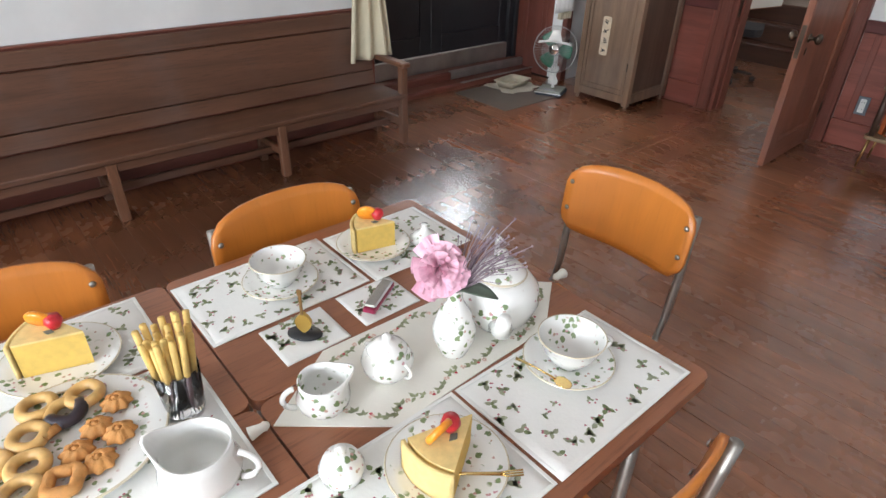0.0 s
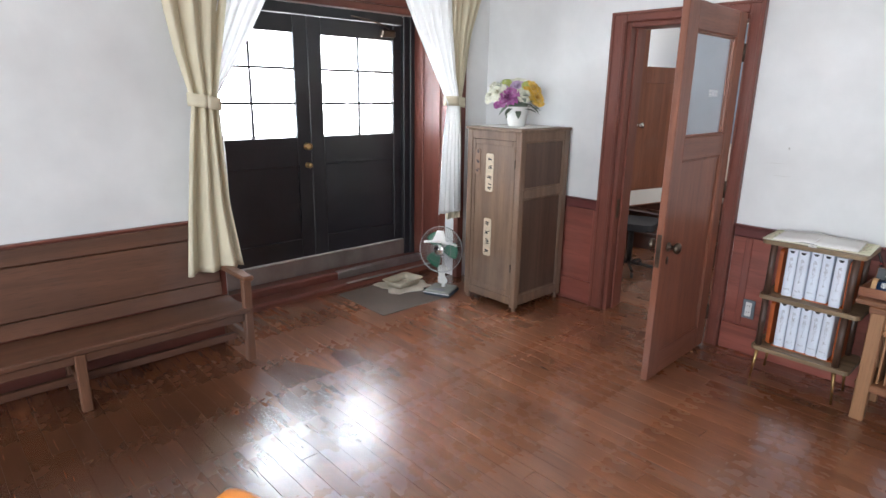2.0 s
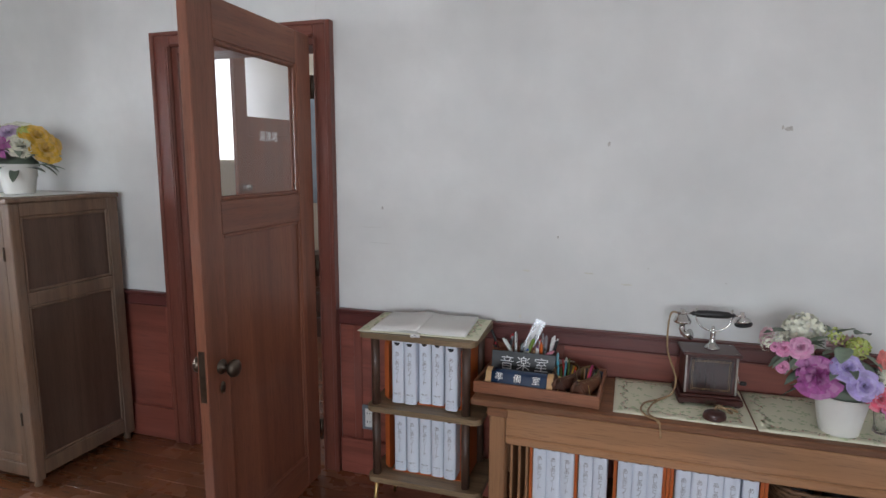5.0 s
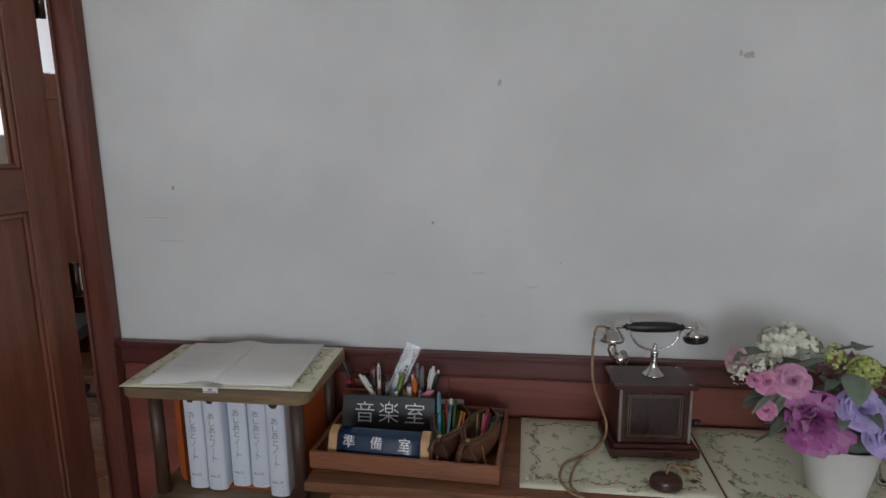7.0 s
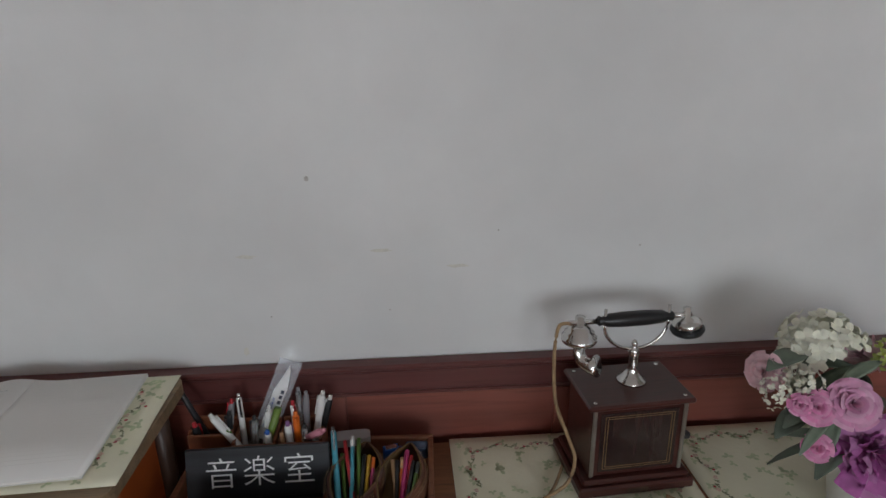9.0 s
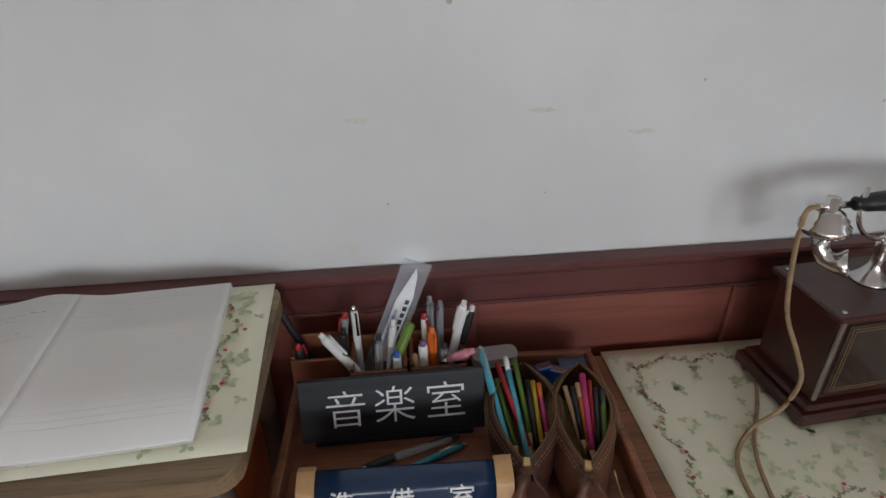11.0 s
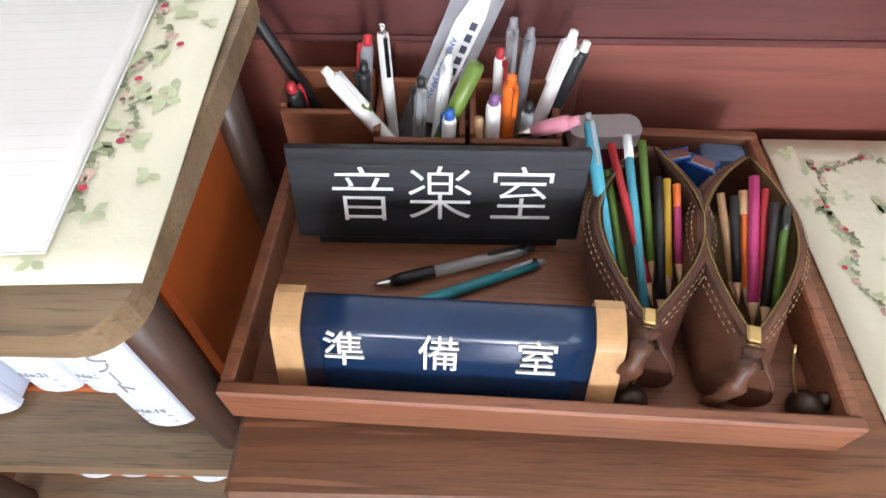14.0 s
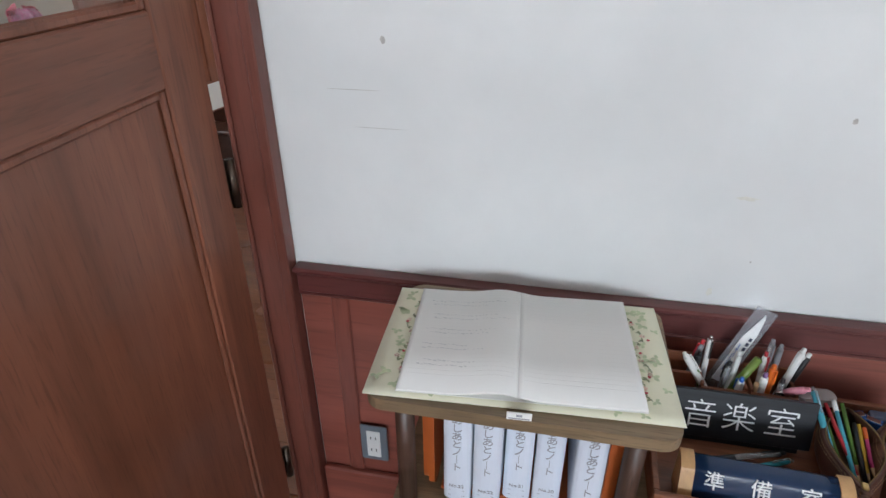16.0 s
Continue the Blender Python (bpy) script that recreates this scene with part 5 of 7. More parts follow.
pen((3.658, -0.118, B), (3.674, -0.085, 0.765), 0.0058, WHITE, WHITE, "white pen standing in a wooden box")
pen((3.674, -0.122, B), (3.676, -0.124, 0.738), 0.0065, WHITE, INKBLUE, "white four-colour ballpoint pen in a box")
pen((3.715, -0.118, B), (3.713, -0.121, 0.752), 0.0068, WHITE, PURPLE, "white felt pen with a purple end")
pen((3.728, -0.112, B), (3.727, -0.110, 0.764), 0.0068, ORANGEP, ORANGEP, "bright orange felt pen standing in a box")
pen((3.722, -0.09, B), (3.718, -0.085, 0.772), 0.0055, WHITE, RED, "white pen with a red end in a box")
pen((3.730, -0.08, B), (3.728, -0.072, 0.792), 0.0058, CLEAR, GREYP, "clear grey pen standing in a box")
pen((3.738, -0.085, B), (3.743, -0.075, 0.785), 0.0058, GREYP, GREYP, "grey drawing pen standing in a box")
pen((3.745, -0.10, B), (3.777, -0.085, 0.79), 0.0065, WHITE, WHITE, "white multi-colour pen leaning in a box")
pen((3.752, -0.095, B), (3.790, -0.082, 0.778), 0.0062, BLACKP, WHITE, "black pen with a white tip in a box")
pen((3.744, -0.12, B), (3.743, -0.122, 0.745), 0.006, CLEAR, BLACKP, "short clear pen standing in a box")
pen((3.735, -0.124, 0.712), (3.783, -0.138, 0.742), 0.0068, PINKP, PINKP, "pink marker leaning across a pen box", clip=False)
pen((3.706, -0.125, B), (3.701, -0.126, 0.732), 0.0042, CEDAR, CEDAR, "short bare wooden pencil in a box", name="pencil", category="pencil")
SLEEVE = plain("clear_ruler_sleeve", (0.74, 0.77, 0.82), 0.25, vary=0.03, transmission=0.85)
rl = thing("ruler", pose(3.640, -0.085, TZ + 0.03, -10, 24, 4), "clear plastic ruler sleeve with a white train picture", "ruler")
p = part("sleeve", Shape().box(-0.022, 0.022, 0.0022, 0.0030, 0.0, 0.195, 0.0003), SLEEVE, rl)
p.visible_shadow = False
part("train_picture", Shape().prism([(-0.012, 0.03), (0.010, 0.03), (0.012, 0.14), (0.006, 0.175), (0.001, 0.185), (-0.012, 0.13)], 0.0, 0.0012, Matrix.Translation((0, 0.001, 0)) @ upright), WHITE_PAINT, rl)
for k in range(8):
    part("printed_window", Shape().box(0.002, 0.008, -0.0011, -0.0004, 0.05 + 0.011 * k, 0.057 + 0.011 * k, 0.0002), SPINE_SIDE, rl)
lettering("lettering", "AMBITIOUS JAPAN", 0.0075, Matrix.Translation((-0.0065, -0.0006, 0.085)) @ upright @ Matrix.Rotation(radians(-90), 4, "Z"), INKBLUE, rl, 0.0002)

er = thing("eraser_case", pose(3.825, -0.082, TZ + 0.011, 0, 0, 4), "translucent grey and red plastic eraser case", "eraser case")
part("lower_case", Shape().prism(rounded(0.068, 0.03, 0.011), 0, 0.03), plain("dark_red_plastic", (0.22, 0.03, 0.05), 0.25), er)
part("lid", Shape().prism(rounded(0.070, 0.032, 0.012), 0.0302, 0.046), plain("smoky_plastic", (0.62, 0.57, 0.57), 0.3, transmission=0.35), er)
part("foot", Shape().box(-0.025, 0.025, -0.010, 0.010, -0.011, 0.0, 0.002), BLACKP, er)
for x, y, a in ((3.900, -0.094, 15), (3.922, -0.105, -30)):
    c = thing("clip_sharpener", pose(x, y, TZ, 0, 0, a), "small bright blue plastic pencil sharpener", "sharpener", "blue sharpeners")
    part("body", Shape().prism([(-0.015, -0.008), (0.015, -0.008), (0.011, 0), (0.015, 0.008), (-0.015, 0.008), (-0.011, 0)], 0, 0.032), colour("bright_blue_plastic", (0.02, 0.13, 0.50)), c)
    part("blade", Shape().box(-0.011, 0.011, -0.006, 0.006, 0.0322, 0.0335, 0.0004), CHROME, c)
c = thing("compass_box", pose(3.950, -0.083, TZ, 0, 0, -3), "flat clear box with blue contents", "box")
part("box", Shape().box(-0.022, 0.022, -0.012, 0.012, 0, 0.028, 0.003), plain("blue_tinted_plastic", (0.22, 0.32, 0.5), 0.15, transmission=0.5), c)

# ---- leather pencil pouches ----
LEATHER1 = plain("dark_brown_leather", (0.085, 0.031, 0.019), 0.5, vary=0.4, scale=18, bumps=0.35)
LEATHER2 = plain("tan_brown_leather", (0.135, 0.052, 0.026), 0.5, vary=0.4, scale=18, bumps=0.35)
STITCH = colour("cream_thread", (0.45, 0.33, 0.18), 0.8)


def pouch(fx, fy, bx_, by_, wmax, leather, lining, label):
    d = Vector((bx_ - fx, by_ - fy, 0))
    L = d.length
    p = thing("pencil_pouch", pose(fx, fy, TZ, 0, 0, math.degrees(math.atan2(d.y, d.x)) - 90), label, "pencil case", "leather pencil pouches")
    S = np.linspace(-0.12, 1.03, 27)

    def half(s):
        return wmax * max(0.0, math.sin(math.pi * min(1, max(0, s)) ** 1.15)) ** 0.85

    def section(s):
        w_ = half(s)
        k = 1.0 if 0 <= s <= 1 else 0.55
        k2 = min(1, 0.80 + 4 * max(0, s + 0.12)) * (1 if s < 1 else 0.8)
        drift = 0.06 * max(0.0, -s)
        top = 0.066 * (0.86 + 0.14 * k) + 0.008 * s
        pts = []
        for t in np.linspace(-1, 1, 19):
            a = abs(t)
            # bezier from the bottom middle round the flank to the rim
            q = a
            x = (2 * q * (1 - q) * (0.052 + 0.25 * w_) + q * q * max(w_, 0.0015)) * k2
            z = 2 * q * (1 - q) * 0.004 + q * q * top
            pts.append((math.copysign(x, t) + drift, s * L, z))
        return pts
    body = Shape().sheet([section(s) for s in S], 0.0022)
    front = section(S[0])
    body.add(front, [tuple(range(len(front)))])
    back = section(S[-1])
    body.add(back, [tuple(range(len(back)))[::-1]])
    part("body", body, leather, p)
    part("lining", Shape().sheet([[(x * 0.93, y, z * 0.97 + 0.0026) for x, y, z in section(s)] for s in np.linspace(0.03, 0.97, 20)]), lining, p, "suede lining inside the pouch")
    for sgn in (0, -1):
        edge = [Vector(section(s)[sgn]) for s in np.linspace(0, 1, 30)]
        part("zip_teeth", Shape().tube([e + Vector((0, 0, 0.0006)) for e in edge], 0.0010, 6), ZIP, p, "brass zip teeth along the opening")
        out = 1 if sgn == -1 else -1
        part("zip_tape", Shape().sheet([[e + Vector((out * 0.0008, 0, 0.0002)) for e in edge], [e + Vector((out * 0.0062, 0, -0.003)) for e in edge]], 0.001), leather, p)
        for off in (0.0085, 0.0115):
            st = Shape()
            fine = [Vector(section(s)[sgn]) for s in np.linspace(0.02, 0.97, 60)]
            for k in range(0, 58, 2):
                st.tube([fine[k] + Vector((out * off, 0, -0.0042 - (off - 0.0085) * 1.0)), fine[k + 1] + Vector((out * off, 0, -0.0042 - (off - 0.0085) * 1.0))], 0.00042, 4)
            tagged(part("stitching", st, STITCH, p), kind="stuff")
    part("zip_slider", Shape().box(-0.005, 0.005, -0.006, 0.008, 0.0655, 0.0705, 0.0015), BRASS, p, "brass zip slider")
    ring = [(0.006 * math.cos(t), -0.009 + 0.0015 * math.sin(t), 0.062 + 0.006 * math.sin(t)) for t in np.linspace(0, 6.28, 17)]
    part("ring", Shape().tube(ring, 0.0009, 6), BRASS, p)
    rows = []
    for u in np.linspace(0, 1, 16):
        w_, lean = 0.0065 + 0.0016 * math.sin(u * 22), -0.014 * u
        y, z = -0.009 - 0.026 * min(1, u / 0.6), 0.0665 - 0.046 * max(0, u - 0.42) / 0.58 + 0.0012 * math.sin(u * 22 + 1)
        rows.append([(lean - w_, y, z), (lean, y - 0.0015, z + 0.0012), (lean + w_, y, z)])
    part("leather_pull", Shape().sheet(rows, 0.002), LEATHER2, p)
    return p


pouch(3.823, -0.300, 3.857, -0.130, 0.042, LEATHER1, plain("brown_suede_lining", (0.15, 0.075, 0.042), 0.9, vary=0.2, scale=40, bumps=0.3), "dark brown leather pencil pouch, unzipped and full")
pouch(3.894, -0.313, 3.938, -0.141, 0.036, LEATHER2, plain("tan_suede_lining", (0.30, 0.19, 0.085), 0.9, vary=0.2, scale=40, bumps=0.3), "tan leather pencil pouch, unzipped and full")
for p0, p1, r_, body, end, lab, nm in (
        ((3.810, -0.262, 0.655), (3.790, -0.125, 0.733), 0.0055, CYANP, CLEAR, "light blue mechanical pencil in a leather pouch", "pen"),
        ((3.838, -0.272, 0.660), (3.812, -0.14, 0.712), 0.0038, RED, RED, "red pencil in a leather pouch", "pencil"),
        ((3.822, -0.260, 0.650), (3.808, -0.16, 0.70), 0.0038, GREENP, GREENP, "green pencil in a leather pouch", "pencil"),
        ((3.832, -0.292, 0.652), (3.826, -0.135, 0.716), 0.0040, CYANP, WHITE, "sky-blue pencil with a white end", "pencil"),
        ((3.842, -0.250, 0.660), (3.838, -0.14, 0.716), 0.0038, GREENP, GREENP, "olive pencil in a leather pouch", "pencil"),
        ((3.844, -0.285, 0.656), (3.850, -0.17, 0.702), 0.0040, BLACKP, BLACKP, "black pencil in a leather pouch", "pencil"),
        ((3.852, -0.265, 0.660), (3.858, -0.17, 0.700), 0.0036, YELLOWP, YELLOWP, "yellow pencil in a leather pouch", "pencil"),
        ((3.862, -0.255, 0.664), (3.866, -0.175, 0.698), 0.0034, MAGENTA, ORANGEP, "pink pencil in a leather pouch", "pencil"),
        ((3.908, -0.265, 0.655), (3.900, -0.185, 0.700), 0.0036, CEDAR, CEDAR, "bare wood pencil in a leather pouch", "pencil"),
        ((3.907, -0.270, 0.660), (3.909, -0.190, 0.702), 0.0038, BLACKP, BLACKP, "black pencil in a leather pouch", "pencil"),
        ((3.913, -0.275, 0.660), (3.918, -0.185, 0.702), 0.0036, ORANGEP, CEDAR, "orange pencil in a leather pouch", "pencil"),
        ((3.912, -0.290, 0.662), (3.927, -0.175, 0.710), 0.0046, MAGENTA, MAGENTA, "magenta pencil in a leather pouch", "pencil"),
        ((3.920, -0.285, 0.660), (3.934, -0.185, 0.706), 0.0036, RED, RED, "red pencil in a leather pouch", "pencil"),
        ((3.918, -0.295, 0.664), (3.938, -0.20, 0.706), 0.0040, BLACKP, BLACKP, "black drawing pencil in a leather pouch", "pencil"),
        ((3.924, -0.300, 0.664), (3.946, -0.205, 0.706), 0.0038, GREENP, BLACKP, "dark green pencil in a leather pouch", "pencil")):
    p0, p1 = (p0[0] + 0.005, p0[1] + 0.006, p0[2]), (p1[0] + 0.005, p1[1] + 0.006, p1[2])
    pen(p0, p1, r_, body, end, lab, name=nm, category=nm)
for x, y, lab in ((3.816, -0.338, "round bronze bell charm on a chain"), (3.948, -0.342, "small bronze animal charm on a chain")):
    c = thing("charm", pose(x, y, TZ), lab, "charm", "pouch charms")
    part("body", Shape().lathe([(0.006, 0), (0.013, 0.006), (0.014, 0.013), (0.008, 0.021), (0.002, 0.024), (0, 0.0245)], seg=16), BRONZE, c)
    if x > 3.9:
        part("head", Shape().lathe([(0.002, 0), (0.006, 0.004), (0.007, 0.009), (0.004, 0.014), (0, 0.015)], 0.013, 0.004, 0.008, 12), BRONZE, c)
    pts = [(-0.02 + 0.02 * u + (0 if x > 3.9 else 0.03 * (1 - u)), 0.028 * (1 - u), 0.012 + 0.045 * (1 - u) ** 2) for u in np.linspace(0, 1, 12)]
    part("chain", Shape().tube(pts, 0.0012, 6), BRASS, c)

# ---- the old telephone ----
MAHOG = wood("mahogany_case", (0.06, 0.016, 0.012), "x", 0.34, 0.4, 6, coat=0.15)
MAHOG_D = wood("dark_mahogany_panel", (0.035, 0.018, 0.017), "z", 0.25, 0.3, 6, coat=0.35)
GILT = plain("faded_gilt_line", (0.35, 0.23, 0.10), 0.5, 0.4)
ph = thing("telephone", pose(4.338, -0.148, 0.6245, 0, 0, 4) @ Matrix.Diagonal((0.97, 0.97, 0.957, 1)), "antique wooden desk telephone with chrome fittings", "telephone")
for x in (-0.095, 0.095):
    for y in (-0.06, 0.06):
        part("foot", Shape().lathe([(0.010, 0), (0.012, 0.004), (0.010, 0.009)], x, y, 0, 12), MAHOG, ph)
part("plinth", Shape().box(-0.112, 0.112, -0.080, 0.080, 0.008, 0.030, 0.004).box(-0.104, 0.104, -0.073, 0.073, 0.030, 0.041, 0.004), MAHOG, ph)
part("case", Shape().box(-0.090, 0.090, -0.060, 0.060, 0.0412, 0.188, 0.003), MAHOG, ph)
part("lid", Shape().box(-0.101, 0.101, -0.070, 0.070, 0.1882, 0.199, 0.003), MAHOG, ph)
part("front_panel", Shape().box(-0.074, 0.074, -0.0625, -0.0602, 0.052, 0.178, 0.001), MAHOG_D, ph)
s = Shape()
for o in (0.066, 0.061):
    s.box(-o, o, -0.0632, -0.0626, 0.115 + o * 0.86 - 0.001, 0.115 + o * 0.86, 0.0002).box(-o, o, -0.0632, -0.0626, 0.115 - o * 0.86, 0.115 - o * 0.86 + 0.001)
    s.box(-o, -o + 0.001, -0.0632, -0.0626, 0.115 - o * 0.86, 0.115 + o * 0.86, 0.0002).box(o - 0.001, o, -0.0632, -0.0626, 0.115 - o * 0.86, 0.115 + o * 0.86, 0.0002)
part("gilt_line", s, GILT, ph)
for x in (-0.086, 0.086):
    part("corner_strip", Shape().box(x - 0.004, x + 0.004, -0.0645, -0.0602, 0.043, 0.187, 0.0015), TUBE, ph)
for x in (-0.085, 0.085):
    for y in (-0.056, 0.056):
        part("screw", Shape().lathe([(0.004, 0), (0.0035, 0.0012), (0, 0.0016)], x, y, 0.199, 10), CHROME, ph)
part("badge", Shape().box(-0.02, 0.02, -0.0812, -0.0802, 0.014, 0.024, 0.0004), BRONZE, ph)
part("pillar", Shape().lathe([(0.028, 0.199), (0.027, 0.203), (0.016, 0.212), (0.0095, 0.226), (0.009, 0.25), (0.0105, 0.262), (0.0085, 0.268), (0.004, 0.272), (0.006, 0.278), (0.004, 0.284), (0, 0.287)], 0.011, 0.008, 0, 24), CHROME, ph)
arc = [(0.011 + 0.062 * math.sin(t), 0.008, 0.322 - 0.055 * math.cos(t)) for t in np.linspace(-1.45, 1.45, 17)]
arc = [(arc[0][0], 0.008, 0.352)] + arc + [(arc[-1][0], 0.008, 0.352)]
part("cradle", Shape().tube(arc, 0.0032, 8), CHROME, ph, "chrome U-shaped cradle")
ax = Matrix.Translation((0, 0.008, 0.330)) @ Matrix.Rotation(radians(90), 4, "Y")
hs = part("handset", Shape().lathe([(0.006, -0.066), (0.010, -0.062), (0.007, -0.056), (0.0125, -0.046), (0.0145, -0.015), (0.0145, 0.03), (0.0125, 0.06), (0.007, 0.07), (0.010, 0.077), (0.006, 0.082)], 0, 0, 0, 20, ax), plain("black_ebonite", (0.012, 0.012, 0.013), 0.35), ph, "black fluted handset grip")
for a, b_ in ((-0.118, -0.064), (0.08, 0.116)):
    part("rod", Shape().tube([(a, 0.008, 0.330), (b_, 0.008, 0.330)], 0.0052, 10), CHROME, hs)
part("transmitter", Shape().lathe([(0.0, 0.344), (0.009, 0.342), (0.009, 0.326), (0.012, 0.326), (0.020, 0.321), (0.021, 0.315), (0.027, 0.312), (0.027, 0.306), (0.032, 0.303), (0.0325, 0.296), (0.030, 0.292), (0.012, 0.289)], -0.098, 0.008, 0, 26), CHROME, hs, "chrome stepped mouthpiece cap")
horn = [(-0.098, 0.008, 0.290), (-0.098, 0.004, 0.270), (-0.094, -0.004, 0.256), (-0.084, -0.014, 0.252), (-0.074, -0.024, 0.256)]
part("horn", Shape().tube(horn, 0.012, 14, (1.0, 1.0, 1.0, 1.15, 1.75)), CHROME, hs, "curved chrome speaking horn")
tl = Matrix.Translation((0.108, 0.008, 0.330)) @ Matrix.Rotation(radians(-8), 4, "Y")
part("earpiece", Shape().lathe([(0.0, 0.016), (0.007, 0.014), (0.007, -0.004), (0.018, -0.009), (0.026, -0.014), (0.027, -0.025), (0.0, -0.026)], 0, 0, 0, 26, tl), CHROME, hs)
part("ear_cushion", Shape().lathe([(0.030, -0.0262), (0.031, -0.031), (0.028, -0.037), (0.010, -0.038), (0, -0.036)], 0, 0, 0, 26, tl), BLACKP, hs)
part("crank", Shape().tube([(0.090, -0.01, 0.10), (0.104, -0.01, 0.10), (0.106, -0.012, 0.078), (0.112, -0.012, 0.076)], 0.003, 8), CHROME, ph)
part("crank_knob", Shape().lathe([(0.005, 0), (0.0085, 0.004), (0.0085, 0.018), (0.005, 0.022)], 0, 0, 0, 14, Matrix.Translation((0.111, -0.012, 0.076)) @ Matrix.Rotation(radians(90), 4, "Y")), BLACKP, ph)
CORD = plain("tan_cloth_cord", (0.36, 0.24, 0.13), 0.85, vary=0.25, scale=80, bumps=0.4)


def smooth_path(pts, n=8):
    """Points of a smooth curve through the given ones."""
    P = [Vector(p) for p in pts]
    out = []
    for i in range(len(P) - 1):
        a, b_, c, d = P[max(i - 1, 0)], P[i], P[i + 1], P[min(i + 2, len(P) - 1)]
        for k in range(n):
            t = k / n
            out.append(0.5 * ((2 * b_) + (c - a) * t + (2 * a - 5 * b_ + 4 * c - d) * t * t + (3 * b_ - a - 3 * c + d) * t ** 3))
    return out + [P[-1]]


part("cord", Shape().tube(smooth_path([(-0.118, 0.008, 0.330), (-0.140, 0.002, 0.326), (-0.150, -0.012, 0.27), (-0.149, -0.03, 0.19), (-0.130, -0.05, 0.13), (-0.118, -0.06, 0.085), (-0.130, -0.058, 0.03), (-0.176, -0.064, 0.005),
                                       (-0.222, -0.100, 0.004), (-0.242, -0.142, 0.004), (-0.246, -0.186, 0.004), (-0.228, -0.230, 0.004), (-0.198, -0.256, 0.005), (-0.192, -0.264, -0.012), (-0.188, -0.266, -0.055)]), 0.0034, 8), CORD, ph)
part("cord", Shape().tube(smooth_path([(-0.085, 0.06, 0.012), (-0.135, -0.02, 0.004), (-0.186, -0.086, 0.004), (-0.212, -0.140, 0.005), (-0.225, -0.20, 0.004), (-0.205, -0.25, 0.005), (-0.198, -0.262, -0.004)]), 0.0032, 8), CORD, ph)
rc = thing("bell_push", pose(4.345, -0.335, 0.6255, 0, 0, 12), "oval reddish-brown wooden telephone piece on a cord", "telephone part")
part("body", Shape().lathe([(0.030, 0), (0.036, 0.004), (0.038, 0.012), (0.0365, 0.014), (0.037, 0.016), (0.033, 0.026), (0.020, 0.032), (0.006, 0.034), (0, 0.0342)], 0, 0, 0, 28, None, 1.0, 0.78), MAHOG, rc)
part("cord", Shape().tube(smooth_path([(0.0, 0.0, 0.034), (0.012, 0.012, 0.045), (0.035, 0.03, 0.034), (0.06, 0.03, 0.012), (0.075, 0.05, 0.006), (0.05, 0.075, 0.008), (0.03, 0.05, 0.02), (0.06, 0.03, 0.028), (0.09, 0.045, 0.012), (0.07, 0.09, 0.005)]), 0.0032, 8), CORD, rc)


# ---- flowers ----
def petal_colour(name, c, tip=1.25):
    m, nt, b = base_material(name, 0.65)
    v = coords(nt)
    n = noise_tex(nt, v, 45, 3)
    ri = nt.nodes.new("ShaderNodeNewGeometry")
    col = colour_mix(nt, ramp(nt, n, ((0.3, 0), (0.7, 1))), [x * 0.72 for x in c], [min(0.95, x * tip) for x in c])
    col = colour_mix(nt, ramp(nt, ri.outputs["Random Per Island"], ((0, 0), (1, 0.5))), col, [min(0.95, 0.35 + 0.65 * x) for x in c])
    nt.links.new(col, b.inputs["Base Color"])
    return m


P_PINK, P_ROSE, P_MAG = petal_colour("pink_petal", (0.72, 0.24, 0.46)), petal_colour("dusty_rose_petal", (0.62, 0.26, 0.44)), petal_colour("magenta_petal", (0.42, 0.09, 0.33))
P_LAV, P_RED, P_CORAL = petal_colour("lavender_petal", (0.42, 0.33, 0.66)), petal_colour("crimson_pink_petal", (0.72, 0.10, 0.17)), petal_colour("coral_petal", (0.74, 0.20, 0.18))
P_WHITE, P_YEL, P_LIME = petal_colour("ivory_petal", (0.74, 0.74, 0.60)), petal_colour("golden_petal", (0.75, 0.47, 0.04)), petal_colour("lime_petal", (0.45, 0.52, 0.10))
P_LILAC, P_PALE = petal_colour("lilac_petal", (0.50, 0.36, 0.56)), petal_colour("pale_pink_petal", (0.72, 0.45, 0.50))
GREEN1, GREEN2 = petal_colour("dark_leaf", (0.035, 0.075, 0.028)), petal_colour("grey_green_leaf", (0.13, 0.20, 0.12))
POTWHITE = plain("white_pot", (0.78, 0.78, 0.74), 0.4, vary=0.03)


def petal_patch(s, m, a, width, R, H, curl, ruffle, r):
    rows = []
    for i in range(5):
        v = i / 4
        row = []
        for j in range(5):
            u = -1 + j / 2
            t = a + u * width * (0.45 + 0.55 * math.sin(math.pi * min(1, v * 0.62 + 0.2)))
            rr = R * (0.12 + 0.88 * v ** 0.75) + curl * R * max(0, v - 0.55) ** 2 * 3
            z = H * (v ** 0.85) - H * 0.22 * abs(u) ** 2.5 * v - curl * H * max(0, v - 0.6) ** 2 * 3 + ruffle * R * math.sin(u * 5 + a * 3) * v * v
            row.append(m @ Vector((rr * math.cos(t), rr * math.sin(t), z)))
        rows.append(row)
    s.sheet(rows)


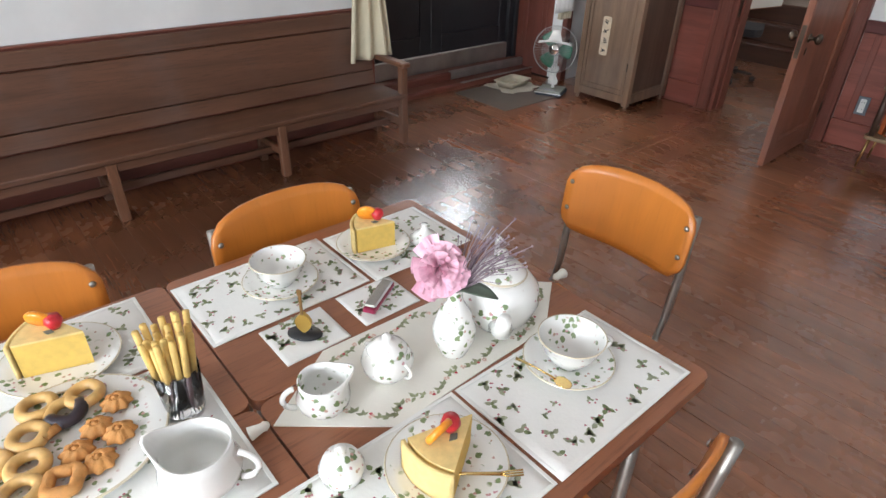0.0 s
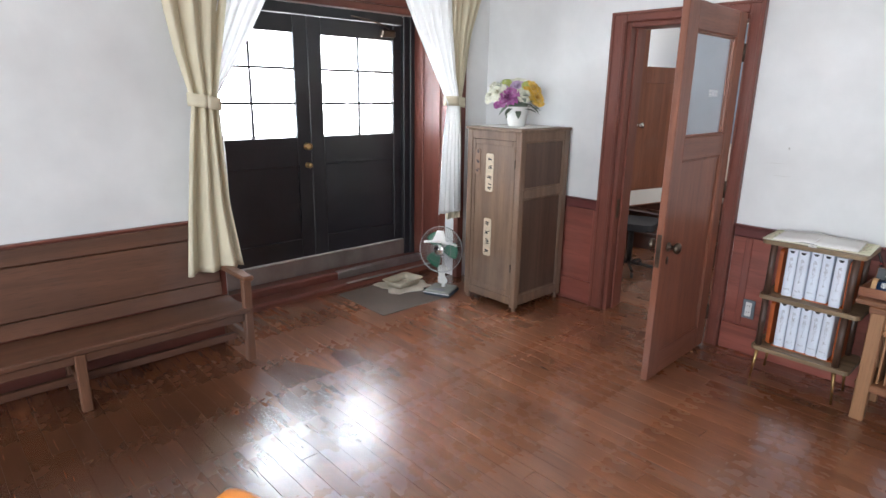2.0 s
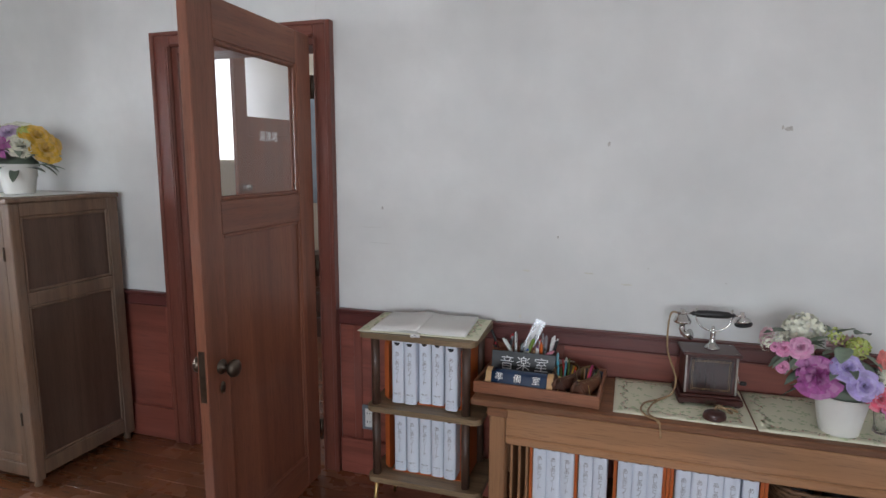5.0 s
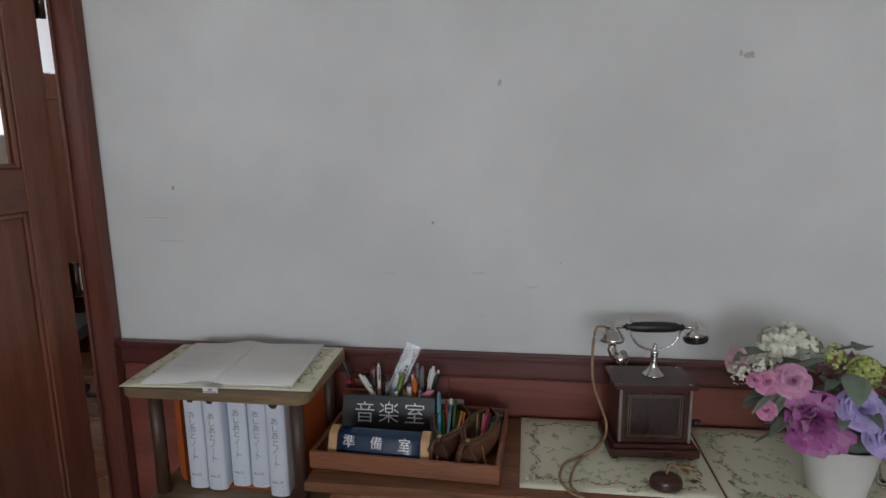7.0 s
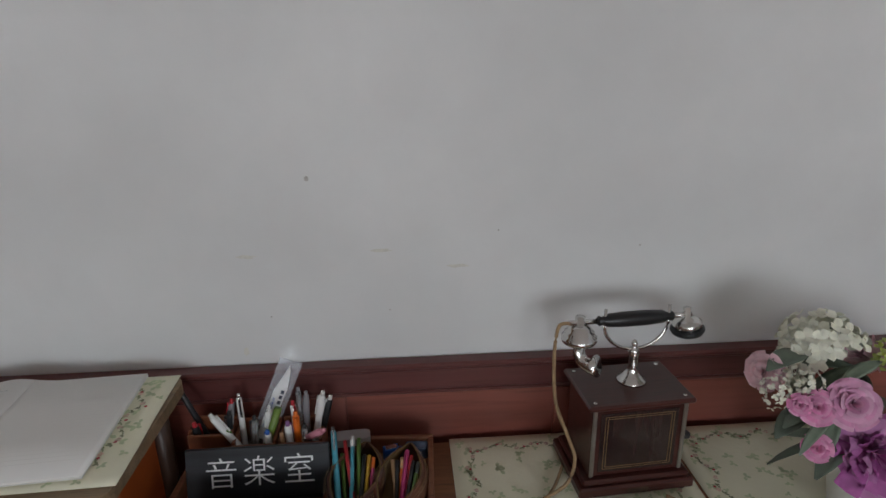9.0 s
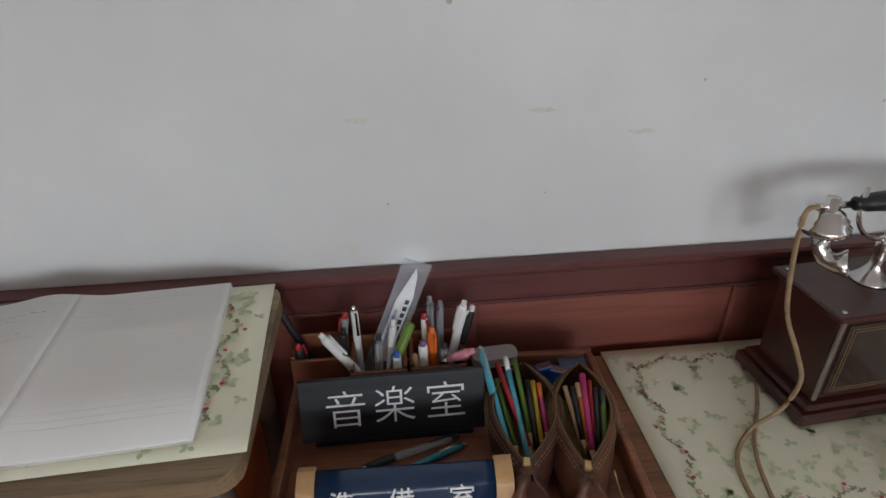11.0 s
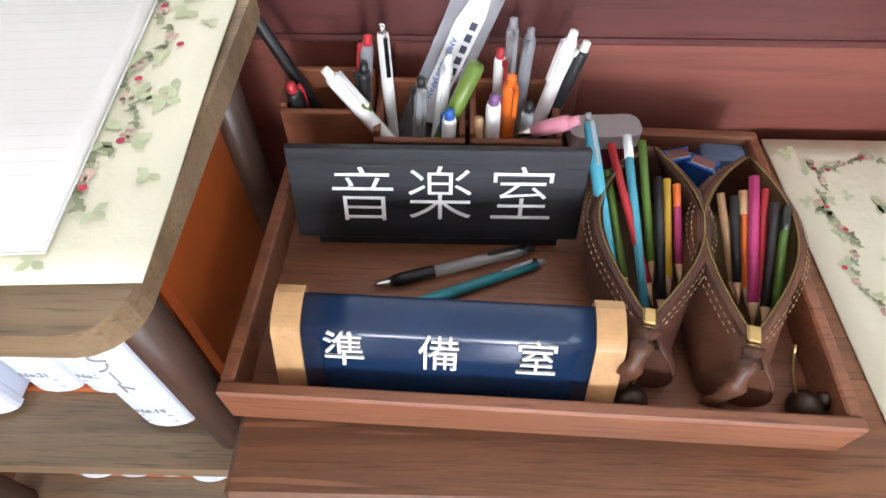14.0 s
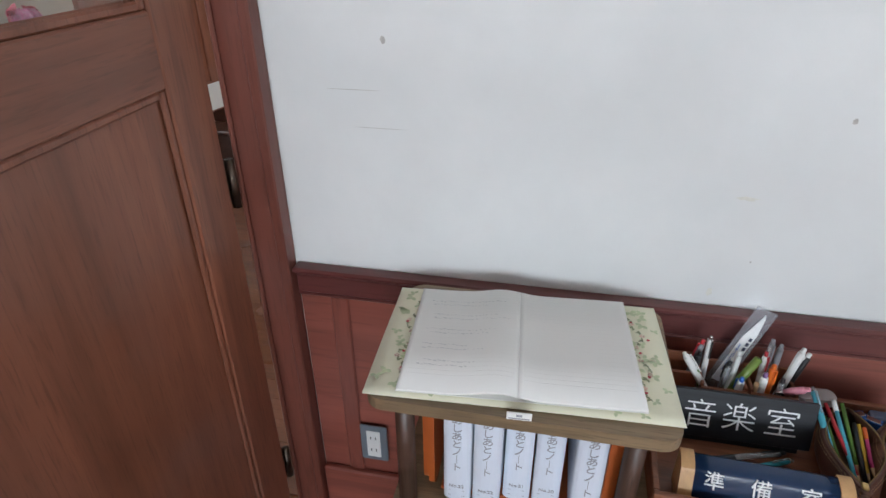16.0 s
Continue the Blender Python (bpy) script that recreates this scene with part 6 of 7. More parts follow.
def blossom(at, towards, size, kind, material, parent, seed):
    r = random.Random(seed)
    m = Matrix.Translation(at) @ Vector(towards).to_track_quat("Z", "Y").to_matrix().to_4x4()
    s = Shape()
    if kind == "rose":
        for k, n in enumerate((2, 3, 3, 4, 5, 5, 6)):
            f = (k + 1) / 7
            for j in range(n):
                petal_patch(s, m, j * 2 * math.pi / n + k * 2.1 + r.uniform(-0.2, 0.2), math.pi / n * (1.35 if k < 3 else 1.2), size * (0.10 + 0.92 * f ** 1.15) * r.uniform(0.94, 1.06),
                            size * (0.92 - 0.72 * f * f) * r.uniform(0.92, 1.08), 0.1 + 0.45 * f, 0.05 + 0.05 * f, r)
    elif kind == "peony":
        for k in range(9):
            f = (k + 1) / 9
            for j in range(5 + k // 2):
                petal_patch(s, m, j * 2 * math.pi / (5 + k // 2) + k * 1.1 + r.uniform(-0.35, 0.35), 0.45 + r.uniform(-0.1, 0.15), size * f * r.uniform(0.8, 1.12), size * (0.85 - 0.62 * f * f) * r.uniform(0.7, 1.25), 0.3 * f, 0.22, r)
    else:
        loose = size < 0.03
        n_florets = 26 if loose else 64
        for k in range(n_florets):
            z = 1 - 1.3 * (k + 0.5) / n_florets
            a = k * 2.4
            n = Vector((math.sqrt(max(0, 1 - z * z)) * math.cos(a), math.sqrt(max(0, 1 - z * z)) * math.sin(a), z))
            mm = m @ Matrix.Translation(n * size * (r.uniform(0.55, 1.25) if loose else r.uniform(0.8, 1.06))) @ n.to_track_quat("Z", "Y").to_matrix().to_4x4()
            for j in range(4):
                t = j * math.pi / 2 + r.random()
                q = size * (0.26 if loose else 0.25)
                c, d = math.cos(t), math.sin(t)
                s.sheet([[mm @ Vector((c * x - d * y, d * x + c * y, 0.12 * q * (1 - abs(y) / (0.6 * q)) + 0.35 * (x * x) / q)) for y in (-0.5 * q * w_, 0, 0.5 * q * w_)] for x, w_ in ((0.0, 0.2), (0.5 * q, 1.0), (q, 0.75))])
    part("blossom", s, material, parent)


def leaf_spray(at, towards, length, width, material, parent, name="leaf"):
    m = Matrix.Translation(at) @ Vector(towards).to_track_quat("X", "Z").to_matrix().to_4x4()
    rows = []
    for i in range(7):
        v = i / 6
        w_ = width * math.sin(math.pi * min(1, v * 0.93 + 0.05)) ** 0.8
        rows.append([m @ Vector((length * v, w_ * u, -0.25 * length * v * v + 0.25 * w_ * abs(u))) for u in (-1, -0.5, 0, 0.5, 1)])
    part(name, Shape().sheet(rows, 0.0006), material, parent)


def flower_pot(name, base, rb, rt, h, label):
    f = thing(name, base, label, "flowers", "potted artificial flowers")
    part("pot", Shape().lathe([(rb * 0.94, 0), (rb, 0.003), (rb + (rt - rb) * 0.5, h * 0.5), (rt, h - 0.004), (rt + 0.002, h), (rt - 0.003, h), (rt - 0.004, h * 0.85), (0.0, h * 0.84)], seg=36), POTWHITE, f, "plain white tapered pot")
    core = [(rt * 0.7, h * 0.85), (rt * 0.95, h * 1.1), (rt * 0.6, h * 1.35), (0, h * 1.4)]
    part("foliage_core", Shape().lathe(core, seg=16), GREEN1, f)
    return f


f2 = flower_pot("flower_pot", (4.715, -0.30, 0.6245), 0.056, 0.078, 0.128, "white pot of mixed pink, purple and white artificial flowers")
to_cam = Vector((-0.15, -0.9, 0.35))
for k, (dx, dy, z, size, kind, mt, tx) in enumerate((
        (-0.150, -0.085, 0.310, 0.028, "rose", P_ROSE, -0.3), (-0.192, -0.075, 0.300, 0.020, "rose", P_PINK, -0.5), (-0.226, 0.0, 0.318, 0.024, "rose", P_PALE, -1.6),
        (-0.115, 0.035, 0.330, 0.058, "hydrangea", P_WHITE, -0.2), (-0.100, -0.085, 0.222, 0.058, "peony", P_MAG, -0.2), (-0.232, -0.04, 0.305, 0.021, "hydrangea", P_WHITE, -0.6),
        (-0.200, -0.05, 0.325, 0.022, "hydrangea", P_WHITE, -0.4), (-0.215, -0.07, 0.302, 0.012, "rose", P_PINK, -0.8), (-0.035, 0.0, 0.335, 0.026, "hydrangea", P_LIME, 0.1), (-0.03, -0.11, 0.262, 0.034, "rose", P_LAV, -0.1), (0.012, -0.125, 0.215, 0.036, "rose", P_LAV, 0.0),
        (0.055, -0.12, 0.180, 0.030, "rose", P_RED, 0.2), (0.095, -0.06, 0.275, 0.036, "rose", P_CORAL, 0.5), (0.095, -0.105, 0.152, 0.040, "peony", P_PINK, 0.5),
        (0.085, -0.09, 0.235, 0.030, "hydrangea", P_WHITE, 0.4), (0.03, 0.0, 0.30, 0.032, "hydrangea", P_LIME, 0.1), (-0.196, -0.095, 0.242, 0.016, "rose", P_PINK, -0.7),
        (0.13, 0.0, 0.24, 0.045, "hydrangea", P_WHITE, 0.8), (0.12, 0.05, 0.17, 0.045, "peony", P_MAG, 0.9), (0.03, 0.08, 0.27, 0.05, "peony", P_PALE, 0.2), (-0.09, 0.07, 0.23, 0.045, "rose", P_WHITE, -0.6),
        (-0.135, -0.035, 0.262, 0.026, "hydrangea", P_WHITE, -0.6))):
    d = Vector((tx, -0.8 if dy < 0.03 else 0.5, 0.55 if z > 0.24 else 0.2))
    blossom((dx, dy, z * 0.93), d, size, kind, mt, f2, 100 + k)
for k in range(34):
    a, z = k * 2.399, 0.13 + 0.2 * ((k * 7) % 11) / 11
    leaf_spray((0.06 * math.cos(a), 0.06 * math.sin(a), z), (math.cos(a), math.sin(a), 0.35 * math.sin(k)), 0.095 + 0.03 * math.sin(k * 3), 0.017 + 0.008 * math.sin(k * 5), (GREEN1, GREEN2, GREEN1)[k % 3], f2)
for x, y, z, dx, dz, ln, wd, mt in ((-0.15, 0.02, 0.335, -0.9, 0.25, 0.10, 0.020, GREEN1), (-0.15, -0.01, 0.25, -0.9, -0.05, 0.085, 0.019, GREEN1), (-0.12, -0.05, 0.30, -0.5, 0.5, 0.05, 0.014, P_LIME), (-0.03, 0.01, 0.34, 0.3, 0.5, 0.07, 0.022, GREEN1),
                                       (-0.15, -0.07, 0.275, -0.6, -0.5, 0.07, 0.010, GREEN2), (-0.16, -0.07, 0.285, -0.9, -0.3, 0.085, 0.009, GREEN2), (-0.10, 0.0, 0.27, -1.0, 0.1, 0.13, 0.02, GREEN1), (-0.09, -0.04, 0.24, -0.8, -0.2, 0.12, 0.02, GREEN1)):
    leaf_spray((x, y, z * 0.93), (dx, -0.45, dz), ln, wd, mt, f2)
gv = thing("glass_vase", (4.845, -0.27, 0.6245), "small clear cut-glass vase beside the flower pot", "vase")
part("glass", Shape().lathe([(0.022, 0), (0.026, 0.004), (0.024, 0.03), (0.03, 0.07), (0.034, 0.085), (0.031, 0.085), (0.027, 0.07), (0.021, 0.03), (0.022, 0.008), (0.0, 0.007)], seg=20), GLASS, gv)

f1 = flower_pot("flower_pot", (1.268, -0.345, 1.325), 0.062, 0.083, 0.140, "white pot of ivory, magenta and yellow artificial flowers")
Lx, Ly, Fx, Fy = 0.74, 0.67, 0.67, -0.74
for k, (l, f_, z, size, kind, mt) in enumerate((
        (-0.165, 0.02, 0.195, 0.038, "rose", P_WHITE), (-0.115, 0.06, 0.215, 0.044, "rose", P_WHITE), (-0.045, 0.10, 0.185, 0.058, "peony", P_MAG), (0.015, 0.03, 0.255, 0.040, "rose", P_LILAC),
        (0.065, 0.09, 0.205, 0.042, "rose", P_WHITE), (0.12, 0.05, 0.245, 0.042, "rose", P_YEL), (0.15, 0.07, 0.185, 0.044, "rose", P_YEL), (-0.11, 0.09, 0.14, 0.030, "peony", P_MAG),
        (-0.14, -0.03, 0.25, 0.034, "hydrangea", P_WHITE), (-0.06, 0.0, 0.27, 0.034, "hydrangea", P_LIME), (-0.085, 0.03, 0.25, 0.028, "rose", P_LILAC), (0.03, -0.06, 0.26, 0.05, "rose", P_WHITE),
        (-0.05, -0.10, 0.22, 0.05, "peony", P_MAG), (0.12, -0.06, 0.22, 0.05, "rose", P_YEL), (0.075, 0.045, 0.265, 0.026, "hydrangea", P_LIME))):
    l -= 0.025
    blossom((Lx * l + Fx * f_, Ly * l + Fy * f_, z + 0.014), (Lx * l * 4 + Fx * 0.6, Ly * l * 4 + Fy * 0.6, 0.55), size * 1.25, kind, mt, f1, 300 + k)
for k in range(28):
    a, z = k * 2.399, 0.12 + 0.14 * ((k * 5) % 9) / 9
    leaf_spray((0.05 * math.cos(a), 0.05 * math.sin(a), z), (math.cos(a), math.sin(a), 0.5 * math.sin(k * 2) + 0.1), 0.12 + 0.03 * math.sin(k * 3), 0.02, (GREEN1, GREEN2)[k % 2], f1)
for l, z in ((0.14, 0.12), (0.11, 0.10)):
    leaf_spray((Lx * 0.09 + 0.02, Ly * 0.09 - 0.02, z + 0.04), (Lx * l, Ly * l, -0.05), 0.085, 0.022, GREEN1, f1)

# ---- fan, litter tray and mat by the entrance ----
mat_ = single("floor_mat", Shape().prism(rounded(0.60, 0.60, 0.01), 0.0, 0.004, Matrix.Translation((0.665, -1.055, 0.0015))), plain("grey_rubber_mat", (0.15, 0.12, 0.10), 0.45, vary=0.2, scale=6, bumps=0.3), "grey worn mat lying before the doors", "mat")
RAG = plain("cream_rag", (0.62, 0.57, 0.48), 0.9, vary=0.1, scale=10, bumps=0.3)
rows = []
for i in range(22):
    row = []
    for j in range(22):
        u, v = i / 21, j / 21
        a = math.atan2(v - 0.5, u - 0.5)
        sq = 1 + 0.10 * math.sin(5 * a + 1) + 0.06 * math.sin(9 * a)
        row.append((0.55 + (u - 0.5) * 0.33 * sq, -0.83 + (v - 0.5) * 0.36 * sq, 0.011 + 0.005 * math.sin(13 * u + 4 * v) * math.sin(11 * v)))
    rows.append(row)
single("rag", Shape().sheet(rows, 0.004), RAG, "crumpled cream cloth under a plastic tray", "cloth")
lt = thing("plastic_tray", pose(0.53, -0.825, 0.017, 0, 0, 8), "shallow beige plastic tray standing on a cloth", "tray")
BEIGE = plain("beige_plastic", (0.55, 0.49, 0.38), 0.5, vary=0.08)
o, i_ = rounded(0.20, 0.28, 0.03), rounded(0.15, 0.23, 0.025)
n = len(o)
s = Shape()
rings = [([p[0] * 0.78 for p in o], [p[1] * 0.83 for p in o], 0.0), ([p[0] for p in o], [p[1] for p in o], 0.05), ([p[0] * 1.07 for p in o], [p[1] * 1.05 for p in o], 0.052), ([p[0] * 1.07 for p in o], [p[1] * 1.05 for p in o], 0.048)]
for k in range(3):
    a, b_ = rings[k], rings[k + 1]
    s.sheet([[(x, y, a[2]) for x, y in zip(a[0] + a[0][:1], a[1] + a[1][:1])], [(x, y, b_[2]) for x, y in zip(b_[0] + b_[0][:1], b_[1] + b_[1][:1])]], 0.002)
s.add([(x, y, 0.002) for x, y in zip(rings[0][0], rings[0][1])], [tuple(range(n))])
part("body", s, BEIGE, lt)

FGREEN = plain("green_fan_blade", (0.015, 0.16, 0.085), 0.3, vary=0.1, transmission=0.25)
WIRE = plain("chromed_wire", (0.45, 0.46, 0.46), 0.3, 0.9)
fan = thing("electric_fan", pose(0.86, -0.70, 0.0015, 0, 0, 24), "old green-bladed electric fan with a white tied cloth", "fan")
part("base", Shape().box(-0.11, 0.11, -0.10, 0.12, 0.0, 0.026, 0.008), plain("dark_blue_fan_base", (0.045, 0.06, 0.085), 0.4), fan)
part("base_top", Shape().box(-0.105, 0.105, -0.095, 0.115, 0.0262, 0.042, 0.007), plain("grey_green_fan_deck", (0.30, 0.32, 0.28), 0.4), fan)
part("trim", Shape().box(-0.112, 0.112, -0.102, -0.1003, 0.022, 0.030, 0.0008), WHITE, fan)
part("control_plate", Shape().box(-0.05, 0.05, -0.07, -0.02, 0.0422, 0.046, 0.002), GREYP, fan)
part("pole", Shape().lathe([(0.016, 0.042), (0.012, 0.07), (0.012, 0.28), (0.018, 0.29)], 0, 0.045, 0, 14), WHITE, fan)
hub, Rf = Vector((0, -0.02, 0.365)), 0.180
face = Matrix.Translation(hub) @ Matrix.Rotation(radians(90 - 8), 4, "X")
part("motor", Shape().lathe([(0.0, -0.13), (0.03, -0.125), (0.045, -0.10), (0.046, -0.055), (0.03, -0.045)], 0, 0, 0, 20, face), WHITE, fan)
for side, zc, dep in ((1, 0.0, 0.035), (-1, -0.012, 0.04)):
    cage = Shape()
    for k in range(48):
        a = 2 * math.pi * k / 48
        pts = [(r_ * math.cos(a), r_ * math.sin(a), zc + side * dep * math.cos(math.pi / 2 * (r_ / Rf) ** 2.4)) for r_ in np.linspace(0.036, Rf, 6)]
        cage.tube([face @ Vector(p) for p in pts], 0.0010, 4, None, False)
    for r_ in (0.05, 0.10, Rf):
        z = zc + side * dep * math.cos(math.pi / 2 * (r_ / Rf) ** 2.4)
        cage.tube([face @ Vector((r_ * math.cos(t), r_ * math.sin(t), z)) for t in np.linspace(0, 2 * math.pi, 41)], 0.0024 if r_ == Rf else 0.0012, 6, None, False)
    part("wire_guard", cage, WIRE, fan)
part("badge", Shape().lathe([(0.042, 0.030), (0.042, 0.038), (0.034, 0.041), (0.018, 0.042), (0.016, 0.047), (0, 0.048)], 0, 0, 0, 26, face), CHROME, fan)
for k in range(3):
    rows = []
    for i in range(9):
        r_ = 0.02 + 0.125 * i / 8
        row = []
        for j in range(9):
            t = k * 2.094 + (-0.62 + 1.24 * j / 8) * (0.45 + 0.55 * math.sin(math.pi * min(1, 0.25 + 0.6 * i / 8)))
            row.append(face @ Vector((r_ * math.cos(t), r_ * math.sin(t), 0.0 + 0.018 * (j / 8 - 0.5))))
        rows.append(row)
    part("blade", Shape().sheet(rows, 0.0015), FGREEN, fan)
rows = []
for i in range(11):
    u = -1 + 2 * i / 10
    row = []
    for j in range(5):
        v = j / 4
        yy = 0.055 + 0.095 * v if abs(u) < 0.22 else 0.055 + 0.018 * v
        row.append(face @ Vector((u * 0.14, yy * (1 - 0.12 * u * u) if abs(u) < 0.22 else yy - 0.018 * u * u, 0.042 + 0.002 * math.sin(i * 2.0 + j) - 0.028 * (u * u) - (0.03 * max(0, v - 0.5) if abs(u) < 0.22 else 0))))
    rows.append(row)
part("tied_cloth", Shape().sheet(rows, 0.0015), PAPER, fan, "white cloth tied across the guard")
rows = [[((-0.035 + 0.07 * j / 8) * (1 + 0.25 * math.sin(i * 1.1)), 0.018 + 0.012 * math.sin(j * 1.7 + i), 0.075 + 0.15 * i / 8) for j in range(9)] for i in range(9)]
part("hanging_cloth", Shape().sheet(rows, 0.002), PAPER, fan, "white cloth hanging on the pole")

# ---- outlet and marks on the wall ----
outl = thing("wall_outlet", (2.921, -0.0165, 0.292), "grey wall outlet plate with two white sockets", "outlet")
part("plate", Shape().box(-0.035, 0.035, -0.006, 0.0, -0.06, 0.06, 0.002), plain("blue_grey_outlet_plate", (0.17, 0.20, 0.23), 0.4), outl)
part("socket_insert", Shape().box(-0.018, 0.018, -0.009, -0.006, -0.045, 0.045, 0.002), WHITE, outl)
for z in (-0.024, 0.018):
    for x in (-0.008, 0.005):
        part("slot", Shape().box(x, x + 0.0025, -0.0096, -0.0088, z, z + 0.009, 0.0003), BLACKP, outl)
STAIN_G, STAIN_Y = plain("grey_wall_smudge", (0.52, 0.50, 0.47), 0.9, vary=0.2, scale=90), plain("yellowed_wall_smudge", (0.69, 0.68, 0.62), 0.9, vary=0.1, scale=90)
r = random.Random(21)
for x, z, a, b_, mt in ((3.952, 1.552, 0.006, 0.010, STAIN_G), (4.567, 1.602, 0.014, 0.010, STAIN_G), (4.545, 1.606, 0.005, 0.008, STAIN_G), (3.767, 1.179, 0.004, 0.006, STAIN_G), (2.993, 1.279, 0.005, 0.007, STAIN_G),
                       (3.642, 1.034, 0.022, 0.004, STAIN_Y), (3.897, 1.038, 0.020, 0.004, STAIN_Y), (4.042, 1.001, 0.026, 0.004, STAIN_Y), (3.677, 0.909, 0.002, 0.002, STAIN_G), (3.907, 0.914, 0.002, 0.002, STAIN_G),
                       (3.62, 0.836, 0.007, 0.010, STAIN_Y), (2.93, 1.19, 0.05, 0.0008, STAIN_G), (2.98, 1.12, 0.06, 0.0007, STAIN_G), (4.12, 1.07, 0.002, 0.002, STAIN_G), (4.40, 1.03, 0.0025, 0.0025, STAIN_G)):
    pts = [(x + a * math.cos(t) * r.uniform(0.6, 1.2), z + b_ * math.sin(t) * r.uniform(0.6, 1.2)) for t in np.linspace(0, 2 * math.pi, 15)[:-1]]
    single("wall_stain", Shape().add([(px, -0.0006, pz) for px, pz in pts], [tuple(range(14))]), mt, kind="structure")
lettering("lettering", "湯沸場", 0.042, Matrix.Translation((0.31, 0.0222, 1.56)) @ Matrix.Rotation(radians(180), 4, "Z") @ upright, WHITE_PAINT, leaf, 0.0003)

# ---- the laid tea table ----
TOP = 0.7572
CHINA = sprigs("sprigged_china", (0.84, 0.84, 0.81), ((0.13, 0.21, 0.08), (0.27, 0.34, 0.18)), ((0.58, 0.28, 0.32), (0.50, 0.36, 0.26)), 66, 0.12, 0.5, 0.8, 0.01)
CHINA_W = plain("plain_white_china", (0.84, 0.84, 0.81), 0.12, vary=0.015, coat=0.5)
GOLD = plain("gilt_edge", (0.72, 0.52, 0.22), 0.25, 1.0)
RIM = plain("faint_gilt_china_edge", (0.74, 0.66, 0.50), 0.2, 0.2)
MATCLOTH = plain("white_printed_cloth", (0.82, 0.82, 0.79), 0.85, vary=0.04, scale=12, bumps=0.25)
MAT_LEAF, MAT_DARK, MAT_BERRY = plain("printed_sage_leaf", (0.34, 0.37, 0.25), 0.85, vary=0.35, scale=80), plain("printed_dark_leaf", (0.21, 0.26, 0.13), 0.85, vary=0.35, scale=80), plain("printed_rose_berry", (0.46, 0.16, 0.20), 0.85, vary=0.25, scale=80)


def sprig_print(parent, x0, x1, y0, y1, z, seed, gap=0.034):
    """Scattered sprigs of small leaves, each with a few berries, printed on a cloth."""
    r = random.Random(seed)
    pale, dark, berries = Shape(), Shape(), Shape()
    for i in range(int((x1 - x0) / gap)):
        for j in range(int((y1 - y0) / gap)):
            cx, cy = x0 + (i + 0.5) * gap + r.uniform(-0.009, 0.009), y0 + (j + 0.5 + 0.5 * (i % 2)) * gap + r.uniform(-0.009, 0.009)
            if not (x0 + 0.014 < cx < x1 - 0.014 and y0 + 0.014 < cy < y1 - 0.014):
                continue
            inner = min(cx - x0, x1 - cx, cy - y0, y1 - cy) > 0.055
            if inner and r.random() < 0.55:
                continue
            t0, n, grow = r.uniform(0, 6.28), r.choice((4, 5, 6)), 0.75 if inner else 1.3
            for k in range(n):
                t, off, size = t0 + k * 2.4 + r.uniform(-0.3, 0.3), 0.0035 * k * 0.6 * grow, grow * r.uniform(0.0065, 0.0105)
                px, py, c, d = cx + off * math.cos(t0), cy + off * math.sin(t0), math.cos(t), math.sin(t)
                leaf_pts = [(0, 0), (0.28, 0.34), (0.65, 0.30), (1.05, 0), (0.65, -0.30), (0.28, -0.34)]
                (dark if r.random() < 0.4 else pale).add([(px + size * (c * u - d * v), py + size * (d * u + c * v), z) for u, v in leaf_pts], [tuple(range(6))])
            for k in range(r.choice((1, 2, 3))):
                t, q = r.uniform(0, 6.28), r.uniform(0.005, 0.010)
                berries.add([(cx + q * math.cos(t) + 0.0020 * math.cos(b), cy + q * math.sin(t) + 0.0020 * math.sin(b), z + 0.0002) for b in np.linspace(0, 6.28, 7)[:-1]], [tuple(range(6))])
    for nm, sh, mt in (("leaf_print", pale, MAT_LEAF), ("leaf_print", dark, MAT_DARK), ("berry_print", berries, MAT_BERRY)):
        if sh.f:
            tagged(part(nm, sh, mt, parent), kind="stuff")


def hem(parent, x0, x1, y0, y1, z):
    """A stitched double edge round a cloth."""
    sh = Shape()
    for a0, a1, b0, b1 in ((x0, x1, y0, y0 + 0.006), (x0, x1, y1 - 0.006, y1), (x0, x0 + 0.006, y0 + 0.006, y1 - 0.006), (x1 - 0.006, x1, y0 + 0.006, y1 - 0.006)):
        sh.box(a0, a1, b0, b1, z, z + 0.0012, 0.0004)
    part("hem", sh, MATCLOTH, parent)


RUNNER = plain("ivory_runner", (0.83, 0.81, 0.74), 0.85, vary=0.04, scale=12, bumps=0.25)
for k, (x0, x1, y0, y1) in enumerate(((2.93, 3.146, -4.392, -4.066), (2.945, 3.158, -4.058, -3.797), (3.487, 3.708, -4.135, -3.80), (3.486, 3.706, -4.455, -4.142), (2.908, 3.128, -4.79, -4.452), (3.136, 3.466, -4.99, -4.432))):
    lay = TOP + (0.002 if k == 1 else 0)
    mat = flat_cloth("placemat", x0, x1, y0, y1, lay, "white placemat printed with leaves and red berries", "placemat", MATCLOTH, "placemats on the tea table", 0.0015, 20 + k, border=0)
    sprig_print(mat, x0, x1, y0, y1, lay + 0.0022, 70 + k)
    hem(mat, x0, x1, y0, y1, lay + 0.0019)
for x0, x1, y0, y1 in ((3.158, 3.268, -4.315, -4.19), (3.154, 3.262, -4.153, -4.027)):
    mat = flat_cloth("coaster", x0, x1, y0, y1, TOP, "small white square coaster with leaf print", "coaster", MATCLOTH, "coasters on the tea table", 0.0, 40, border=0)
    sprig_print(mat, x0, x1, y0, y1, TOP + 0.0022, int(-y0 * 100), 0.026)
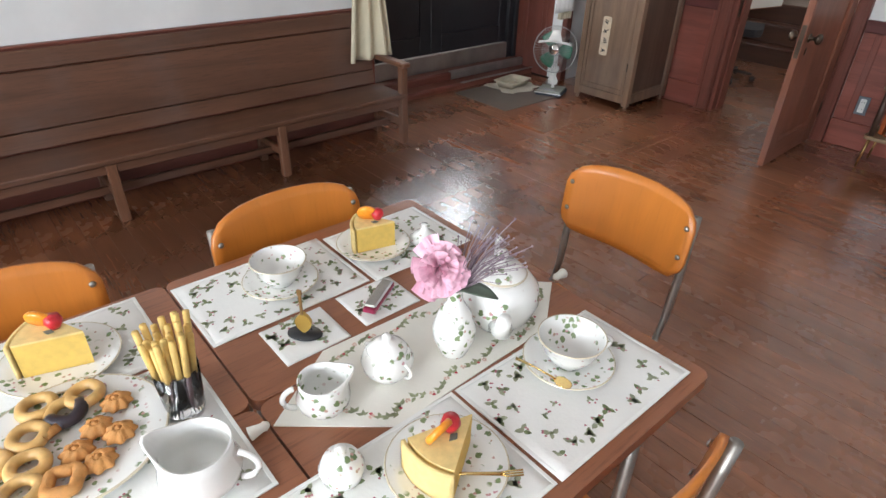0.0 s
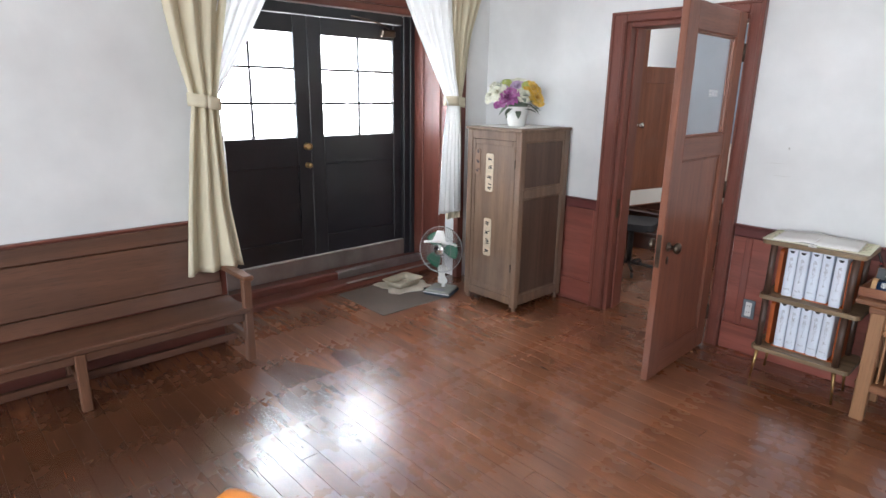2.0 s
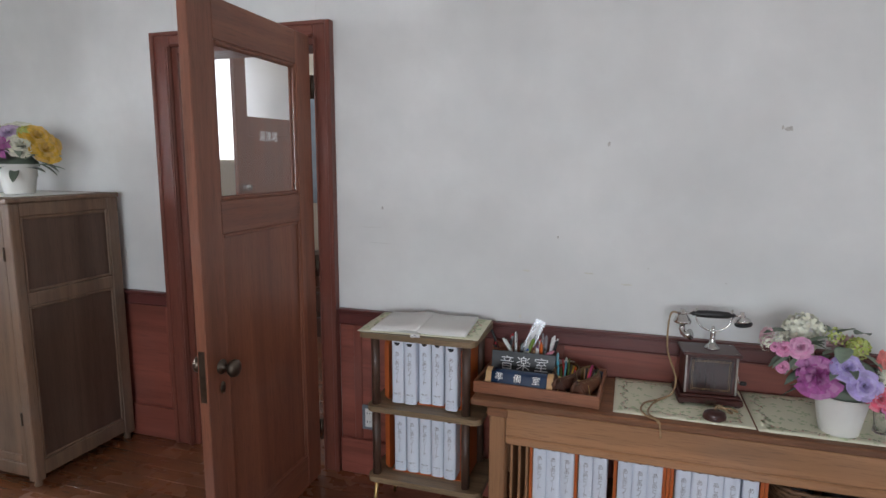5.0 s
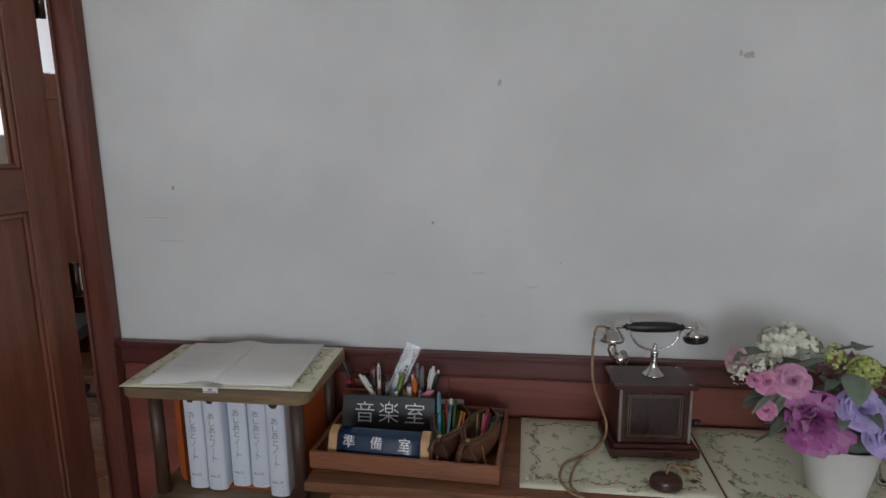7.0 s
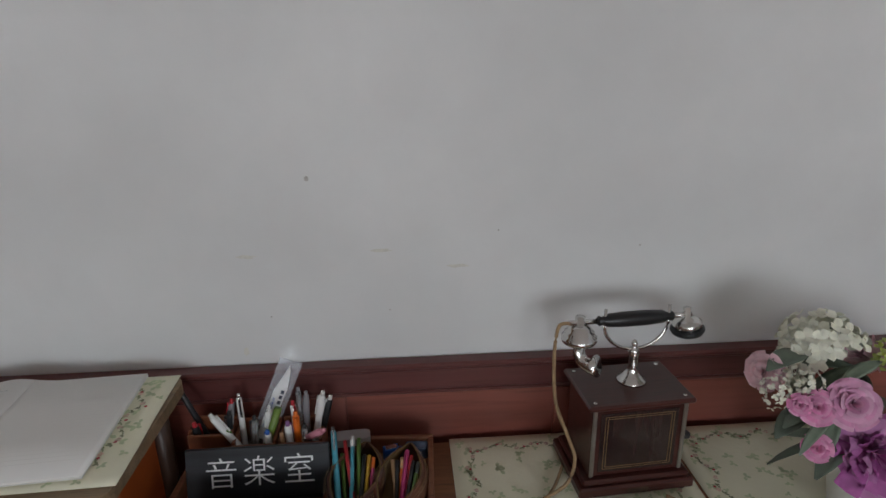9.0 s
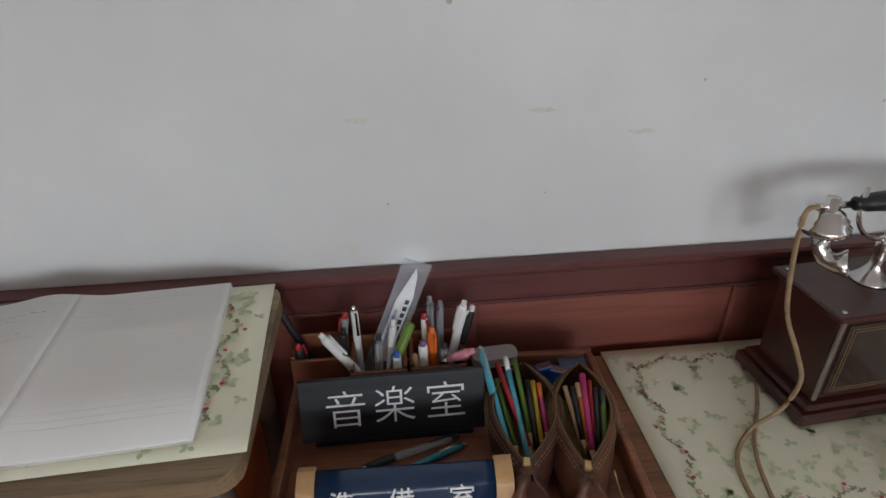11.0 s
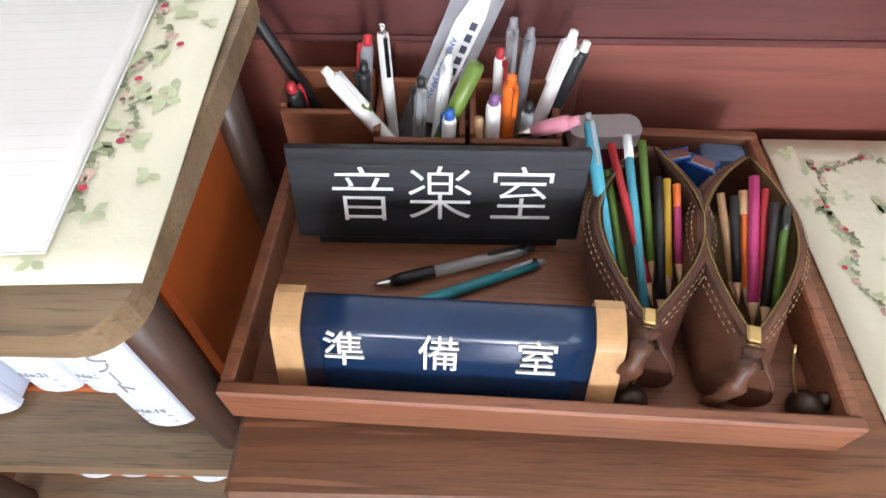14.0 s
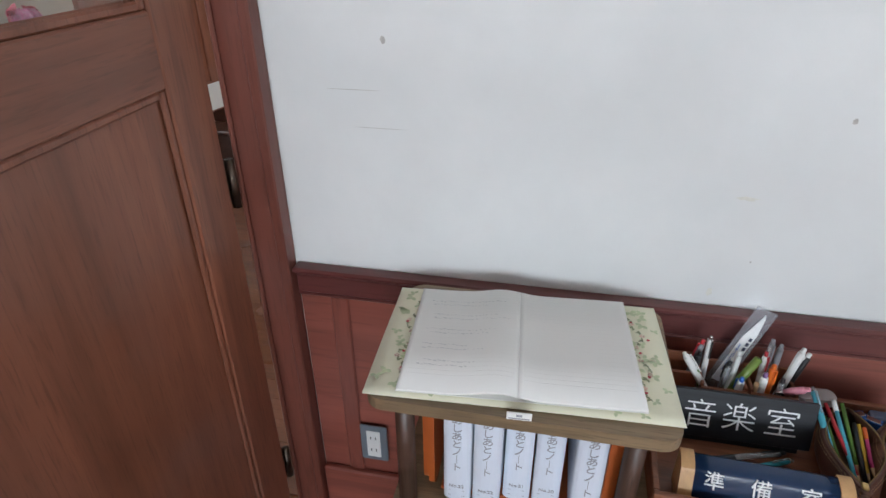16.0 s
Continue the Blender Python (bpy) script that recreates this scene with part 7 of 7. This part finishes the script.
rn = thing("table_runner", (0, 0, TOP), "ivory table runner with pointed tasselled ends", "table runner")
outline = [(3.272, -4.25), (3.37, -4.392), (3.487, -4.252), (3.475, -3.90), (3.385, -3.778), (3.285, -3.88)]
part("cloth", Shape().prism(outline, 0.0002, 0.0022), RUNNER, rn)
vine(rn, [(3.40, -4.325), (3.465, -4.24), (3.452, -3.91), (3.385, -3.815), (3.305, -3.89), (3.295, -4.245), (3.365, -4.345)], 0.0026, 61, 0.013, 0.012)
for x, y, a in ((3.385, -3.772, 90), (3.37, -4.398, -90)):
    part("tassel", Shape().lathe([(0.004, 0), (0.008, 0.006), (0.007, 0.012), (0.011, 0.03), (0.0, 0.031)], 0, 0, 0, 12, pose(x, y, 0.010, 90, 0, a + 90)), RUNNER, rn)


def handle(parent, m, h, reach, r, material):
    pts = [m @ Vector((reach * (0.15 + 0.95 * math.sin(t)), 0, h * (0.5 + 0.5 * math.cos(t)))) for t in np.linspace(0.15, math.pi - 0.1, 13)]
    part("handle", Shape().tube(pts, r, 8), material, parent)


def saucer(x, y, r, z=TOP + 0.0022, name="saucer", label="white sprigged saucer with a gilt rim", group="saucers and plates"):
    s = thing(name, (x, y, z), label, name, group)
    part("dish", Shape().lathe([(r * 0.48, 0), (r * 0.5, 0.003), (r * 0.8, 0.006), (r * 0.97, 0.0135), (r, 0.0145), (r * 0.98, 0.0158), (r * 0.78, 0.009), (r * 0.52, 0.0055), (0, 0.005)], seg=40), CHINA, s)
    part("gilt_rim", Shape().lathe([(r * 1.001, 0.0142), (r * 1.004, 0.0152), (r * 0.985, 0.0165), (r * 0.975, 0.0160)], seg=40, caps=False), RIM, s)
    return s


def tea_cup(x, y, r, turn, group="tea cups"):
    saucer(x, y, r * 1.36)
    c = thing("tea_cup", pose(x, y, TOP + 0.0082, 0, 0, turn), "empty white sprigged tea cup with a gilt rim", "cup", group)
    h = r * 0.98
    part("bowl", Shape().lathe([(r * 0.45, 0), (r * 0.48, 0.004), (r * 0.62, h * 0.22), (r * 0.82, h * 0.55), (r * 0.97, h * 0.97), (r, h), (r * 0.965, h), (r * 0.78, h * 0.55), (r * 0.56, h * 0.22), (r * 0.3, h * 0.12), (0, h * 0.11)], seg=40), CHINA, c)
    part("gilt_rim", Shape().lathe([(r * 1.0, h - 0.001), (r * 1.003, h + 0.0006), (r * 0.966, h + 0.0006)], seg=40, caps=False), RIM, c)
    handle(c, Matrix.Translation((r * 0.82, 0, h * 0.35)), h * 0.52, 0.024, 0.0034, CHINA_W)
    return c


tea_cup(3.562, -3.945, 0.057, 60)
tea_cup(3.045, -4.212, 0.055, 200)
spoon = thing("teaspoon", pose(3.598, -4.005, TOP + 0.019, 0, 4, 15), "small gilt teaspoon resting on a saucer", "spoon")
part("bowl", Shape().lathe([(0.0, -0.003), (0.009, -0.0015), (0.012, 0.001), (0.010, 0.001), (0.0, -0.001)], 0, 0, 0.003, 18, None, 1.3, 1.0), GOLD, spoon)
part("stem", Shape().tube([(-0.012, 0, 0.004), (-0.05, 0.0, 0.006), (-0.085, 0, 0.004)], 0.002, 8, (1, 0.8, 1.4)), GOLD, spoon)

RZ = TOP + 0.0024
pot = thing("teapot", pose(3.402, -3.955, RZ, 0, 0, -42) @ Matrix.Scale(1.2, 4), "round white sprigged teapot with lid", "teapot")
part("body", Shape().lathe([(0.034, 0), (0.036, 0.004), (0.052, 0.022), (0.061, 0.048), (0.058, 0.070), (0.045, 0.086), (0.036, 0.090)], seg=40), CHINA, pot)
part("lid", Shape().lathe([(0.038, 0.0905), (0.037, 0.095), (0.026, 0.105), (0.010, 0.111), (0.006, 0.114), (0.010, 0.121), (0.007, 0.128), (0, 0.130)], seg=32), CHINA, pot)
part("spout", Shape().tube([(0.048, 0, 0.030), (0.072, 0, 0.040), (0.088, 0, 0.062), (0.098, 0, 0.078)], 0.016, 14, (1.15, 0.95, 0.7, 0.62)), CHINA_W, pot)
part("gilt_rim", Shape().lathe([(0.0385, 0.089), (0.0395, 0.0915), (0.037, 0.0925)], seg=32, caps=False), RIM, pot)
handle(pot, Matrix.Translation((-0.050, 0, 0.022)) @ Matrix.Rotation(math.pi, 4, "Z"), 0.088, 0.038, 0.005, CHINA_W)

vs = thing("vase", (3.415, -4.075, RZ), "slim white sprigged bud vase holding a pink rose", "vase")
part("body", Shape().lathe([(0.022, 0), (0.024, 0.004), (0.036, 0.035), (0.037, 0.055), (0.028, 0.085), (0.014, 0.108), (0.011, 0.122), (0.014, 0.134), (0.012, 0.134), (0.009, 0.122), (0.0, 0.11)], seg=32), CHINA, vs)
bouquet = thing("cut_rose", (3.415, -4.075, RZ + 0.125), "pink rose with purple filler sprigs in a vase", "flowers")
part("stem", Shape().tube([(0, 0, -0.012), (-0.004, -0.006, 0.03), (-0.02, -0.02, 0.055)], 0.0022, 8), GREEN1, bouquet)
blossom((-0.022, -0.018, 0.045), (0.75, -0.55, 0.5), 0.043, "peony", petal_colour("soft_pink_petal", (0.82, 0.42, 0.54)), bouquet, 501)
leaf_spray((0, 0, 0.01), (0.4, 0.2, 0.1), 0.07, 0.018, GREEN1, bouquet)
leaf_spray((-0.01, 0, 0.03), (-0.6, 0.1, 0.6), 0.075, 0.02, petal_colour("fresh_leaf", (0.10, 0.26, 0.09)), bouquet)
r = random.Random(12)
fil = petal_colour("dusky_filler", (0.20, 0.13, 0.17))
sp_ = Shape()
for k in range(70):
    e = Vector((0.02 + r.gauss(0.0, 0.028), 0.055 + r.gauss(0, 0.022), 0.075 + r.gauss(0, 0.018)))
    sp_.tube([(0, 0.004, 0.0), e * 0.6 + Vector((0, 0, 0.012)), e], 0.0007, 4, None, False)
    sp_.lathe([(0, -0.002), (0.0022, 0), (0, 0.003)], e.x, e.y, e.z, 5)
tagged(part("filler", sp_, fil, bouquet), kind="stuff")

sg = thing("sugar_bowl", pose(3.39, -4.197, RZ, 0, 0, 10), "white sprigged sugar bowl with lid", "sugar bowl")
part("body", Shape().lathe([(0.024, 0), (0.026, 0.003), (0.040, 0.020), (0.043, 0.036), (0.036, 0.052), (0.031, 0.055)], seg=32), CHINA, sg)
part("lid", Shape().lathe([(0.033, 0.0555), (0.032, 0.059), (0.018, 0.069), (0.006, 0.073), (0.008, 0.081), (0.004, 0.086), (0, 0.087)], seg=28), CHINA, sg)
for a in (0, 180):
    handle(sg, Matrix.Rotation(radians(a), 4, "Z") @ Matrix.Translation((0.036, 0, 0.018)), 0.026, 0.014, 0.0028, CHINA_W)


def jug(x, y, z, r, h, turn, label, china):
    j = thing("milk_jug", pose(x, y, z, 0, 0, turn), label, "jug", "milk jugs")
    prof = [(0.62, 0), (0.66, 0.06), (0.95, 0.28), (1.0, 0.45), (0.86, 0.75), (0.88, 1.0)]
    seg = 36
    rows = []
    for q, v in prof + [(q * 0.93, max(v, 0.08)) for q, v in prof[::-1]] + [(0.0, 0.08)]:
        row = []
        for i in range(seg + 1):
            a = 2 * math.pi * i / seg
            k = max(0, (v - 0.6) / 0.4) * max(0, -math.cos(a)) ** 6
            row.append((r * q * math.cos(a) * (1 + 0.42 * k), r * q * math.sin(a) * (1 - 0.0 * k), h * v + 0.12 * h * k))
        rows.append(row[::-1])
    part("body", Shape().sheet(rows), china, j)
    handle(j, Matrix.Translation((r * 0.86, 0, h * 0.25)), h * 0.62, r * 0.55, 0.0045, CHINA_W)


jug(3.388, -4.315, RZ, 0.041, 0.062, -110, "small white sprigged cream jug on the runner", CHINA)
jug(3.405, -4.507, TOP + 0.0022, 0.053, 0.078, 48, "large white milk jug with a looped handle", CHINA_W)
sp2 = thing("sugar_pot", (3.515, -4.362, TOP + 0.0022), "tiny round sprigged china pot", "pot")
part("body", Shape().lathe([(0.018, 0), (0.028, 0.012), (0.031, 0.028), (0.024, 0.044), (0.010, 0.052), (0.006, 0.056), (0.008, 0.062), (0, 0.066)], seg=28), CHINA, sp2)
sp3 = thing("china_lid", (3.088, -3.876, TOP + 0.0042), "small white china bell on the placemat", "bell")
part("body", Shape().lathe([(0.036, 0), (0.034, 0.006), (0.022, 0.018), (0.010, 0.026), (0.006, 0.034), (0.008, 0.040), (0, 0.042)], seg=28), CHINA, sp3)
bl = thing("egg_cup", (3.203, -3.924, TOP + 0.0004), "small blue and pink egg-shaped ornament", "ornament")
part("cup", Shape().lathe([(0.012, 0), (0.016, 0.004), (0.010, 0.012), (0.020, 0.026), (0.022, 0.034), (0, 0.034)], seg=24), plain("pink_glaze", (0.60, 0.10, 0.22), 0.2), bl)
part("egg", Shape().lathe([(0.020, 0.034), (0.019, 0.044), (0.012, 0.056), (0, 0.061)], seg=24), plain("royal_blue_glaze", (0.02, 0.09, 0.42), 0.2), bl)

# cakes
SPONGE = plain("yellow_sponge_crumb", (0.82, 0.62, 0.26), 0.9, vary=0.12, scale=60, bumps=0.8)
CUT = plain("yellow_cake_cut", (0.74, 0.50, 0.12), 0.75, vary=0.08, scale=70, bumps=0.3)
MIKAN, BERRY = plain("orange_segment", (0.85, 0.30, 0.02), 0.3, vary=0.15, scale=90, coat=0.3), plain("strawberry_red", (0.55, 0.02, 0.03), 0.3, vary=0.2, scale=120, coat=0.3)


def cake(x, y, turn, R, h, plate_r, fork=False):
    saucer(x, y, plate_r, TOP + 0.0024, "plate", "white sprigged cake plate with a gilt rim")
    c = thing("cake_slice", pose(x, y, TOP + 0.0085, 0, 0, turn), "wedge of yellow sponge cake topped with fruit", "cake", "cake slices")
    arcs = [(-R * 0.55 + R * math.cos(t), R * math.sin(t)) for t in np.linspace(-0.42, 0.42, 9)]
    part("sponge", Shape().prism([(-R * 0.55, 0)] + arcs, 0, h), CUT, c, "smooth yellow cut cake")
    crumb = [[(-R * 0.55 + (R + 0.003) * math.cos(t), (R + 0.003) * math.sin(t), z) for t in np.linspace(-0.44, 0.44, 14)] for z in np.linspace(0, h + 0.002, 7)]
    part("crumb_coat", Shape().sheet([row[::-1] for row in crumb], 0.006), SPONGE, c, "crumbly pale yellow coating")
    top = [(-R * 0.55, 0)] + [(-R * 0.55 + R * math.cos(t), R * math.sin(t)) for t in np.linspace(-0.42, 0.42, 9)]
    part("cream_top", Shape().prism(top, h + 0.0002, h + 0.004), SPONGE, c)
    fx = R * 0.12
    part("orange_slice", Shape().lathe([(0.0, -0.005), (0.020, -0.005), (0.0225, 0), (0.020, 0.005), (0, 0.005)], 0, 0, 0, 22, Matrix.Translation((fx, -0.006, h + 0.021)) @ Matrix.Rotation(radians(62), 4, "X")), MIKAN, c, "glossy round orange slice")
    part("strawberry", Shape().lathe([(0.0, -0.015), (0.008, -0.010), (0.014, 0.002), (0.011, 0.012), (0, 0.015)], fx - 0.022, -0.004, h + 0.018, 18), BERRY, c, "bright red strawberry")
    part("mint_leaf", Shape().prism([(0, 0), (0.008, 0.006), (0.018, 0.0), (0.008, -0.006)], 0, 0.001, Matrix.Translation((fx - 0.025, 0.006, h + 0.005))), GREEN1, c)
    return c


cake(3.042, -3.985, -128, 0.088, 0.056, 0.082)
cake(3.03, -4.60, -131, 0.10, 0.062, 0.092)
cake(3.592, -4.243, -80, 0.098, 0.054, 0.086, True)
fk = thing("dessert_fork", pose(3.64, -4.222, TOP + 0.021, 0, 0, 52), "small gilt dessert fork across a plate", "fork")
part("stem", Shape().tube([(-0.07, 0, 0), (-0.02, 0, 0.003), (0.025, 0, 0.001)], 0.0024, 8, (1.5, 0.9, 1.2)), GOLD, fk)
for y in (-0.004, 0, 0.004):
    part("tine", Shape().tube([(0.025, y * 0.5, 0.001), (0.035, y, 0.001), (0.055, y, 0.003)], 0.0013, 6), GOLD, fk)

# biscuits
saucer(3.225, -4.625, 0.128, TOP + 0.0024, "plate", "large white sprigged plate of assorted biscuits")
BISC, PALEB, CHOC = plain("golden_biscuit", (0.62, 0.29, 0.09), 0.75, vary=0.2, scale=60, bumps=0.6), plain("glazed_ring_biscuit", (0.66, 0.40, 0.14), 0.35, vary=0.18, scale=50, coat=0.3), plain("dark_chocolate", (0.03, 0.022, 0.03), 0.35, vary=0.2, scale=50)
r = random.Random(5)
for k, (dx, dy, kind) in enumerate(((0.03, 0.055, 0), (0.065, 0.02, 0), (0.03, 0.0, 0), (-0.035, 0.068, 0), (0.0, 0.032, 0), (0.075, -0.025, 3), (-0.075, 0.035, 1), (-0.055, 0.005, 2), (0.02, -0.055, 1), (0.06, -0.07, 1), (-0.035, -0.045, 1), (-0.09, -0.025, 1), (-0.03, -0.01, 4), (-0.01, -0.095, 1))):
    nm = ("rosette_biscuit", "ring_biscuit", "chocolate_biscuit", "pretzel_biscuit", "finger_biscuit")[kind]
    b = thing(nm, pose(3.225 + dx, -4.625 + dy, TOP + 0.011 + 0.002, 0, 0, 40 * k), ("golden ridged rosette biscuit on a plate", "glazed golden ring biscuit on a plate", "ring biscuit half dipped in chocolate", "golden pretzel biscuit on a plate", "short biscuit finger dipped in chocolate")[kind], "biscuit", "biscuits on the plate")
    if kind == 0:
        rows = [[((0.006 + 0.016 * v) * (1 + 0.10 * math.sin(8 * a + 3 * v)) * math.cos(a), (0.006 + 0.016 * v) * (1 + 0.10 * math.sin(8 * a + 3 * v)) * math.sin(a), 0.014 - 0.012 * v * v) for a in np.linspace(0, 2 * math.pi, 49)] for v in np.linspace(0, 1, 7)]
        part("body", Shape().sheet([q[::-1] for q in rows], 0.003).lathe([(0.0, 0.0), (0.0065, 0.012), (0.0, 0.0155)], seg=10), BISC, b)
    elif kind in (1, 2, 3):
        ring = [(0.021 * math.cos(a), 0.021 * math.sin(a), 0.008 + 0.001 * math.sin(3 * a)) for a in np.linspace(0, 2 * math.pi, 33)]
        if kind == 3:
            ring = [(0.022 * math.cos(a) * (0.6 + 0.4 * math.cos(2 * a) ** 2), 0.022 * math.sin(a), 0.008) for a in np.linspace(0, 2 * math.pi, 33)]
        if kind == 2:
            part("dipped_half", Shape().tube(ring[:18], 0.0098, 10), CHOC, b)
            part("plain_half", Shape().tube(ring[17:], 0.0085, 10), PALEB, b)
        else:
            part("body", Shape().tube(ring, 0.0085, 10, None, False), PALEB if kind == 1 else BISC, b)
    else:
        part("body", Shape().tube([(-0.022, 0, 0.008), (0.0, 0, 0.008)], 0.007, 10), BISC, b)
        part("dipped_end", Shape().tube([(0.0, 0, 0.008), (0.02, 0, 0.008)], 0.0078, 10), CHOC, b)

# tumbler of biscuit sticks
tb = thing("tumbler", (3.256, -4.478, TOP + 0.0022), "glass tumbler holding chocolate-dipped biscuit sticks", "glass")
g = part("glass", Shape().lathe([(0.026, 0), (0.028, 0.002), (0.033, 0.085), (0.0315, 0.085), (0.027, 0.006), (0, 0.006)], seg=28), GLASS, tb)
STICK, DIP = plain("biscuit_stick", (0.74, 0.50, 0.16), 0.7, vary=0.15, scale=60, bumps=0.4), plain("milk_chocolate_dip", (0.11, 0.07, 0.075), 0.4)
r = random.Random(9)
for k in range(22):
    a, q = k * 2.4, 0.004 + 0.018 * math.sqrt((k + 0.5) / 22)
    p0 = Vector((q * math.cos(a), q * math.sin(a), 0.008))
    p1 = Vector((q * 1.75 * math.cos(a + 0.2), q * 1.75 * math.sin(a + 0.2), 0.152 + r.uniform(-0.012, 0.015)))
    st = thing("biscuit_stick", (3.256, -4.478, TOP + 0.0022), "thin yellow biscuit stick dipped in chocolate", "biscuit", "biscuit sticks in the tumbler")
    mid = p0.lerp(p1, 0.5)
    part("dipped_end", Shape().tube([p0, mid], 0.0052, 6), DIP, st)
    part("stick", Shape().tube([mid, p1], 0.0050, 6), STICK, st)

hm = thing("harmonica", pose(3.213, -4.09, TOP + 0.0022, 0, 0, 122), "small silver and red harmonica on a coaster", "harmonica")
part("body", Shape().box(-0.05, 0.05, -0.012, 0.012, 0.004, 0.013, 0.001), plain("red_harmonica_comb", (0.35, 0.03, 0.08), 0.3), hm)
part("cover_plate", Shape().box(-0.046, 0.046, -0.0125, 0.0125, 0.0132, 0.020, 0.003), CHROME, hm)
part("cover_plate", Shape().box(-0.046, 0.046, -0.0125, 0.0125, 0.0, 0.0038, 0.001), CHROME, hm)
gt = thing("toy_guitar", pose(3.214, -4.252, TOP + 0.0022, 0, 0, 40), "tiny golden toy guitar on a black oval stand", "ornament")
part("stand", Shape().lathe([(0.024, 0), (0.026, 0.002), (0.025, 0.005), (0, 0.006)], seg=28, sx=1.25, sy=0.8), BLACKP, gt)
body = [(0.013 * (1 + 0.28 * math.cos(2 * a)) * math.cos(a) * 0.9, 0.021 * math.sin(a)) for a in np.linspace(0, 2 * math.pi, 29)[:-1]]
part("body", Shape().prism(body, -0.004, 0.004, Matrix.Translation((0, 0, 0.028)) @ upright), plain("golden_varnish", (0.45, 0.28, 0.06), 0.3, 0.3), gt)
part("neck", Shape().box(-0.0025, 0.0025, -0.005, -0.001, 0.046, 0.088, 0.0008).box(-0.0045, 0.0045, -0.005, -0.001, 0.088, 0.10, 0.001), plain("brown_guitar_neck", (0.22, 0.12, 0.04), 0.4), gt)
part("support_wire", Shape().tube([(-0.01, 0.008, 0.004), (-0.008, 0.006, 0.022), (0.008, 0.006, 0.022), (0.01, 0.008, 0.004)], 0.0012, 6), CHROME, gt)

# ---- things seen in the side room ----
ct = thing("side_cabinet", (0.62, 1.55, 0), "dark brown side cabinet in the next room", "cabinet")
part("body", Shape().box(-0.28, 0.28, -0.2, 0.2, 0.0, 0.80, 0.006), DARKSTEP, ct)
part("top", Shape().box(-0.3, 0.3, -0.22, 0.22, 0.80, 0.83, 0.006), DARKSTEP, ct)
bxy = thing("gift_box", (0.80, 1.45, 0.8315), "yellow and red box on the side cabinet", "box")
part("box", Shape().box(-0.08, 0.08, -0.05, 0.05, 0, 0.13, 0.003), plain("warm_yellow_card", (0.75, 0.50, 0.16), 0.6), bxy)
part("band", Shape().box(-0.081, 0.081, -0.051, 0.051, 0.10, 0.128, 0.002), plain("orange_card", (0.65, 0.20, 0.05), 0.6), bxy)
fs = thing("flower_vase", (0.78, 1.47, 0.963), "small vase of red flowers on a box", "flowers")
part("vase", Shape().lathe([(0.03, 0), (0.035, 0.04), (0.03, 0.06)], seg=18), CHINA_W, fs)
for k in range(5):
    blossom((0.04 * math.cos(k * 1.3), 0.04 * math.sin(k * 1.3), 0.09 + 0.02 * (k % 2)), (math.cos(k * 1.3), math.sin(k * 1.3) - 0.5, 0.7), 0.036, "rose", P_RED if k % 2 else P_PINK, fs, 700 + k)
ch = thing("swivel_chair", pose(1.52, 1.02, 0, 0, 0, 20), "dark swivel chair on a five-star castor base", "chair")
part("column", Shape().lathe([(0.025, 0.08), (0.025, 0.42)], seg=14), BLACKP, ch)
for k in range(5):
    a = 2 * math.pi * k / 5
    part("arm", Shape().tube([(0, 0, 0.09), (0.22 * math.cos(a), 0.22 * math.sin(a), 0.065)], 0.014, 8), BLACKP, ch)
    part("castor", Shape().lathe([(0.022, -0.012), (0.027, -0.006), (0.027, 0.006), (0.022, 0.012)], 0, 0, 0, 16, Matrix.Translation((0.23 * math.cos(a), 0.23 * math.sin(a), 0.0275)) @ Matrix.Rotation(a, 4, "Z") @ Matrix.Rotation(radians(90), 4, "X")), BLACKP, ch)
part("seat", Shape().prism(rounded(0.42, 0.42, 0.08), 0.42, 0.48), plain("black_seat_cloth", (0.03, 0.03, 0.035), 0.9), ch)

# ---- floor boards ----
PW = 0.088
lengths = (4.2, 5.4, 6.6)
boards = {}
for L in lengths:
    boards[L] = Shape().box(0, L - 0.0015, 0, PW - 0.0011, -0.022, 0.0, 0.0006).mesh("plank", FLOOR)
far_planks, count = Shape(), 0
row, y = 0, -0.006
rnd = random.Random(4)
while y - PW > ROOM_Y0:
    west = 0.30 if RY0 < y < RY1 else ROOM_X0
    start = west - 0.08
    x = west - rnd.uniform(0, 4.0)
    y -= PW
    while x < ROOM_X1:
        L = rnd.choice(lengths)
        x0, x1 = max(x, start), min(x + L, ROOM_X1 + 0.05)
        dz = rnd.uniform(-0.0006, 0.0004)
        x += L
        if x1 - x0 < 0.03:
            continue
        if count < 290:
            cut = x1 - x0 < L - 0.001
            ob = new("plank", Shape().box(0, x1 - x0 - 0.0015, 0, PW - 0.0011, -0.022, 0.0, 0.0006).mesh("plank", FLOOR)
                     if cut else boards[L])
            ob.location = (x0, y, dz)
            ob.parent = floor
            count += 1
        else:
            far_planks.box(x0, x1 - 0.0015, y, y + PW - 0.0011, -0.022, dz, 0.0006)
y = 0.0
while y < SY1:
    x = SX0 - rnd.uniform(0, 1.0)
    while x < SX1:
        L = rnd.choice(lengths)
        far_planks.box(max(x, SX0), min(x + L, SX1) - 0.0015, y, y + PW - 0.0011, -0.022, -0.001, 0.0009)
        x += L
    y += PW
tagged(part("planks_beyond", far_planks, FLOOR, floor), kind="stuff")
